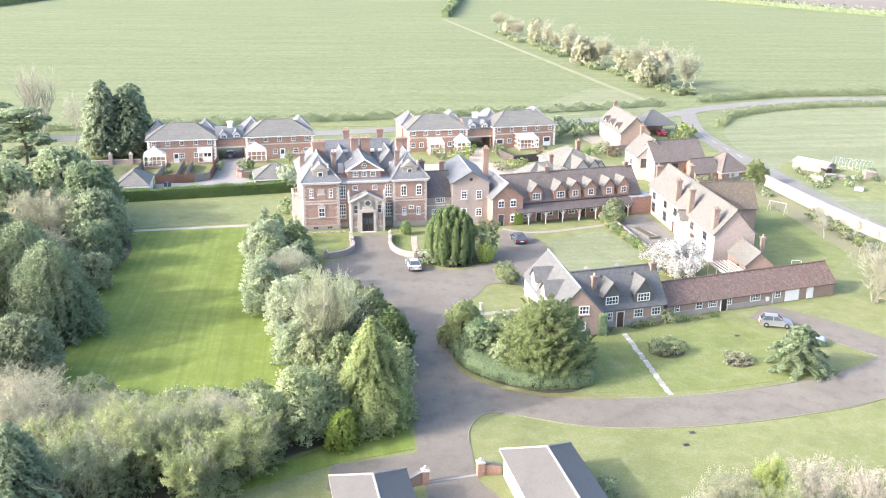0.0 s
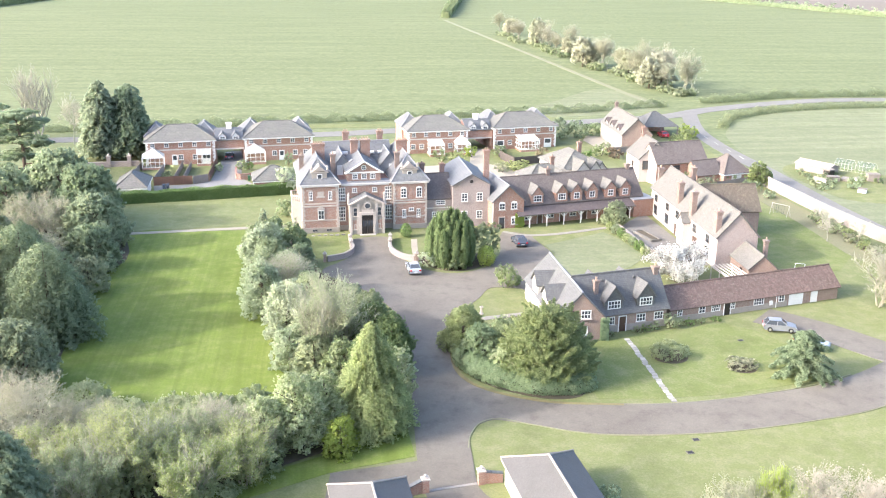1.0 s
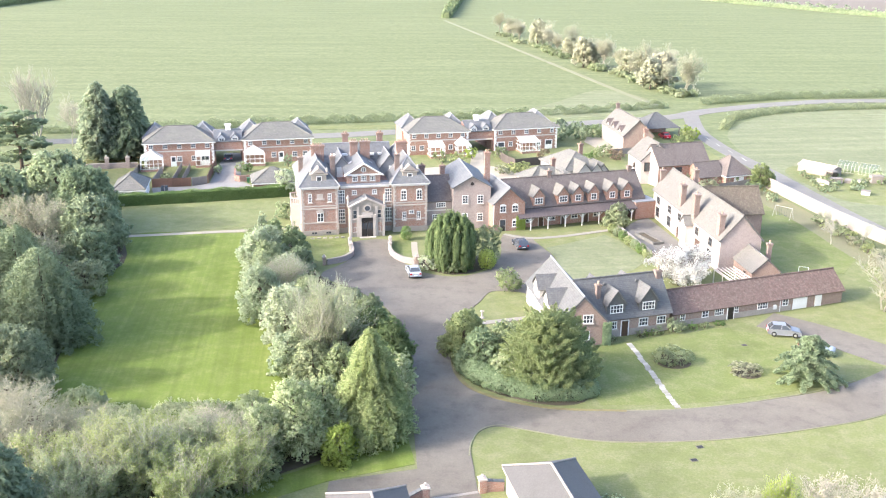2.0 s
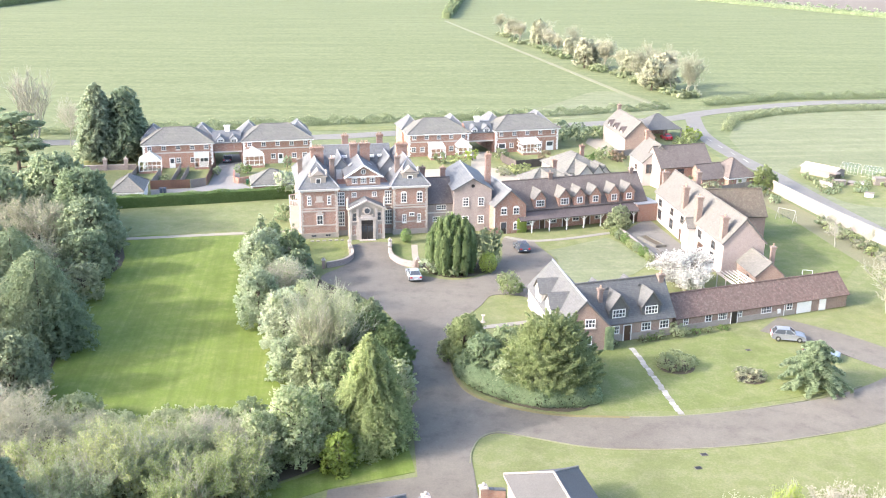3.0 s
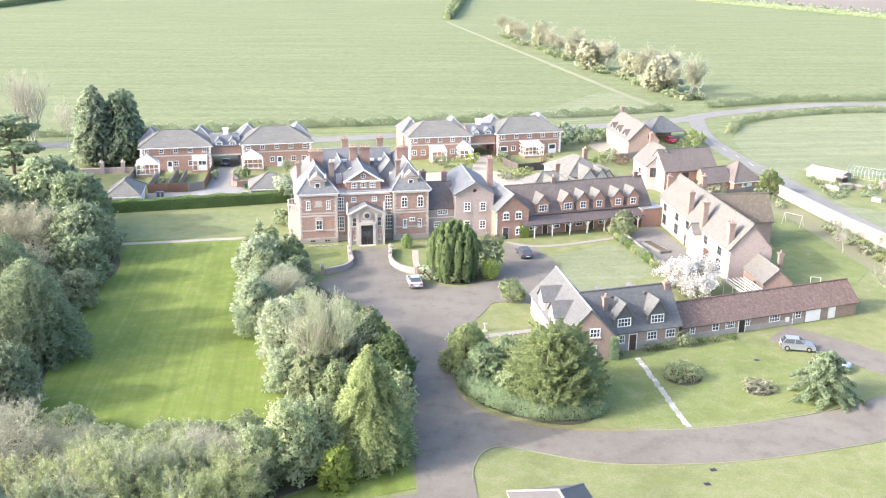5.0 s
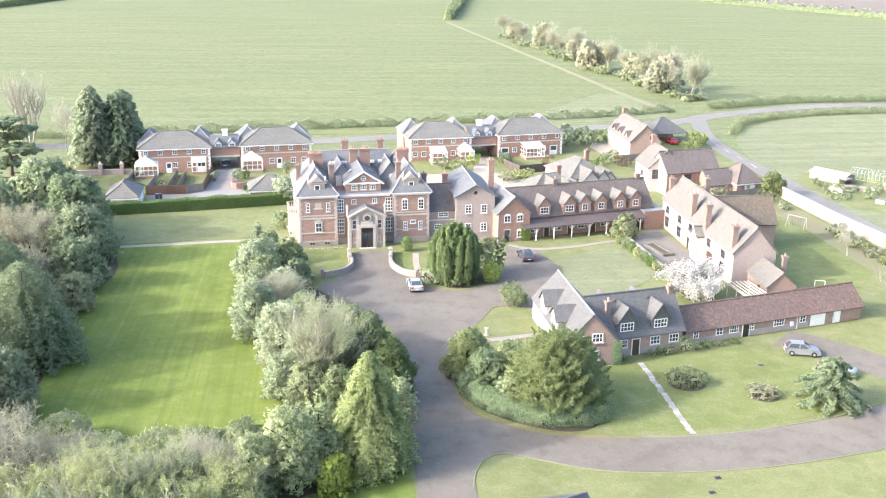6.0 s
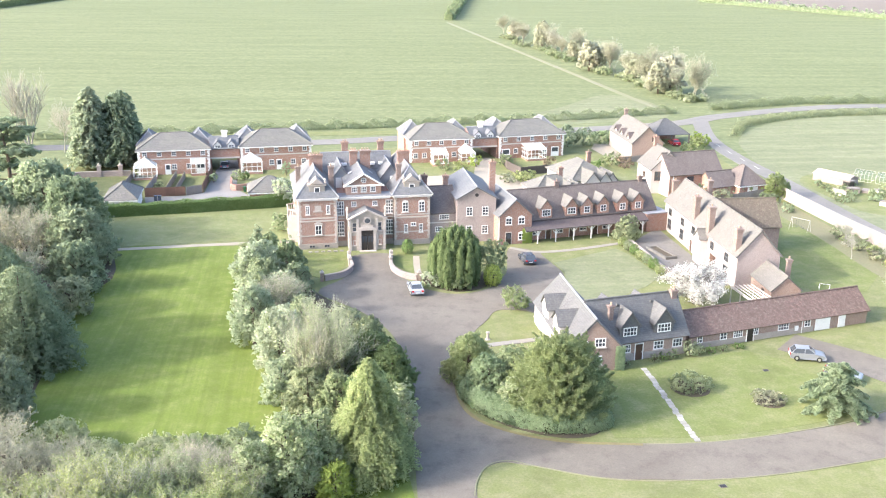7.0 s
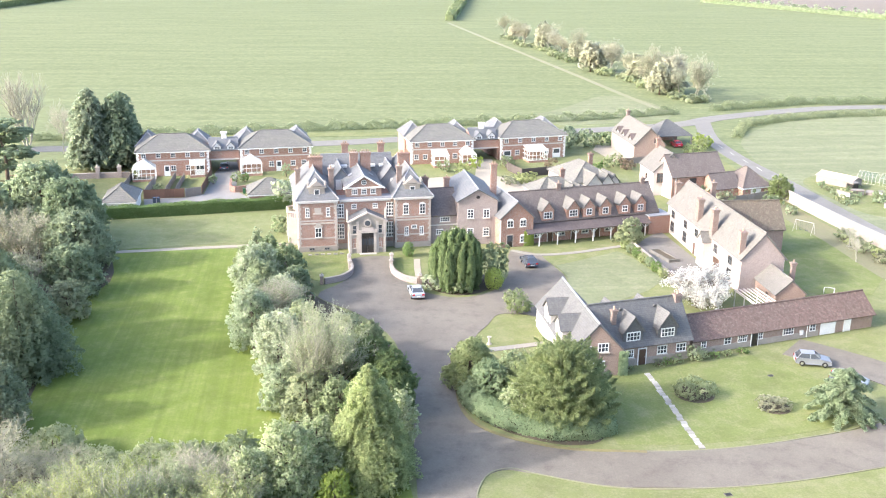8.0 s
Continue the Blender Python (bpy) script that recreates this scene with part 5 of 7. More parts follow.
# ---------------------------------------------------------------- white farmhouse, its shed, barn, cottage
def farmhouse():
    w = thing("white_farmhouse", 38.0, 176.4, -83.2, "long limewashed farmhouse with rosy tiles and tall chimneys", "house")
    w.scale = (1.1, 1, 1)
    gabled(w, 0, 28.6, 0, 6.5, 0, 5.15, 8.8, "x", LIMEWASH, PINKTILE, 0.35, 0.2, 0.25)
    part("brick_gable", boxes((28.6, 28.66, 0.1, 6.4, 0, 5.0)), MAUVE, w)
    b2 = bmesh.new()
    solid(b2, [(28.6, 0.1, 5.0), (28.6, 6.4, 5.0), (28.6, 3.25, 8.6)], [(28.66, 0.1, 5.0), (28.66, 6.4, 5.0), (28.66, 3.25, 8.6)])
    bmesh.ops.recalc_face_normals(b2, faces=b2.faces)
    part("brick_gable", b2, MAUVE, w)
    gabled(w, 7.6, 13.6, 3.5, 14.0, 0, 4.6, 8.2, "y", BUFF, MOSSTILE, 0.35, 0.2, 0.25)
    for x in (2.5, 8.0, 12.6, 20.0, 25.2):
        window(w, "S", x, 0, 3.05, 1.3, 1.3, 2, 2, DARKDOOR)
        if x not in (12.6, 20.0):
            window(w, "S", x, 0, 0.7, 1.5, 1.75, 2, 2, DARKDOOR)
    door(w, "S", 12.2, 0, 0.02, 1.0, 2.0, BROWNDOOR)
    window(w, "S", 14.1, 0, 0.9, 0.9, 1.2, 2, 2, BROWNDOOR)
    gabled(w, 16.2, 18.4, -1.3, 1.5, 0, 4.2, 5.4, "y", LIMEWASH, PINKTILE, 0.2, 0.15, 0.2)
    part("arched_door", boxes((19.5, 21.6, -0.06, 0.02, 0.05, 2.4)), BROWNDOOR, w, "wide brown arched double doors")
    for x, y, z in ((11.8, 0.5, 9.2), (18.0, 0.3, 9.3), (27.2, 0.5, 8.8)):
        chimney(w, x, y, 0 if x > 20 else 4.0, z, 1.05 if x < 20 else 1.0, 0.85, STACK, 1)
    chimney(w, -0.2, 1.5, 0, 8.6, 0.7, 0.9, STACK, 1)
    chimney(w, 3.8, 6.0, 5.0, 9.6, 0.8, 0.7, STACK, 1)


def shed_house():
    w = thing("garden_outbuilding", 44.1, 145.2, -84, "small brick outbuilding with a pale tiled roof", "outbuilding")
    gabled(w, 0, 6.9, 0, 4.2, 0, 2.3, 4.2, "x", BUFF, PINKTILE, 0.25, 0.16, 0.2)
    window(w, "S", 4.2, 0, 0.9, 0.7, 0.8, 2, 2, BROWNDOOR)
    chimney(w, 0.8, 5.0, 0, 4.8, 0.6, 0.6, STACK, 1)


def barn():
    w = thing("converted_barn", 43.7, 198.1, 18.5, "brick barn conversion under plum clay tiles", "house")
    gabled(w, -0.4, 11.3, 0, 7.0, 0, 4.6, 8.05, "x", BRICK, PLUMTILE, 0.35, 0.2, 0.2)
    b2 = bmesh.new()
    solid(b2, [(-0.47, 0.05, 0), (-0.47, 6.95, 0), (-0.47, 6.95, 4.55), (-0.47, 3.5, 7.9), (-0.47, 0.05, 4.55)], [(-0.4, 0.05, 0), (-0.4, 6.95, 0), (-0.4, 6.95, 4.55), (-0.4, 3.5, 7.9), (-0.4, 0.05, 4.55)])
    bmesh.ops.recalc_face_normals(b2, faces=b2.faces)
    part("limewashed_gable", b2, LIMEWASH, w)
    for x in (4.2, 9.4):
        window(w, "S", x, 0, 2.9, 1.5, 1.1, 3, 2, BROWNDOOR)
        window(w, "S", x, 0, 0.7, 1.4, 1.2, 3, 2, BROWNDOOR)
    part("rainwater_pipe", boxes((0.3, 0.42, -0.14, -0.02, 0.1, 4.3)), WHITE, w)


def barn_wing():
    w = thing("barn_wing", 43.9, 201.4, 8, "limewashed barn wing with a broad white gable", "house")
    gabled(w, -3.7, 3.5, 0, 8.2, 0, 4.9, 8.35, "y", LIMEWASH, PINKTILE, 0.3, 0.2, 0.2)
    window(w, "S", -2.2, 0, 2.6, 1.6, 1.9, 2, 2, BROWNDOOR)
    window(w, "S", 0.2, 0, 3.4, 0.9, 0.8, 1, 1, BROWNDOOR)
    door(w, "S", -1.2, 0, 0.02, 1.0, 2.1, BROWNDOOR)
    window(w, "W", -3.7, 4, 2.6, 1.0, 1.1, 2, 2, BROWNDOOR)
    chimney(w, -0.3, 8.0, 7.6, 10.0, 0.8, 0.8, CHIMNEYBRICK, 1)


def hip_garage(x, y, rz, a, b, eave, ridge, wall, roof, label, doors=(), name="garage", inset=None):
    w = thing(name, x, y, rz, label, "garage")
    hipped(w, 0, a, 0, b, 0, eave, ridge, wall, roof, 0.35, inset, GREYSTONE if name == "gate_garage" else WHITE, GREYSTONE if name == "gate_garage" else None)
    for side, px, py, ww in doors:
        d = part("garage_door", boxes((-ww / 2, ww / 2, -0.06, 0.02, 0.02, 2.1)), WHITE, w)
        d.matrix_basis = on_wall(side, px, py, 0)
    return w


def cottage():
    w = thing("cottage", 39.6, 249.0, -82, "brick and cream cottage with a rosy tiled roof", "house")
    gabled(w, 0, 17.4, 0, 7.2, 0, 4.0, 7.6, "x", BUFF, PINKTILE, 0.35, 0.2, 0.25)
    part("cream_front", boxes((0.05, 17.35, -0.06, 0.02, 0, 3.7)), WORN, w)
    for x in (4.0, 8.3, 13.4):
        dormer(w, x, 0.3, 3.3, 2.1, 1.3, 1.1, 3.5, WORN, PORCHTILE, (1.2, 1.0, 2, 2))
        window(w, "S", x, -0.06, 0.9, 1.6, 1.2, 3, 2)
    window(w, "E", 17.4, 5.0, 4.2, 0.9, 1.1, 2, 2, BROWNDOOR)
    window(w, "E", 17.4, 5.0, 0.9, 1.8, 1.4, 3, 2, BROWNDOOR)
    chimney(w, 0.4, 3.6, 7.0, 8.9, 0.8, 0.7, STACK, 1)


def bungalow(x, y, rz, a, b, label, h=6.0):
    w = thing("bungalow", x, y, rz, label, "house")
    hipped(w, 0, a, 0, b, 0, 2.7, h, CREAM, GREYTILE, 0.4)
    for k in range(3):
        window(w, "S", a * (k + 0.8) / 3.2, 0, 0.9, 1.4, 1.1, 3, 2)
    gabled(w, a * 0.2, a * 0.2 + 3.2, -2.2, b * 0.4, 0, 2.7, 4.6, "y", CREAM, GREYTILE, 0.25, 0.14, 0.25)
    gabled(w, a * 0.58, a * 0.58 + 2.6, -1.4, b * 0.4, 0, 2.6, 4.3, "y", CREAM, GREYTILE, 0.25, 0.14, 0.25)
    gabled(w, a * 0.8, a * 0.8 + 2.2, -0.8, b * 0.35, 0, 2.55, 3.9, "y", CREAM, GREYTILE, 0.25, 0.14, 0.25)
    chimney(w, a * 0.7, b * 0.5, 4.5, h + 1.4, 0.8, 0.7, CHIMNEYBRICK, 1)


farmhouse(), shed_house(), barn(), barn_wing(), cottage()
pyramid = hip_garage(57.1, 197.7, 22, 6.2, 7.0, 2.6, 5.9, BRICK, PLUMTILE, "brick garage with a plum tiled pyramid roof", (("S", 3.1, 0, 2.4),))
gabled(pyramid, -5.5, 0.4, 1.4, 6.4, 0, 2.5, 4.9, "x", BRICK, PLUMTILE, 0.3, 0.16, 0.1)
cp = thing("open_carport", 50.4, 248.6, 14, "open timber carport under a dark pyramid roof", "carport")
hipped(cp, 0, 9.0, 0, 8, 0, 2.6, 5.9, None, DARKTILE, 0.4)
for px, py in ((0.1, 0.1), (4.7, 0.1), (9.4, 0.1), (0.1, 7.9), (9.4, 7.9)):
    part("post", boxes((px - 0.12, px + 0.12, py - 0.12, py + 0.12, 0, 2.6)), GREYWOOD, cp)
part("back_wall", boxes((0.3, 9.2, 7.7, 7.95, 0, 2.55)), BRICK, cp)
bungalow(24.6, 199.8, 19, 9.0, 12.0, "low bungalow with a hipped grey tiled roof", 5.6)
bungalow(16.6, 190.5, 18, 9.0, 6.5, "small bungalow with a weathered tiled roof", 5.0)
hip_garage(-62.0, 181.6, 10, 5.6, 8.6, 2.3, 4.5, WHITE, GREYTILE, "double garage with a mossy hipped roof", (("E", 5.6, 2.4, 2.5), ("E", 5.6, 6.0, 2.5)))
hip_garage(-37.0, 188.6, 13, 7.6, 6.8, 2.3, 4.6, BRICK, GREYTILE, "brick garage with a mossy hipped roof", (("W", 0, 3.3, 2.4),))
hip_garage(9.1, 66.9, 12, 6.3, 15.3, 2.7, 4.5, CREAM, FELT, "gate garage with a smooth grey hipped roof", (), "gate_garage", 3.4)
hip_garage(-6.5, 62.7, 12, 6.3, 14.4, 2.7, 4.5, CREAM, FELT, "gate garage with a smooth grey hipped roof", (), "gate_garage", 3.4)


# ---------------------------------------------------------------- the brick terraces by the lane
def terrace(x, y, rz, a, doors, label):
    w = thing("terrace_house", x, y, rz, label, "house", "brick terrace pairs by the lane")
    hipped(w, 0, a, 0, 9.4, 0, 5.3, 8.1, BRICK, GREYTILE, 0.45, 5.0, WHITE)
    for cx in (2.0, a - 2.0):
        hipped(w, cx - 2.4, cx + 2.4, 5.5, 13.2, 0, 5.28, 7.9, BRICK, SLATE, 0.35, 2.9, None, LEAD)
    part("string_course", boxes((-0.05, a + 0.05, -0.06, 0.02, 3.25, 3.5)), CREAM, w)
    for cx in (0.0, a):
        for k in range(13):
            ww = 0.5 if k % 2 else 0.34
            part("quoin", boxes((cx - (0.05 if cx == 0 else ww), cx + (ww if cx == 0 else 0.05), -0.05, 0.3, 0.1 + k * 0.39, 0.44 + k * 0.39)), WHITE, w)
    for k in range(5):
        window(w, "S", 1.35 + k * (a - 2.7) / 4, 0, 3.95, 0.95, 0.95, 2, 2)
    for kind, u in doors:
        if kind == "w":
            window(w, "S", u, 0, 1.1, 1.05, 1.15, 2, 2)
        else:
            door(w, "S", u, 0, 0.03, 1.0 if kind == "d" else 1.7, 2.15, WHITE, WHITE, True)
    for k in (0, 1):
        window(w, "E" if k else "W", a if k else 0, 4.0, 3.9, 0.9, 1.0, 2, 2)
    return w


def arch_link(x, y, rz, a):
    w = thing("archway_link", x, y, rz, "brick archway link with a slate roof and two dormers", "archway")
    part("upper_wall", boxes((0, a, 1.2, 9, 2.9, 4.9)), BRICK, w)
    part("lintel", boxes((0, a, 1.12, 1.22, 2.75, 3.05)), CREAM, w)
    gabled(w, 0, a, 1.2, 9, 4.8, 4.9, 6.7, "x", BRICK, SLATE, 0.3, 0.16, 0.0, LEAD)
    part("jamb", boxes((-0.02, 0.2, 1.25, 9, 0, 2.9)), BRICK, w)
    part("jamb", boxes((a - 0.2, a + 0.02, 1.25, 9, 0, 2.9)), BRICK, w)
    for u in (a * 0.27, a * 0.73):
        dormer(w, u, 1.3, 4.6, 1.5, 1.1, 0.8, 2.6, WHITE, SLATE, (1.1, 0.85, 2, 2))
    chimney(w, a / 2 + 0.2, 5.1, 6.2, 8.0, 1.1, 0.8, WHITE, 0)


def conservatory(x, y, rz, a, b, label, hip=True):
    """White framed glass room against a house wall."""
    w = thing("conservatory", x, y, rz, label, "conservatory", "white conservatories")
    part("dwarf_wall", boxes((0, a, 0, 0.2, 0, 0.5), (0, 0.2, 0.2, b, 0, 0.5), (a - 0.2, a, 0.2, b, 0, 0.5)), BRICK, w)
    bm = bmesh.new()
    e = 2.5
    nx = max(3, int(a / 0.9))
    for i in range(nx + 1):
        u = 0.05 + (a - 0.1) * i / nx
        box(bm, u - 0.05, u + 0.05, 0.02, 0.12, 0.5, e)
    for i in range(1, 4):
        v = b * i / 4
        for u in (0.05, a - 0.05):
            box(bm, u - 0.05, u + 0.05, v - 0.05, v + 0.05, 0.5, e)
    for z in (0.5, 1.6, e):
        box(bm, 0, a, 0.0, 0.13, z, z + 0.09)
        box(bm, 0, 0.1, 0.13, b, z, z + 0.09)
        box(bm, a - 0.1, a, 0.13, b, z, z + 0.09)
    part("frame", bm, WHITE, w)
    part("glazing", boxes((0.05, a - 0.05, 0.06, 0.075, 0.5, e), (0.04, 0.055, 0.08, b, 0.5, e), (a - 0.055, a - 0.04, 0.08, b, 0.5, e)), GLASS, w).visible_shadow = False
    gl = bmesh.new()

    def bar(p, q, r):
        one = bmesh.new()
        rod(one, p, q, r, r, 4)
        part("roof_bar", one, WHITE, w)

    top = 4.0
    if hip:
        apex0, apex1 = (a / 2, b * 0.4, top), (a / 2, b, top)
        for i in range(nx + 1):
            u = a * i / nx
            bar((u, 0, e + 0.08), (a / 2 + (u - a / 2) * 0.12, b * 0.4, top), 0.075)
        for v in (0.4, 0.7, 1.0):
            for u in (0, a):
                bar((u, b * v, e + 0.08), (a / 2, b * v, top), 0.075)
        bar(apex0, apex1, 0.07)
        for f4 in ([(0, 0, e + .06), (a, 0, e + .06), (a / 2, b * .4, top)], [(0, 0, e + .06), (a / 2, b * .4, top), (a / 2, b, top), (0, b, e + .06)], [(a, 0, e + .06), (a, b, e + .06), (a / 2, b, top), (a / 2, b * .4, top)]):
            slab(gl, f4, 0.02)
    else:
        for i in range(nx + 1):
            u = a * i / nx
            bar((u, 0, e + 0.08), (u, b, 3.4), 0.075)
        slab(gl, [(0, 0, e + .06), (a, 0, e + .06), (a, b, 3.37), (0, b, 3.37)], 0.02)
    part("roof_glazing", gl, SKYPANE, w).visible_shadow = False
    part("floor", boxes((0.2, a - 0.2, 0.2, b, 0.05, 0.12)), PAVING, w)


terrace(-64.4, 210.4, 13.5, 14.5, (("d", 5.9), ("w", 7.2), ("w", 10.2), ("f", 12.6)), "red brick terrace pair with a hipped grey roof")
terrace(-44.1, 215.9, 14.5, 14.9, (("w", 6.4), ("d", 8.0), ("w", 11.0), ("w", 13.3)), "red brick terrace pair with a hipped grey roof")
terrace(-8.4, 225.6, 13.5, 14.2, (("w", 1.2), ("w", 3.2), ("w", 10.0)), "red brick terrace pair with a hipped grey roof")
terrace(11.7, 231.2, 17.5, 15.8, (("f", 1.6), ("w", 4.0), ("w", 11.2), ("f", 13.7)), "red brick terrace pair with a hipped grey roof")
arch_link(-50.2, 213.9, 14.5, 6.2)
arch_link(5.4, 229.0, 15.5, 6.4)
conservatory(-64.2, 206.0, 13.5, 4.6, 4.4, "white hipped glass conservatory behind a brick house")
conservatory(-53.6, 210.6, 13.5, 3.0, 2.2, "small white lean-to glass room with french doors", False)
conservatory(-43.4, 212.4, 14.5, 4.4, 3.6, "white hipped glass conservatory behind a brick house")
conservatory(-3.2, 222.6, 13.5, 3.4, 3.6, "white lean-to glass room with a pale roof", False)
conservatory(3.0, 224.6, 13.5, 3.2, 3.6, "small white gabled glass room")
conservatory(18.0, 229.0, 17.5, 4.6, 4.0, "white lean-to conservatory with dark roof panes", False)


# ---------------------------------------------------------------- trees and shrubs
TWIN = "tall dense dark green conifer beside the end terrace"
plumed_cone(-76.0, 217.0, 17.2, 5.6, CONIFER, TWIN, 260, 150, 0.32, 0.2, 0.42)
plumed_cone(-70.6, 219.4, 16.2, 5.9, CONIFER, TWIN, 260, 150, 0.32, 0.2, 0.36)
bare_tree(-98.5, 238, 18.5, 6.2, "leafless grey tree at the field edge", TWIG, 4, (6, 5, 4, 4), None, 0.1, 1, "bare_tree", 0.013, "", 0.22, 0.45, 3)
bare_tree(-88.0, 232, 13.0, 4.6, "small leafless tree at the field edge", TWIG, 4, (5, 4, 4, 4), None, 0.1, 1, "bare_tree", 0.011, "", 0.34, 0.55)
bare_tree(-106, 232, 12, 5.0, "leafless grey tree at the field edge", TWIG, 4)
bare_tree(-86, 244, 7, 3.0, "small leafless tree at the field edge", TWIG, 4)


def cedar(x, y, h, r, label):
    """A leaning trunk with flat shelves of foliage."""
    wood = [[0, 0, -0.1, 0.3, 0, h * 0.55, 0.5, 0.32], [0.3, 0, h * 0.55, -0.4, 0.5, h * 0.98, 0.32, 0.08]]
    P, N = [], []
    for i in range(13):
        z = h * (0.28 + 0.7 * i / 12)
        a = 2.4 * i
        d = r * (0.75 - 0.45 * i / 12) * RNG.uniform(0.8, 1.1)
        cx, cy = d * math.cos(a), d * math.sin(a)
        u = (z - 0.8) / h
        tx, ty = (0.3 * u / 0.55, 0) if u < 0.55 else (0.3 - 0.7 * (u - 0.55) / 0.43, 0.5 * (u - 0.55) / 0.43)
        wood.append([tx, ty, z - 0.8, cx, cy, z - 0.1, 0.14, 0.04])
        s = r * RNG.uniform(0.34, 0.5)
        p, n = lobe_points([(cx, cy, z, s, s * RNG.uniform(0.6, 0.9), 0.5)], 26, 0.2, 0.3)
        P.append(p), N.append(n + [0, 0, 0.8])
    return plant("cedar", x, y, label, "tree", wood, leaves_at(np.concatenate(P), np.concatenate(N), 0.42, 1.8), BARK, EVERGREEN)


cedar(-81, 187, 16.0, 7.4, "old cedar with flat shelves of dark foliage")
cedar(-91, 196, 15, 7.0, "old cedar with flat shelves of dark foliage")

DARK = "dense dark evergreen tree of the wood edge"
for x, y, h, r in ((-66.5, 167.5, 13.2, 7.2), (-59.6, 160.8, 11.8, 6.0), (-55.6, 151.5, 9.4, 5.2), (-72, 158, 12, 6)):
    broad_tree(x, y, h, r, EVERGREEN, DARK, 0.40, 11, 20, 0.12, "evergreen_tree")
broad_tree(-52.0, 140.5, 7.4, 4.6, EVERGREEN, "low dark evergreen at the lawn edge", 0.36, 12, 12, 0.1, "evergreen_tree")
plumed_cone(-48.4, 114.5, 12.4, 6.0, GREYYEW, "tall grey-green yew with drooping feathery boughs", 250, 200, 0.18, 0.5, 0.3, "yew_tree")
plumed_cone(-54.0, 121.0, 13.2, 6.2, GREYYEW, "tall grey-green yew with drooping feathery boughs", 210, 150, 0.23, 0.5, 0.32, "yew_tree")
broad_tree(-46.5, 101, 8.0, 4.4, GREYYEW, "grey-green shrubby tree at the lawn corner", 0.34, 12, 16, 0.1)
broad_tree(-54, 103, 8.5, 4.6, EVERGREEN, DARK, 0.36, 11, 14, 0.1)
broad_tree(-49.6, 131.5, 5.2, 3.4, SAGE, "pale green shrub at the lawn edge", 0.32, 12, 12, 0.08, "shrub", "bush")
broad_tree(-58, 129, 11, 5, OLIVE, "grey-green tree in the wood", 0.4, 9, 14, 0.15)
broad_tree(-70, 140, 12, 6, OLIVE, "grey-green tree in the wood", 0.45, 8, 14, 0.15)
for x, y, h, r in ((-63, 103, 17, 6), (-66, 113, 18, 6.6), (-68, 124, 17.5, 6.6), (-71, 135, 17, 6.4), (-62, 93, 14, 5.4)):
    broad_tree(x, y, h, r, EVERGREEN, DARK, 0.5, 5, 14, 0.15)
broad_tree(-80, 165, 10, 6, EVERGREEN, DARK, 0.5, 7, 14, 0.15)
ROSY = "leafless rosy-twigged tree in the wood"
bare_tree(-63.0, 150.5, 9.6, 6.4, "budding tree with a dome of pale grey-green twigs", HAZE, 4, (5, 4, 4, 4), CATKIN, 0.17, 3, "spring_tree", 0.014, "", 0.15, 0.5, 7)
for x, y, h, r in ((-60.5, 130, 8.5, 4.6), (-57, 136, 8, 4)):
    bare_tree(x, y, h, r, ROSY, ROSYTWIG, 4, (5, 4, 4, 3), CATKIN, 0.18, 3)
SILVERY = "leafless silvery shrub tree arching over the undergrowth"
for x, y, h, r in ((-40.0, 86, 7.4, 5.2), (-35.5, 89.5, 5.0, 4.0), (-43.5, 92, 6.6, 4.6), (-46, 82, 8, 5)):
    bare_tree(x, y, h, r, SILVERY, HAZE, 4, (6, 5, 4, 4), CATKIN, 0.12, 2, "bare_shrub", 0.014, "", 0.18, 0.6, 6)
plumed_cone(-35.0, 71.0, 10.5, 4.6, CONIFER, "dark bushy conifer at the edge of the wood", 250, 165, 0.185, 0.2, 0.5)
plumed_cone(-40.5, 75.0, 9.0, 4.2, CONIFER, "dark bushy conifer at the edge of the wood", 220, 140, 0.185, 0.2, 0.5)
YOUNG = "shrubby tree in young yellow-green leaf"
for i, (x, y, h, r) in enumerate(((-27.5, 79.0, 9.4, 4.6), (-24.5, 84.5, 6.4, 4.0), (-31.0, 84.0, 6.2, 4.4), (-18.0, 81.5, 7.0, 3.6), (-22.0, 76.5, 7.6, 4.2), (-30.5, 74.5, 8.4, 4.2), (-20.6, 84.0, 5.8, 3.2), (-34.0, 79.0, 7.6, 4.0), (-26.5, 88.0, 4.6, 3.6))):
    bare_tree(x, y, h, r, YOUNG, HAZE, 4, (5, 4, 3, 3), (SPRING, SAGE, OLIVE, SPRING)[i % 4], 0.125, 9, "spring_tree", 0.016, "", 0.14, 0.42, 7)
    broad_tree(x + 0.5, y + 0.6, h * 0.55, r * 0.9, (SAGE, OLIVE)[i % 2], "dense pale green undergrowth shrub", 0.24, 11, 9, 0.1, "shrub", "bush")
for x, y, h, r in ((-31.5, 90.5, 3.6, 3.6), (-27.5, 92.5, 3.0, 3.0), (-23.5, 92.5, 3.4, 3.2), (-19.5, 94.0, 3.6, 3.0), (-37.5, 95.0, 3.4, 3.4)):
    broad_tree(x, y, h, r, SAGE, "grey-green hedge shrub along the lawn", 0.22, 13, 12, 0.05, "shrub", "bush")
for x, y, h, r in ((-19.0, 85.5, 6.6, 3.6), (-22.5, 88.0, 5.2, 3.2)):
    bare_tree(x, y, h, r, SILVERY, HAZE, 4, (5, 4, 4, 4), CATKIN, 0.1, 1, "bare_shrub", 0.014, "", 0.18, 0.5, 6)
GLOSSY = "glossy green laurel with pale leaves, sun highlights put into their colour"
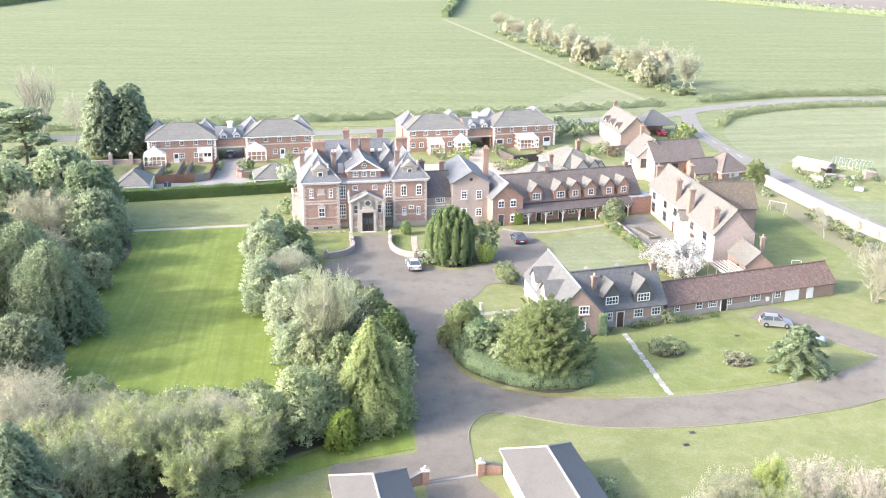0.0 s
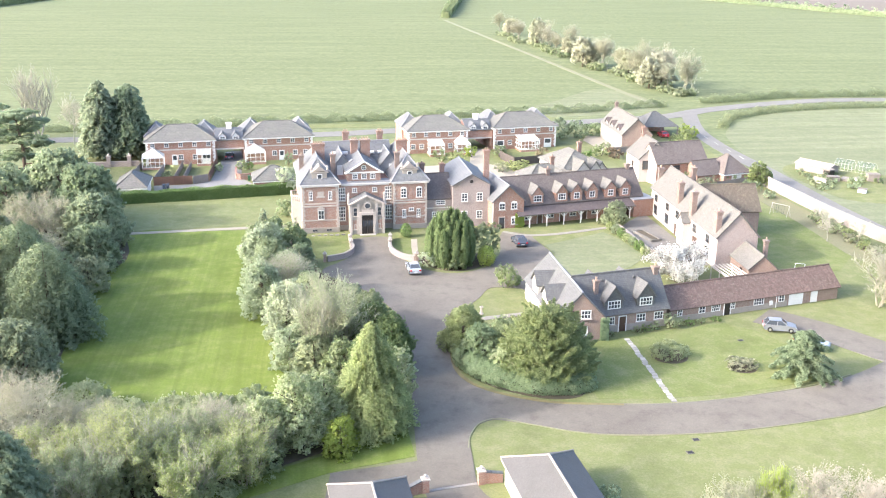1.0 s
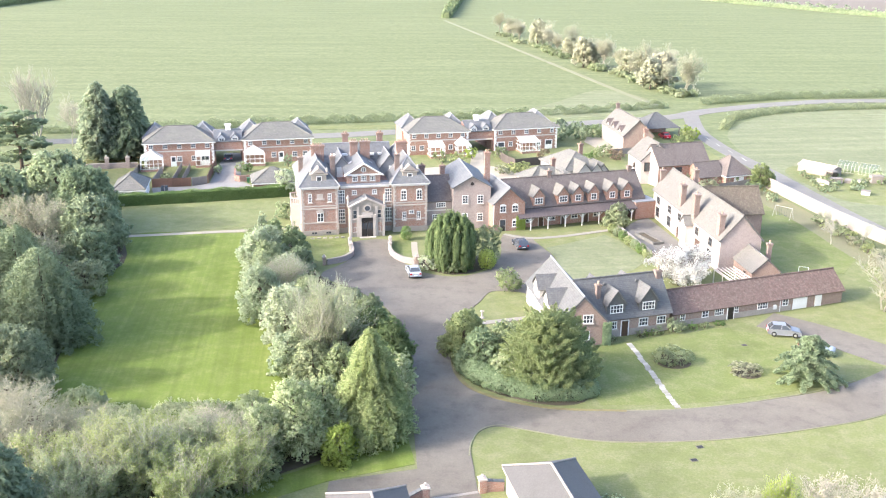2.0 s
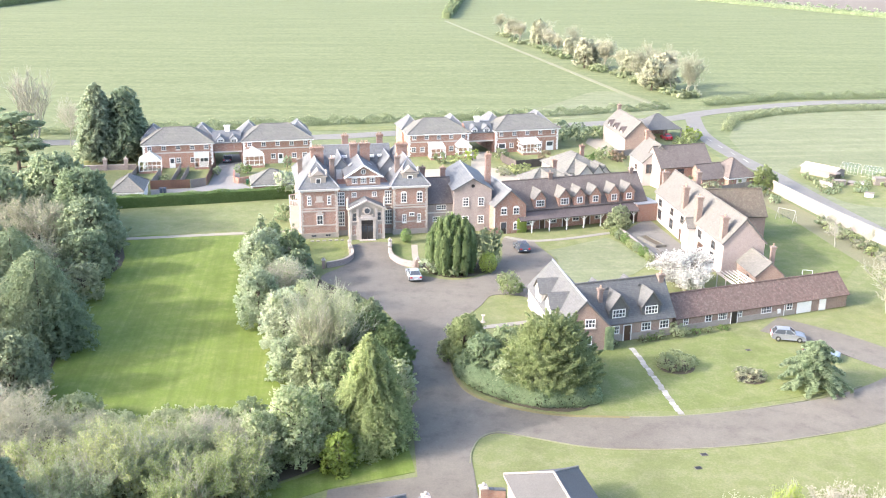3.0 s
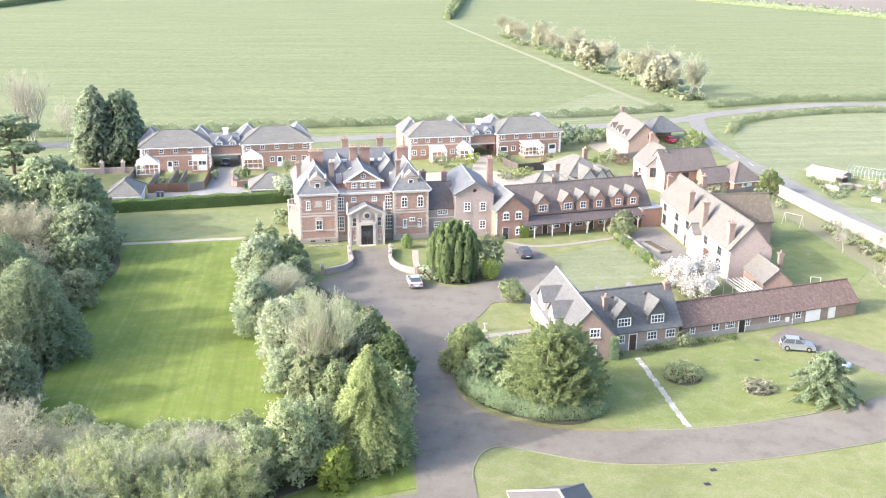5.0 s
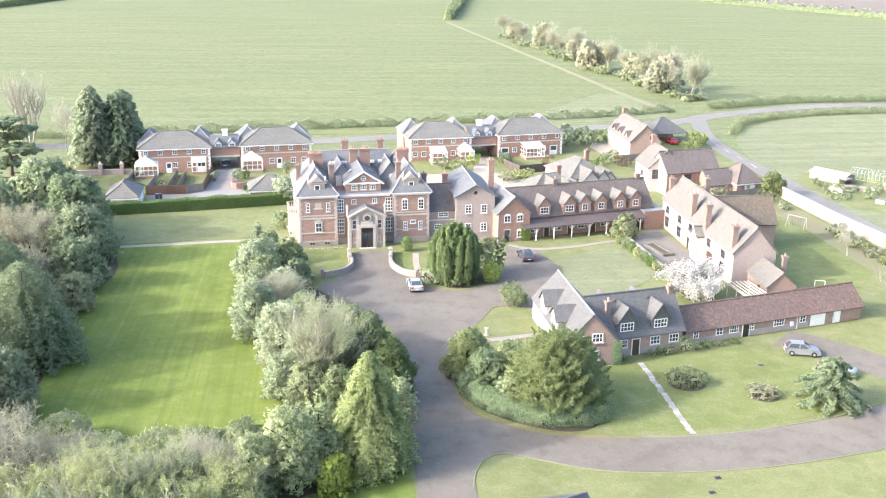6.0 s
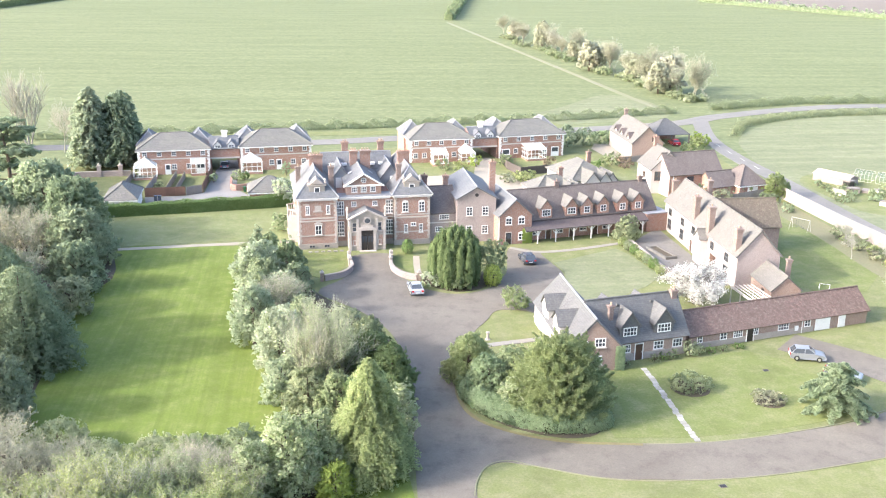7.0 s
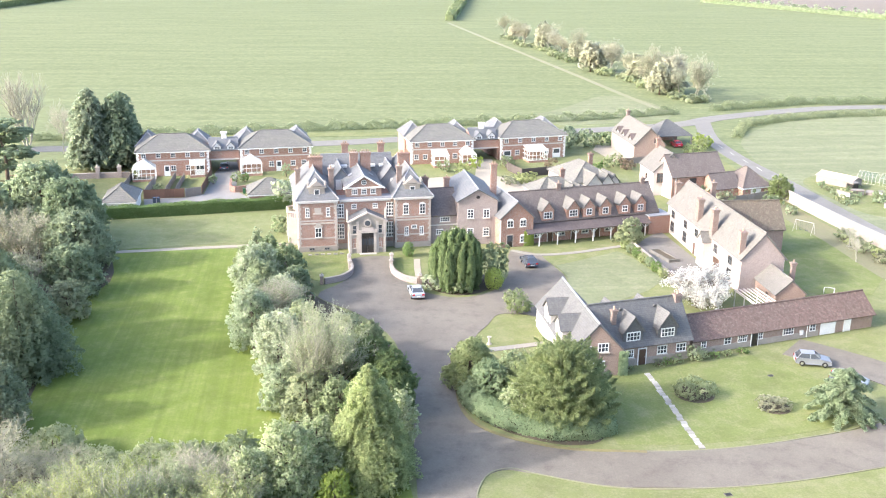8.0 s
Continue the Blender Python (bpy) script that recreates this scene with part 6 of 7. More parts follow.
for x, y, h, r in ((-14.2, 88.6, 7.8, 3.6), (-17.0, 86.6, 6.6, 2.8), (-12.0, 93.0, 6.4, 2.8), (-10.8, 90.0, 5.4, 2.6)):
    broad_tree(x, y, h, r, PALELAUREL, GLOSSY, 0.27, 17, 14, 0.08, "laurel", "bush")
broad_tree(-9.8, 87.2, 3.8, 2.1, LIME, "low bush in fresh lime green leaf", 0.2, 28, 11, 0.08, "bush", "bush")
plumed_cone(-7.1, 92.0, 11.8, 4.9, GOLDEN, "golden green conifer with feathery drooping sprays", 320, 280, 0.135, 0.5, 0.55)
broad_tree(-5.8, 105.5, 7.8, 2.9, YEW, "dark evergreen beside the drive", 0.3, 18, 14, 0.08)
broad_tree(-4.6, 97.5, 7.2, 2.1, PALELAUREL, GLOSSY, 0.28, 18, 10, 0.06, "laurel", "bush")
broad_tree(-8.5, 99.5, 7.5, 2.6, YEW, "dark evergreen beside the drive", 0.3, 16, 12, 0.08)

HAZY = "leafless tree with a haze of pale fine twigs"
bare_tree(-13.4, 107.4, 12.2, 5.0, HAZY, HAZE, 4, (5, 4, 4, 4), SAGE, 0.13, 5, "bare_tree", 0.012, "", 0.12, 0.45, 8)
broad_tree(-8.0, 109.6, 7.6, 3.0, YEW, "dark evergreen beside the drive", 0.3, 16, 12, 0.08)
PALE = "evergreen shrub with pale variegated leaves"
for x, y, h, r, m in ((-19.0, 115.0, 8.4, 3.5, VARIEGATED), (-15.5, 111.5, 7.2, 3.2, VARIEGATED), (-16.8, 119.0, 7.5, 3.4, SAGE), (-23.6, 122.5, 8.6, 3.1, VARIEGATED), (-24.2, 128.5, 7.6, 3.2, SAGE),
                      (-21.5, 131.0, 7.0, 3.0, VARIEGATED), (-26.5, 141.0, 7.6, 3.9, VARIEGATED), (-24.5, 135.5, 7.2, 3.2, SAGE), (-22.8, 144.5, 7.0, 3.0, LAUREL), (-20.6, 138.5, 5.6, 2.3, EVERGREEN),
                      (-29.0, 147.0, 6.0, 2.6, OLIVE), (-27.0, 152.0, 5.6, 2.2, LAUREL), (-14.5, 103.8, 5.6, 2.8, SAGE), (-11.2, 102.2, 6.2, 2.5, LAUREL), (-17.6, 106.6, 5.6, 2.5, VARIEGATED), (-12.0, 117.5, 7.0, 3.0, SAGE), (-9.0, 114.5, 7.2, 2.8, OLIVE)):
    broad_tree(x, y, h, r, m, PALE if m is VARIEGATED else "green shrub of the central shrubbery", 0.3, 14, 14, 0.08, "shrub", "bush")
bare_tree(-21.5, 126.5, 8.5, 3.6, HAZY, HAZE, 4, (6, 5, 4, 3), SAGE, 0.12, 1, "bare_tree", 0.018, "", 0.2, 0.5)
broad_tree(-29.3, 154.8, 5.8, 1.5, EVERGREEN, "slim dark evergreen by the gravel path", 0.3, 14, 8, 0.1)

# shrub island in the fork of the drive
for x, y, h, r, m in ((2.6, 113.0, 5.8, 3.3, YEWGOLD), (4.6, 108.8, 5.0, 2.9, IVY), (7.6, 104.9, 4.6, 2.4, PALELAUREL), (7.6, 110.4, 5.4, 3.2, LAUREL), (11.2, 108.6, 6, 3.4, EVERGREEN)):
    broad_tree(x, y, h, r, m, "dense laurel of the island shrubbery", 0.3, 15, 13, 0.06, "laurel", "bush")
bank = []
for (x0, y0), (x1, y1) in zip(((2.6, 111.0), (3.2, 107.6), (5.6, 104.2), (10.8, 101.5), (14.4, 101.6)), ((3.2, 107.6), (5.6, 104.2), (10.8, 101.5), (14.4, 101.6), (16.6, 103.2))):
    n = max(2, round(math.hypot(x1 - x0, y1 - y0) / 0.9))
    bank += [(x0 + (x1 - x0) * i / n + RNG.uniform(-0.15, 0.15) - 8, y0 + (y1 - y0) * i / n + RNG.uniform(-0.15, 0.15) - 104, RNG.uniform(0.55, 0.8), 1.45, 1.35, RNG.uniform(1.25, 1.6)) for i in range(n)]
p, n = lobe_points(bank, 130, 0.04, 0.1, 3)
ivy = tagged(new("ivy_bank"), "low smooth bank of ivy curving along the drive", "hedge")
ivy.matrix_basis = pose(8, 104, 0)
grown("leaves", *leaves_at(p, n, 0.14, 1.3, 0, 0.4), IVY, ivy)


def yew_dome(x, y, h, r, label):
    """A broad yew: many upswept feathery plumes, longer and looser at the rim."""
    P, N = [], []
    wood = stem(h, r, 9, 0.25)
    for i in range(330):
        a = 2.4 * i
        f = math.sqrt((i + 0.5) / 330)
        d = r * f * RNG.uniform(0.68, 1.0)
        z = h * (0.88 - 0.66 * f ** 2.6) * RNG.uniform(0.80, 1.06)
        L = r * RNG.uniform(0.18, 0.40)
        out = np.array([math.cos(a) * (0.35 + 0.6 * f), math.sin(a) * (0.35 + 0.6 * f), 0.85 - 0.35 * f])
        out /= np.linalg.norm(out)
        k = 270
        t = RNG.random((k, 1))
        w = 0.115 * r * (0.32 + 0.3 * np.sin(np.pi * t)) * (1.15 - t)
        p = np.array([d * math.cos(a), d * math.sin(a), z]) + out * (t - 0.6) * L * 1.5 + RNG.normal(size=(k, 3)) * w
        P.append(p), N.append(np.tile(out + [0, 0, 0.3], (k, 1)))
    p, n = lobe_points([(0, 0, h * 0.38, r * 0.78, r * 0.78, h * 0.42)], 60, 0.15)
    P.append(p), N.append(n)
    p = np.concatenate(P)
    ok = p[:, 2] > 0.2
    return plant("yew_tree", x, y, label, "tree", wood, leaves_at(p[ok], np.concatenate(N)[ok], 0.105, 3.0, 0.1, 0.7, 0.5), BARK, YEWGOLD)


yew_dome(12.0, 105.4, 9.2, 5.9, "broad golden green yew on the island bed")

# columnar yew in front of the hall
iy = []
for i in range(36):
    a, d = 2.4 * i, 3.5 * math.sqrt((i + 0.3) / 36)
    hh = 8.7 * (1 - 0.34 * (d / 3.6) ** 2.4) * RNG.uniform(0.96, 1.03)
    iy.append((d * math.cos(a), d * math.sin(a), hh * 0.5, 0.74, 0.74, hh * 0.52))
p, n = lobe_points(iy, 60, 0.07, 0.5, 3)
plant("columnar_yew", 1.2, 146.0, "dark green columnar yew with upright flutes", "tree", [[math.cos(t), math.sin(t), -0.1, 1.5 * math.cos(t), 1.5 * math.sin(t), 5, 0.2, 0.08] for t in range(6)],
      leaves_at(p, n * [1, 1, 0.3], 0.19, 2.4, 0.6, 0.4), BARK, YEW)
bush(6.4, 148.6, 6.4, 2.6, OLIVE, "rounded grey-green shrub beside the yew", 0.3, 16)
bush(-2.4, 144.6, 2.4, 1.6, VARIEGATED, "low pale shrub at the foot of the yew", 0.25, 20, 6)
bush(1.6, 143.0, 2.0, 1.5, OLIVE, "low shrub at the foot of the yew", 0.25, 20, 6)
ball(6.6, 145.2, 3.2, 1.35, LIME, "clipped bright green egg-shaped bush")
bush(9.4, 135.8, 2.8, 1.85, YEWGOLD, "rounded golden olive shrub by the drive", 0.16, 60, 9)
ball(-6.3, 159.8, 2.4, 0.95, HEDGE, "clipped round bush by the hall steps")
bush(-28.0, 171.5, 3.0, 1.9, LAUREL, "green shrub beside the garden bay", 0.3, 14)
bush(-30.6, 188.0, 5.4, 2.2, VARIEGATED, "pale flowering shrub by the garage", 0.3, 16)

# gardens on the east side
broad_tree(30.0, 168.4, 4.6, 2.5, SAGE, "grey-green garden tree before the verandah", 0.3, 13, 14, 0.12)
for i in range(7):
    ball(28.9 + 0.56 * i, 165.4 - 2.3 * i, 1.5 + 0.15 * (i % 3), 0.78 + 0.08 * (i % 2), (YEWGOLD, GREYYEW, HEDGE)[i % 3], "clipped ball bush along the terrace wall", "clipped balls on the terrace wall")
wood, tips = branching(6.2, 4.9, 4, 0.1, 0.6, 0.02, (6, 5, 5, 4), stems=5)
wood[:, 6:] = np.maximum(wood[:, 6:], 0.02)
bt = thing("magnolia", 34.9, 138.9, 0, "spreading magnolia covered in white blossom", "tree")
grown("trunk", *limb_mesh(wood, 3), BARK, bt)
q = wood[RNG.integers(len(wood) // 3, len(wood), 21000)]
f = RNG.random((len(q), 1))
p = q[:, :3] * (1 - f) + q[:, 3:6] * f + 0.2 * RNG.normal(size=(len(q), 3))
p = p[p[:, 2] > 0.4]
grown("crown", *leaves_at(p, RNG.normal(size=p.shape), 0.2, 1.2), BLOSSOM, bt)


def lawn_cedar(x, y, h, r, label):
    """A young cedar: loose arching boughs in tiers down to the grass, with drooping tips."""
    wood, P, N = [[0, 0, -0.1, 0.2, 0, h * 0.95, 0.17, 0.03]], [], []
    for i in range(50):
        f = (i + 0.5) / 50
        a = 2.4 * i + RNG.uniform(-0.25, 0.25)
        d = r * (1.0 - 0.83 * f ** 1.9) * RNG.uniform(0.76, 1.06) + 0.2
        z = h * (0.12 + 0.85 * f)
        rise, fall = 0.3 * d, 0.62 * d * (1 - 0.35 * f)
        o = np.array([math.cos(a), math.sin(a), 0.0])
        for u in range(4):
            t0, t1 = u / 4, (u + 1) / 4
            q = [o * d * t + [0, 0, max(z + rise * t - fall * t * t, 0.1)] for t in (t0, t1)]
            wood.append([*q[0], *q[1], 0.05 - 0.01 * u, 0.04 - 0.01 * u])
        k = int(640 * d / r) + 90
        t = RNG.random((k, 1)) ** 0.65
        side = np.array([-o[1], o[0], 0.0])
        w = (0.2 * d * (1.05 - t) + 0.06) * RNG.normal(size=(k, 1)) * 0.6
        p = o * d * t + side * w + [0, 0, 1.0] * (z + rise * t - fall * t * t - 0.12 * np.abs(w)) + RNG.normal(size=(k, 3)) * 0.07
        P.append(p), N.append(np.tile(o * 0.35 + [0, 0, 0.8], (k, 1)))
    p, n = np.concatenate(P), np.concatenate(N)
    ok = p[:, 2] > 0.08
    return plant("young_cedar", x, y, label, "conifer", wood, leaves_at(p[ok], n[ok], 0.115, 3.2, 0.2, 0.5, 0.4), BARK, BLUEGREEN)


lawn_cedar(41.9, 106.4, 5.8, 4.2, "young blue-green cedar with open layered boughs")
for x, y, h, r, t in ((27.6, 111.6, 1.3, 2.6, OLIVE), (35.6, 108.6, 0.9, 2.0, CATKIN)):
    sheet("round_bed", [(x + r * 0.85 * math.cos(a * 0.7854), y + r * 0.85 * math.sin(a * 0.7854)) for a in range(8)], 0.06, SOIL, "round planted bed cut in the lawn", "flower bed")
    bush(x, y, h, r * 0.9, t, "low mixed planting in a round bed", 0.13, 55, 14)
for i, (u, h, r, m) in enumerate(((0.5, 0.8, 0.6, OLIVE), (4.5, 0.8, 0.7, OLIVE), (5.6, 0.7, 0.7, HEDGE), (6.8, 1.1, 0.8, LAUREL), (9.4, 2.0, 1.2, SAGE), (10.6, 1.3, 0.9, OLIVE), (12.3, 0.8, 0.8, HEDGE), (14.0, 0.7, 0.7, OLIVE), (16.2, 0.7, 0.8, HEDGE))):
    bush(20.9 + 0.945 * u, 117.7 + 0.34 * u, h, r, m, "low shrub against the lodge wall", 0.12, 70, 6)
bare_tree(60.5, 129.5, 9.0, 5.0, "pale leafless willow with fine drooping twigs", HAZE, 4, (5, 4, 4, 4), CATKIN, 0.11, 2, "willow", 0.016, "", 0.22, 0.55, 4)
bare_tree(64.0, 124.0, 8.0, 4.4, "pale leafless willow with fine drooping twigs", HAZE, 4, (5, 4, 4, 4), CATKIN, 0.11, 2, "willow", 0.016, "", 0.22, 0.55, 4)
for x, y, h, r, m in ((25.0, 74.0, 5.4, 2.9, CATKIN), (28.6, 75.6, 6.8, 1.6, LIME), (33.0, 74.5, 6.4, 3.4, ROSYTWIG), (29.0, 72.0, 5.4, 3.0, SPRING), (37.0, 73.0, 6.2, 3.4, ROSYTWIG), (22.0, 71.5, 4.6, 2.6, CATKIN), (33.5, 70.0, 5.0, 3.0, CATKIN)):
    bare_tree(x, y, h, r, "twiggy spring shrub in the near garden", ROSYTWIG if m is ROSYTWIG else HAZE, 4, (5, 4, 3, 3), m, 0.10, 7, "spring_shrub", 0.016, "", 0.2, 0.5, 6)
broad_tree(64.4, 199.0, 4.8, 2.8, SPRING, "round tree in fresh yellow-green leaf by the garden wall", 0.34, 12, 12, 0.15)
for x, y, h, r, m in ((62.2, 250.0, 3.0, 2.6, LIME), (57.0, 236.5, 3.2, 2.6, SPRING), (60.5, 246, 2.8, 2.2, SPRING), (58.5, 199.5, 2.6, 1.8, OLIVE), (52, 192, 3.4, 2.2, CATKIN), (47.5, 193.5, 4, 2.2, OLIVE), (61.5, 193.0, 2.2, 2.0, EVERGREEN), (63.6, 188.5, 1.4, 1.3, EVERGREEN), (36.5, 226, 3, 2.2, OLIVE), (39, 223, 2.6, 2, REDBUSH), (32, 222, 2.4, 1.8, HEDGE)):
    bush(x, y, h, r, m, "garden shrub beside the cottages", 0.32, 11)
for i in range(9):
    u = 0.3 + 0.7 * i / 8
    m = (OLIVE, SPRING, CATKIN)[i % 3]
    bush(66.0 + 4.0 * u + RNG.uniform(-1.5, 0.8), 180 - 27 * u, RNG.uniform(0.9, 2.2), RNG.uniform(0.9, 1.7), m, "straggling border shrub by the garden wall", 0.28, 13)
for x, y in ((66.5, 168), (68.6, 158), (64.5, 160)):
    bare_tree(x, y, 4.6, 2.0, "small leafless fruit tree in the walled garden", TWIG, 3, (5, 5, 4), None, 0.1, 1, "fruit_tree")
for x, y, h, r, m in ((-57, 198.5, 1.4, 1.0, OLIVE), (-47.6, 205.0, 2.0, 0.9, EVERGREEN), (-43.3, 207.0, 2.4, 1.2, LAUREL), (-41.8, 207.6, 1.8, 1.0, HEDGE), (-34.0, 212.5, 3.2, 0.9, EVERGREEN), (-1.0, 219, 2.6, 1.6, OLIVE), (6.2, 222.5, 2.8, 1.5, LIME), (3.0, 216, 3.0, 1.9, SPRING),
                      (13, 224, 2.6, 1.6, OLIVE), (22.5, 222.5, 2.4, 1.6, REDBUSH), (16.0, 209.5, 2.0, 2.4, SPRING), (12.5, 208, 1.8, 1.8, CATKIN), (11, 186, 3.0, 2.0, OLIVE), (26, 214, 2.0, 2.0, OLIVE), (8, 180, 3, 1.8, SPRING), (29, 246, 5.5, 2.6, EVERGREEN), (33.5, 247.5, 3.6, 3.0, EVERGREEN), (37.5, 250.5, 3.0, 2.6, LAUREL)):
    bush(x, y, h, r, m, "garden shrub behind the terrace houses", 0.3, 13)

# hedges and the far tree belt
hedge([(-67, 177.0), (-46.5, 182.9), (-29.3, 188.2)], 1.7, 2.1, HEDGE, "long clipped green hedge behind the lawn", 0.19, 60, 0.05)
FIELDHEDGE = "straggling field hedge with pale twigs"
for pts, hh in ((((-140, 238), (-80, 251), (-35, 264), (-12, 270), (36, 284), (66, 297)), 1.6), (((78, 303), (108, 317), (142, 323), (240, 330)), 1.6), (((74, 262), (80, 277), (92, 287), (112, 296), (140, 302), (240, 308)), 1.2)):
    hedge(pts, 1.9, hh, OLIVE, FIELDHEDGE, 0.24, 26, 0.24, core=False)
hedge([(-300, 660), (-293, 740), (-280, 900)], 4, 4, OLIVE, "distant dark field hedge", 1.4, 1.0, 0.4)
hedge([(0, 620), (10, 790), (20, 1000)], 4, 3.6, OLIVE, "distant dark field hedge", 1.4, 1.0, 0.4)
hedge([(205, 840), (290, 664), (420, 560)], 4, 3.0, EVERGREEN, "distant dark field hedge", 1.3, 1.0, 0.4)
for i in range(30):
    u = i / 29
    x, y = 27.5 + 52 * u ** 0.85 + RNG.uniform(-3, 3), 520 - 196 * u ** 0.8 + RNG.uniform(-6, 6)
    h = RNG.uniform(8.0, 14.5)
    if i % 5 == 1:
        broad_tree(x, y, h, h * 0.42, BELTPALE, "tall tree in pale catkin in the field belt", 0.8, 3.5, 14, 0.18, group="trees of the field belt")
    else:
        bare_tree(x, y, h * 1.05, h * 0.42, "leafless tree in the field belt", HAZE, 4, (6, 4, 3, 3), BELTPALE if i % 2 else CATKIN, 0.24, 1, group="trees of the field belt")
    bush(x + RNG.uniform(-4, 1), y - RNG.uniform(2, 7), RNG.uniform(1.2, 2.6), RNG.uniform(2.2, 3.6), SAGE, "scrubby undergrowth of the field belt", 0.7, 4, 6)
broad_tree(68.5, 334, 10.5, 4.6, BELTPALE, "tree in fresh pale leaf in the field belt", 0.6, 7, 14, 0.15)
broad_tree(53.5, 390, 11.5, 5.0, BELTPALE, "tree in fresh pale leaf in the field belt", 0.7, 5, 14, 0.15)
bush(14.9, 78.6, 1.6, 1.3, EVERGREEN, "small dark shrub against the gate garage", 0.16, 40, 6)


# ---------------------------------------------------------------- cars
def car(x, y, rz, paint, label, length=4.5, width=1.8, height=1.45, estate=False):
    """A parked car, its nose along its own x."""
    c = thing("car", x, y, rz, label, "car", "parked cars", z=0.1)
    k, w = length / 4.5, width / 2
    side = [(-2.25, 0.35), (-2.22, 0.85), (-2.05, 0.98), (0.95, 0.95), (1.9, 0.80), (2.2, 0.62), (2.25, 0.35), (1.9, 0.24), (-1.9, 0.24)]
    bm = bmesh.new()
    rows = [[bm.verts.new((px * k, s * w * f, pz + dz)) for px, pz in side] for s, f, dz in ((-1, 0.9, 0.03), (-1, 1.0, 0), (1, 1.0, 0), (1, 0.9, 0.03))]
    for v in rows[0] + rows[3]:
        v.co.x *= 0.985
    for a, b in zip(rows, rows[1:]):
        for i in range(len(side)):
            j = (i + 1) % len(side)
            bm.faces.new((a[i], a[j], b[j], b[i]))
    bm.faces.new(rows[0]), bm.faces.new(rows[3][::-1])
    bmesh.ops.recalc_face_normals(bm, faces=bm.faces)
    bmesh.ops.bevel(bm, geom=[e for e in bm.edges], offset=0.085, segments=3, affect="EDGES", profile=0.6)
    body = part("body", bm, paint, c)
    back = -2.1 if estate else -1.75
    bm = bmesh.new()
    solid(bm, [(back * k, -w * 0.92, 0.93), (0.95 * k, -w * 0.92, 0.93), (0.95 * k, w * 0.92, 0.93), (back * k, w * 0.92, 0.93)],
          [((back + (0.5 if estate else 0.6)) * k, -w * 0.72, height - 0.04), (0.15 * k, -w * 0.72, height - 0.04), (0.15 * k, w * 0.72, height - 0.04), ((back + (0.5 if estate else 0.6)) * k, w * 0.72, height - 0.04)])
    part("glasshouse", bm, PANE, c, "dark tinted windows")
    bm = bmesh.new()
    a, b = (back + (0.52 if estate else 0.62)) * k, 0.14 * k
    box(bm, a, b, -w * 0.71, w * 0.71, height - 0.05, height)
    bmesh.ops.bevel(bm, geom=[e for e in bm.edges], offset=0.03, segments=2, affect="EDGES")
    part("roof", bm, paint, c)
    for s in (-1, 1):
        for px, tx in ((back, back + (0.5 if estate else 0.6)), (-0.5, -0.45), (0.95, 0.15)):
            bm = bmesh.new()
            rod(bm, (px * k, s * w * 0.925, 0.93), (tx * k, s * w * 0.725, height - 0.03), 0.045, 0.045, 4)
            part("window_pillar", bm, paint, c)
        part("wing_mirror", boxes((0.7 * k, 0.88 * k, s * w * 1.0 - 0.02 + (0 if s > 0 else -0.14), s * w * 1.0 + 0.02 + (0.14 if s > 0 else 0), 0.92, 1.05)), paint, c)
        part("headlight", boxes((2.08 * k, 2.19 * k, s * w * 0.68 - 0.2, s * w * 0.68 + 0.2, 0.62, 0.75)), GLASS, c)
        part("tail_light", boxes((-2.28 * k, -2.2 * k, s * w * 0.76 - 0.16, s * w * 0.76 + 0.16, 0.68, 0.9)), REDLAMP, c)
        for px in (-1.4, 1.38):
            bm = bmesh.new()
            rod(bm, (px * k, s * (w - 0.2), 0.32), (px * k, s * (w + 0.01), 0.32), 0.32, 0.32, 18)
            tyre = part("tyre", bm, RUBBER, c)
            bm = bmesh.new()
            rod(bm, (px * k, s * (w - 0.05), 0.32), (px * k, s * (w + 0.02), 0.32), 0.2, 0.17, 12)
            part("rim", bm, CHROME, tyre)
    part("number_plate", boxes((-2.285 * k, -2.24 * k, -0.26, 0.26, 0.5, 0.61)), WHITE, c)


car(-4.5, 142.2, 101, WHITECAR, "pale silver saloon parked on the forecourt", 4.6)
car(12.5, 156.4, 102, GREYCAR, "dark grey hatchback parked before the brick house", 4.3, 1.8, 1.52, True)
car(43.7, 120.2, -10, SILVER, "silver hatchback parked by the stables", 4.2, 1.78, 1.52, True)
car(46.0, 114.8, -30, WHITECAR, "pale hatchback parked behind the young cedar", 4.2)
car(-48.3, 218.6, 100, GREYCAR, "dark car in the shade of the archway", 4.2)
car(55.6, 249.6, 100, REDCAR, "red car in the open carport", 4.0)


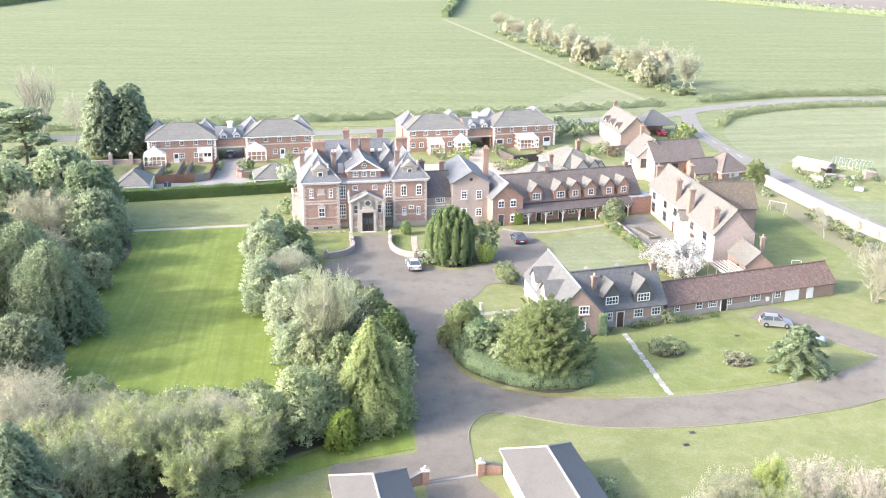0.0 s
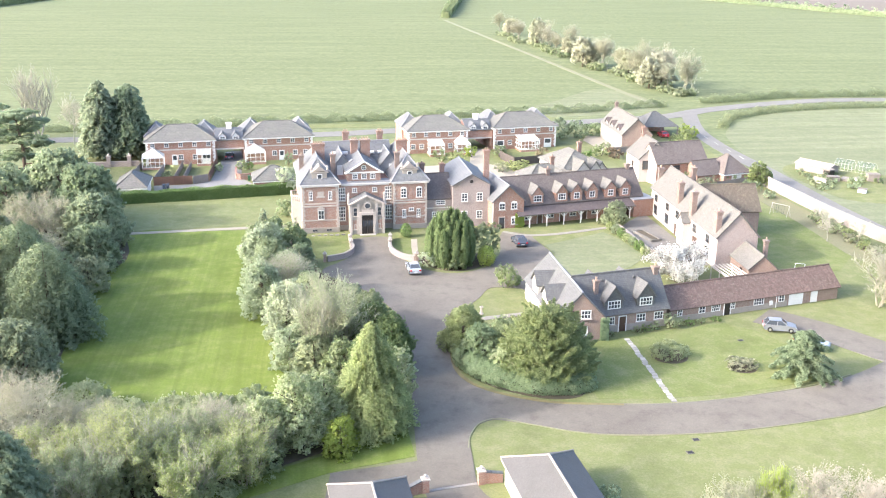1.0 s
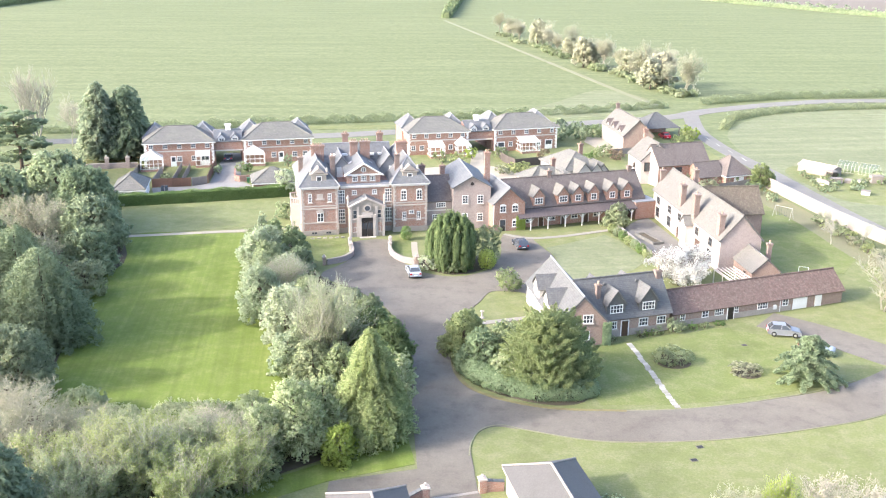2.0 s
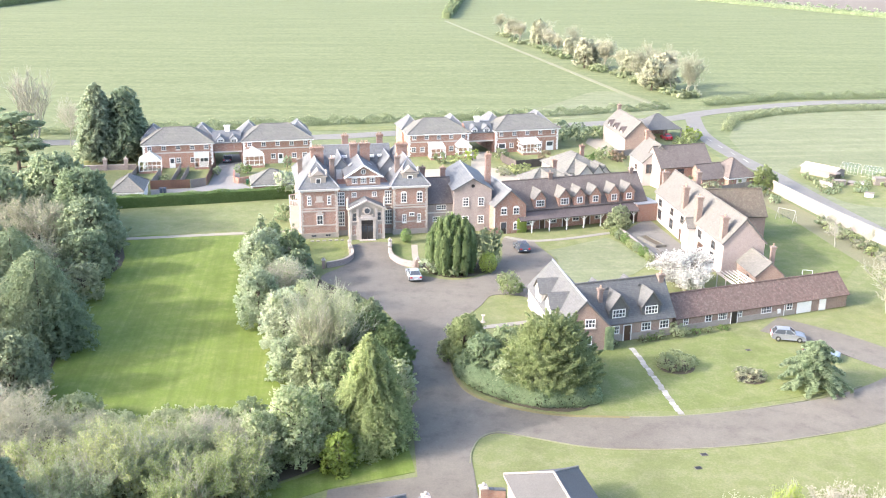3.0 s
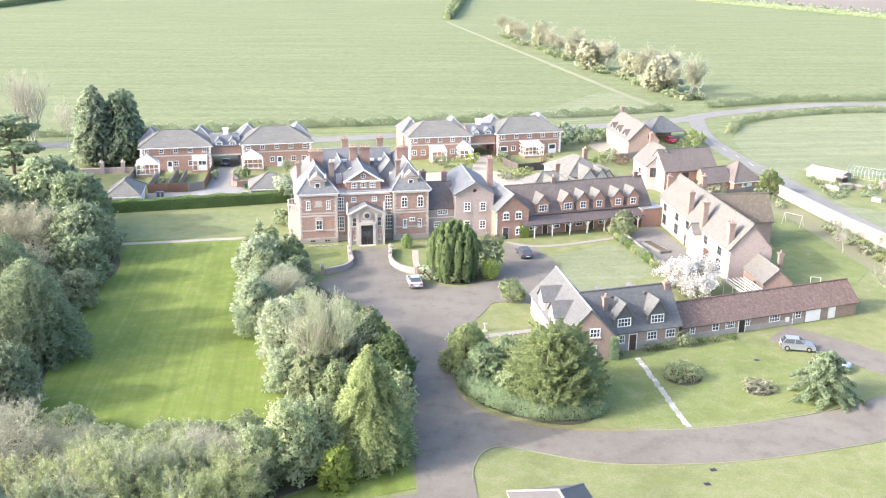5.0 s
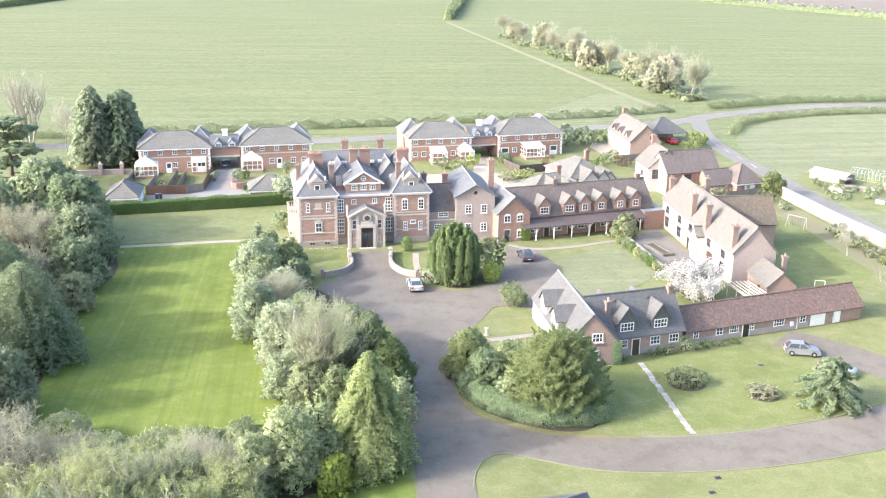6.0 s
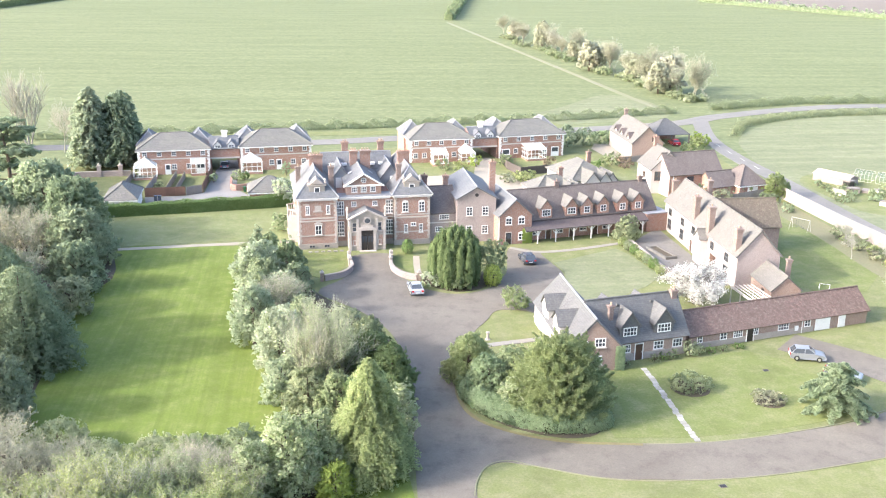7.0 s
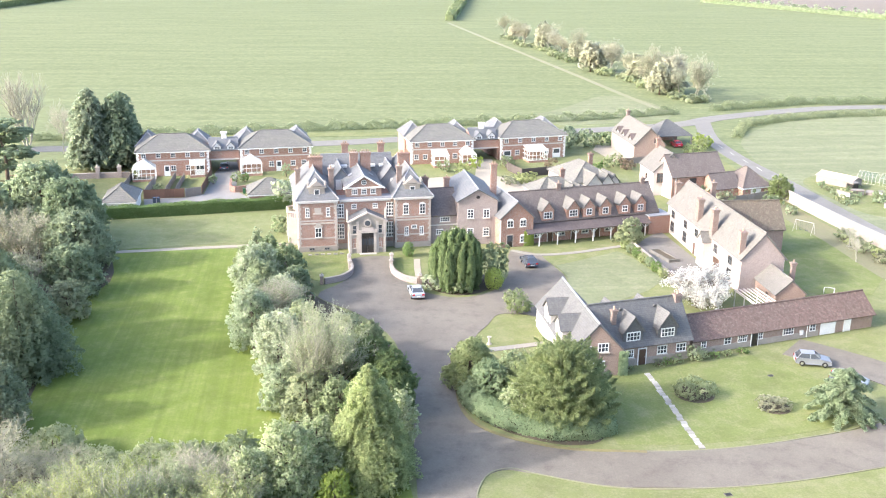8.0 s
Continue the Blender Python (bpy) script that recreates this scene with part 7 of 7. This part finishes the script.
# ---------------------------------------------------------------- walls, piers, fences
def curved_wall(name, pts, h, t, mat, cap, label, steps=7):
    """A garden wall along a curved line, with a coping stone for each stretch."""
    w = tagged(new(name), label, "wall")
    P = [Vector(p) for p in pts]
    P = [2 * P[0] - P[1]] + P + [2 * P[-1] - P[-2]]
    line = []
    for i in range(1, len(P) - 2):
        a, b, c, d = P[i - 1:i + 3]
        line += [0.5 * (2 * b + (c - a) * u + (2 * a - 5 * b + 4 * c - d) * u * u + (3 * b - a - 3 * c + d) * u ** 3) for u in (j / steps for j in range(steps))]
    line.append(P[-2])

    def band(bm, a, b, half, z0, z1):
        s = (b - a).normalized()
        s = Vector((-s.y, s.x)) * half
        solid(bm, [(*(a - s), z0), (*(b - s), z0), (*(b + s), z0), (*(a + s), z0)], [(*(a - s), z1), (*(b - s), z1), (*(b + s), z1), (*(a + s), z1)])

    bm = bmesh.new()
    for a, b in zip(line, line[1:]):
        band(bm, a, b, t / 2, 0, h)
    bmesh.ops.recalc_face_normals(bm, faces=bm.faces)
    part("wall", bm, mat, w)
    for a, b in zip(line, line[1:]):
        bm = bmesh.new()
        band(bm, a + (b - a) * 0.01, b - (b - a) * 0.01, t / 2 + 0.04, h, h + 0.1)
        bmesh.ops.recalc_face_normals(bm, faces=bm.faces)
        part("coping_stone", bm, cap, w)
    return w


def gate_pier(x, y, h, s, mat, label, ball_top=True, rz=12):
    g = thing("gate_pier", x, y, rz, label, "pier", "brick and stone piers")
    part("shaft", boxes((-s / 2, s / 2, -s / 2, s / 2, 0, h)), mat, g)
    part("cap", boxes((-s / 2 - 0.08, s / 2 + 0.08, -s / 2 - 0.08, s / 2 + 0.08, h, h + 0.14), (-s / 2 + 0.06, s / 2 - 0.06, -s / 2 + 0.06, s / 2 - 0.06, h + 0.14, h + 0.24)), STONE, g)
    if ball_top:
        bm = bmesh.new()
        bmesh.ops.create_icosphere(bm, subdivisions=2, radius=s * 0.27)
        bmesh.ops.translate(bm, verts=bm.verts, vec=(0, 0, h + 0.24 + s * 0.23))
        part("ball_finial", bm, STONE, g)


curved_wall("forecourt_wall", [(-15.6, 158.0), (-14.9, 154.3), (-14.4, 151.2), (-15.4, 148.2), (-17.9, 146.3)], 0.85, 0.36, MAUVE, GREYSTONE, "curved brick forecourt wall with stone coping")
curved_wall("forecourt_wall", [(-8.8, 158.8), (-8.7, 154.6), (-8.2, 151.2), (-6.6, 148.4), (-4.4, 147.0)], 0.85, 0.36, MAUVE, GREYSTONE, "curved pale stone forecourt wall with coping")
for x, y, h, m in ((-18.3, 146.2, 1.6, BUFF), (-20.3, 146.0, 1.5, BUFF), (-15.3, 156.3, 1.5, STONE), (-14.9, 153.4, 1.5, STONE), (-8.8, 157.0, 1.5, STONE), (-8.65, 154.0, 1.5, STONE), (-4.1, 147.0, 1.6, BUFF), (-2.6, 147.4, 1.5, STONE)):
    gate_pier(x, y, h * 0.82, 0.46, m, "pier with a ball finial ending the forecourt wall")
ribbon("steps_path", [(-4.0, 147.6), (-4.6, 153), (-4.9, 158.5)], 1.0, 0.09, GRAVEL, "narrow brick path to the basement steps", "path")
ribbon("garden_path", [(3.2, 122.4), (6.5, 123.6), (12.5, 125.6)], 1.1, 0.085, PAVING, "pale paved path across the grass to the lodge", "path")
sheet("forecourt_lawn", [(-24.2, 159.6), (-16.2, 160.2), (-15.6, 154.8), (-16.0, 150.6), (-18.4, 147.4), (-22.5, 149.5), (-24.4, 154)], 0.05, LODGEGRASS, "small lawn inside the forecourt wall", "lawn", smooth=1)
sheet("forecourt_lawn", [(-8.3, 160.4), (-5.6, 160.8), (-5.0, 154), (-4.9, 148.6), (-6.6, 149.4), (-7.9, 152)], 0.05, LODGEGRASS, "small lawn inside the forecourt wall", "lawn", smooth=1)
for i in range(6):
    st = thing("stone_block", -21.8 + i * 0.98, 159.6 + 0.2 * i, 12, "pale stone edging block by the hall front", "stone", "edging blocks")
    part("block", boxes((-0.3, 0.3, -0.13, 0.13, 0.0, 0.22)), PAVING, st)
curved_wall("garden_wall", [(65.2, 203), (66.2, 196.4), (68.0, 186.3), (69.8, 176.3), (71.4, 169.5), (73.0, 163.0), (76.5, 152), (81, 140)], 2.2, 0.35, WORN, GREYSTONE, "long pale rendered garden wall with coping", 4)
curved_wall("terrace_wall", [(30.3, 167.0), (31.4, 161.5), (32.9, 153.5), (34.6, 147.2)], 0.7, 0.4, GREYSTONE, STONE, "low stone wall edging the terrace", 5)
pond = thing("raised_bed", 34.5, 161.4, -70, "raised dark stone bed on the terrace", "planter")
part("kerb", boxes((-3, 3, -1, -0.7, 0.05, 0.5), (-3, 3, 0.7, 1, 0.05, 0.5), (-3, -2.7, -0.7, 0.7, 0.05, 0.5), (2.7, 3, -0.7, 0.7, 0.05, 0.5)), DARKPAVE, pond)
part("earth", boxes((-2.7, 2.7, -0.7, 0.7, 0.05, 0.35)), SOIL, pond)
# drive gate: brick piers and ramped walls up to the garages
for x, y in ((-1.4, 80.4), (3.75, 82.0)):
    gate_pier(x, y, 1.35, 0.62, BRICK, "brick gate pier with a stone cap", True, 14)
for x0, y0, x1, y1 in ((-3.0, 79.7, -1.7, 80.3), (4.05, 82.05, 5.75, 82.35)):
    g = tagged(new("gate_wall"), "ramped brick wall between pier and garage", "wall")
    a, b = Vector((x0, y0)), Vector((x1, y1))
    n = (b - a).normalized()
    n = Vector((-n.y, n.x)) * 0.17
    za, zb = (0.85, 1.3) if x0 < 0 else (1.2, 0.95)
    bm = bmesh.new()
    solid(bm, [(*(a - n), 0), (*(b - n), 0), (*(b + n), 0), (*(a + n), 0)], [(*(a - n), za), (*(b - n), zb), (*(b + n), zb), (*(a + n), za)])
    bmesh.ops.recalc_face_normals(bm, faces=bm.faces)
    part("wall", bm, BRICK, g)
    n *= 1.3
    bm = bmesh.new()
    solid(bm, [(*(a - n), za), (*(b - n), zb), (*(b + n), zb), (*(a + n), za)], [(*(a - n), za + 0.09), (*(b - n), zb + 0.09), (*(b + n), zb + 0.09), (*(a + n), za + 0.09)])
    bmesh.ops.recalc_face_normals(bm, faces=bm.faces)
    part("coping", bm, SLATE, g)
ribbon("gate_threshold", [(-1.1, 80.5), (3.4, 81.9)], 0.35, 0.1, PAVING, "pale stone threshold across the drive", "threshold")
sheet("gate_shoulder", [(-10.4, 83.4), (-1.9, 86.0), (-1.6, 80.8), (-3.0, 79.0), (-10.4, 79.0)], 0.075, ASPHALT, "worn asphalt strip beside the gate", "verge", smooth=1)


def fence_run(pts, h, mat, label, step=1.8):
    f = tagged(new("garden_fence"), label, "fence", "garden fences")
    for a, b in zip(pts, pts[1:]):
        a, b = Vector(a), Vector(b)
        n = max(1, round((b - a).length / step))
        ang = math.degrees(math.atan2(b.y - a.y, b.x - a.x))
        L = (b - a).length / n
        for i in range(n):
            p = a + (b - a) * i / n
            o = part("fence_panel", boxes((0.06, L - 0.06, -0.03, 0.03, 0.05, h), (0.06, L - 0.06, -0.05, -0.03, h * 0.25, h * 0.25 + 0.09), (0.06, L - 0.06, -0.05, -0.03, h * 0.75, h * 0.75 + 0.09)), mat, f)
            o.matrix_basis = pose(p.x, p.y, 0, 0, 0, ang)
            o = part("fence_post", boxes((-0.06, 0.06, -0.06, 0.06, 0, h + 0.1)), mat, f)
            o.matrix_basis = pose(p.x, p.y, 0, 0, 0, ang)


fence_run([(-58.0, 193.0), (-50.6, 194.6)], 1.8, FENCE, "brown panel fence round a small garden")
fence_run([(-50.5, 194.7), (-47.9, 196.7)], 1.7, GREYWOOD, "pale weathered panel fence at the garden corner")
fence_run([(-47.9, 196.9), (-49.7, 213.0)], 1.8, FENCE, "brown panel fence along the mews drive")
fence_run([(-58.0, 193.2), (-59.4, 205.6)], 1.7, GREYWOOD, "grey panel fence between gardens")
fence_run([(-54.4, 194.0), (-56.4, 209.8)], 1.5, GREYWOOD, "grey panel fence between gardens")
fence_run([(-52.6, 194.4), (-54.4, 209.0)], 1.5, GREYWOOD, "grey panel fence between gardens")
fence_run([(-65.2, 209.5), (-63.4, 196.0)], 1.5, GREYWOOD, "grey panel fence at the garden end")
fence_run([(11.9, 230.5), (12.9, 221.0), (15.5, 215.1), (22.5, 218.2)], 1.8, DARKFENCE, "dark panel fence round a terrace garden")
fence_run([(38.5, 228.2), (48.6, 232.4), (52, 236)], 1.5, GREYWOOD, "weathered garden fence by the cottage")
fence_run([(50.6, 192.0), (57.5, 195.5), (64.8, 200.0)], 1.9, GREYWOOD, "weathered garden fence behind the farmhouse")
curved_wall("planter_wall", [(-44.0, 205.2), (-42.6, 199.0), (-39.6, 199.6)], 1.2, 0.3, BRICK, BRICK, "low brick wall round a planted corner", 3)
curved_wall("boundary_wall", [(-84, 205.2), (-77.5, 207.6), (-71.5, 209.2), (-66.0, 210.2)], 1.1, 0.3, MAUVE, STONE, "low brick wall with fence beside the conifers", 3)
for x, y in ((-72.2, 209.0), (-68.0, 209.8)):
    gate_pier(x, y, 2.3, 0.8, MAUVE, "tall brick gate pier beside the conifers")
for x, y in ((-39.9, 198.0), (-39.2, 198.2)):
    b = thing("wheelie_bin", x, y, 12, "green wheeled bin in the mews court", "bin", "bins")
    bm = bmesh.new()
    solid(bm, [(-0.22, -0.25, 0.08), (0.22, -0.25, 0.08), (0.22, 0.25, 0.08), (-0.22, 0.25, 0.08)], [(-0.29, -0.34, 1.0), (0.29, -0.34, 1.0), (0.29, 0.36, 1.0), (-0.29, 0.36, 1.0)])
    part("body", bm, GREENBIN, b)
    part("lid", boxes((-0.3, 0.3, -0.37, 0.38, 1.0, 1.07)), GREENBIN, b)
for x, y in ((-55.2, 190.2), (-54.5, 190.4)):
    b = thing("wheelie_bin", x, y, 12, "dark wheeled bin beside the garage", "bin", "bins")
    part("body", boxes((-0.27, 0.27, -0.32, 0.32, 0.08, 1.0)), GREYCAR, b)
    part("lid", boxes((-0.3, 0.3, -0.37, 0.38, 1.0, 1.07)), GREYCAR, b)

# stepping path to the lodge door
path = tagged(new("slab_path"), "straight path of pale slabs across the lodge lawn", "path", "", "structure")
slabs = []
for i in range(3):
    bm = boxes((-0.33 + 0.02 * i, 0.33, -0.32, 0.31 + 0.01 * i, 0.0, 0.08))
    me = bpy.data.meshes.new("slab")
    bm.to_mesh(me), bm.free()
    me.materials.append(PALESLAB)
    slabs.append(me)
for i in range(24):
    u = i / 23
    piece("slab", slabs[i % 3], path, "", pose(23.4 + 2.05 * u + RNG.uniform(-0.1, 0.1), 116.6 - 17.0 * u, RNG.uniform(0, 0.02), 0, 0, 6 + RNG.uniform(-7, 7)))

# garden frames and small things
sw = thing("swing_frame", 60.6, 177.4, -48, "white metal swing frame on the grass", "swing")
bm = bmesh.new()
for x in (0, 3.4):
    rod(bm, (x, -0.7, 0), (x, 0, 2.1), 0.028, 0.028)
    rod(bm, (x, 0.7, 0), (x, 0, 2.1), 0.028, 0.028)
rod(bm, (0, 0, 2.1), (3.4, 0, 2.1), 0.045, 0.045)
part("frame", bm, CREAM, sw)
for x in (1.1, 2.2):
    part("seat", boxes((x - 0.22, x + 0.22, -0.1, 0.1, 0.5, 0.54)), DARKDOOR, sw)
    bm = bmesh.new()
    rod(bm, (x - 0.2, 0, 0.52), (x - 0.2, 0, 2.1), 0.012, 0.012, 4)
    rod(bm, (x + 0.2, 0, 0.52), (x + 0.2, 0, 2.1), 0.012, 0.012, 4)
    part("chain", bm, IRON, sw)
gl = thing("play_goal", 54.1, 145.2, -15, "small white play goal on the grass", "goal")
bm = bmesh.new()
for p, q in (((0, 0, 0), (0, 0, 1.0)), ((1.4, 0, 0), (1.4, 0, 1.0)), ((0, 0, 1.0), (1.4, 0, 1.0)), ((0, 0, 1), (0, 0.7, 0)), ((1.4, 0, 1), (1.4, 0.7, 0))):
    rod(bm, p, q, 0.03, 0.03)
part("frame", bm, WHITE, gl)
pg = thing("pergola", 40.7, 134.4, 12, "pale timber pergola beside the outbuilding", "pergola")
for i in range(6):
    part("rafter", boxes((0.1 + i * 0.62, 0.22 + i * 0.62, -0.3, 5.6, 2.3, 2.45)), CREAM, pg)
for y in (0, 2.6, 5.2):
    for x in (0, 3.4):
        part("post", boxes((x - 0.06, x + 0.06, y - 0.06, y + 0.06, 0, 2.2)), CREAM, pg)
for x in (0, 3.4):
    part("beam", boxes((x - 0.05, x + 0.05, -0.3, 5.6, 2.2, 2.3)), CREAM, pg)
for x, y in ((25.8, 90.8), (24.6, 88.2), (37.7, 116.8)):
    m = thing("manhole_cover", x, y, 15, "dark iron manhole cover set in the grass", "manhole", "manhole covers")
    part("frame", boxes((-0.36, 0.36, -0.28, 0.28, 0, 0.06)), ASPHALT, m)
    part("lid", boxes((-0.29, 0.29, -0.21, 0.21, 0.06, 0.08)), IRON, m)
lp = thing("sundial", 5.2, 125.0, 0, "small pale stone sundial on the grass", "sundial")
bm = bmesh.new()
rod(bm, (0, 0, 0), (0, 0, 0.15), 0.35, 0.3, 10)
rod(bm, (0, 0, 0.15), (0, 0, 0.95), 0.16, 0.12, 10)
rod(bm, (0, 0, 0.95), (0, 0, 1.05), 0.28, 0.28, 10)
part("pedestal", bm, STONE, lp)
part("gnomon", boxes((-0.01, 0.01, -0.1, 0.12, 1.05, 1.22)), IRON, lp)

# allotment by the side lane
sh = thing("allotment_shed", 77.4, 214.5, -52, "long low allotment shed with a pale sheet roof", "shed")
gabled(sh, 0, 8.0, 0, 4.0, 0, 1.5, 2.1, "x", GREYWOOD, WORN, 0.2, 0.08, 0.2)
for x, y, rz in ((86.0, 214.5, -40), (89.5, 211.5, -40)):
    g = thing("greenhouse", x, y, rz, "white framed greenhouse in the allotment", "greenhouse", "allotment greenhouses")
    bm = bmesh.new()
    for i in range(6):
        u = i * 0.75
        for p, q in (((u, 0, 0), (u, 0, 1.6)), ((u, 2.6, 0), (u, 2.6, 1.6)), ((u, 0, 1.6), (u, 1.3, 2.4)), ((u, 2.6, 1.6), (u, 1.3, 2.4))):
            rod(bm, p, q, 0.02, 0.02, 4)
    for y0, z0 in ((0, 1.6), (2.6, 1.6), (1.3, 2.4), (0, 0.1), (2.6, 0.1)):
        rod(bm, (0, y0, z0), (3.75, y0, z0), 0.02, 0.02, 4)
    part("frame", bm, CREAM, g)
    bm = boxes((0, 3.75, 0, 0.02, 0.1, 1.6), (0, 3.75, 2.58, 2.6, 0.1, 1.6))
    slab(bm, [(0, 0, 1.6), (3.75, 0, 1.6), (3.75, 1.3, 2.4), (0, 1.3, 2.4)], 0.02)
    slab(bm, [(0, 2.6, 1.6), (3.75, 2.6, 1.6), (3.75, 1.3, 2.4), (0, 1.3, 2.4)], 0.02)
    part("glazing", bm, GLASS, g).visible_shadow = False
for i, (x, y, a, b, h, m) in enumerate(((80.5, 203.0, 2.4, 1.4, 1.1, GREYWOOD), (82.0, 206.5, 1.6, 1.6, 1.7, DARKDOOR), (84.5, 203.0, 2.2, 1.2, 0.6, GREYWOOD), (88.0, 203.5, 2.0, 1.2, 0.5, WHITE), (79.0, 200.0, 3.2, 0.2, 1.3, CREAM), (85.0, 194.0, 1.6, 1.2, 0.9, WHITE), (91.5, 205.0, 2.4, 1.6, 1.6, GREYWOOD))):
    c = thing("cold_box", x, y, 30 * i, "low weathered timber frame on the allotment", "garden box", "allotment boxes")
    part("box", boxes((0, a, 0, b, 0, h * 0.85)), m, c)
    part("cover", boxes((-0.08, a + 0.08, -0.08, b + 0.08, h * 0.85, h)), GREYWOOD, c)
sheet("allotment_ground", [(74, 212), (80, 220), (92, 214), (97, 200), (90, 186), (79, 188), (76, 198)], 0.05, PARK, "rough grassy ground of the allotment", "allotment")
for i in range(26):
    x, y = 76 + 18 * RNG.random(), 190 + 22 * RNG.random()
    bush(x, y, RNG.uniform(0.6, 1.8), RNG.uniform(0.7, 1.5), (OLIVE, EVERGREEN, SAGE)[i % 3], "straggling growth in the allotment", 0.28, 12, 5)
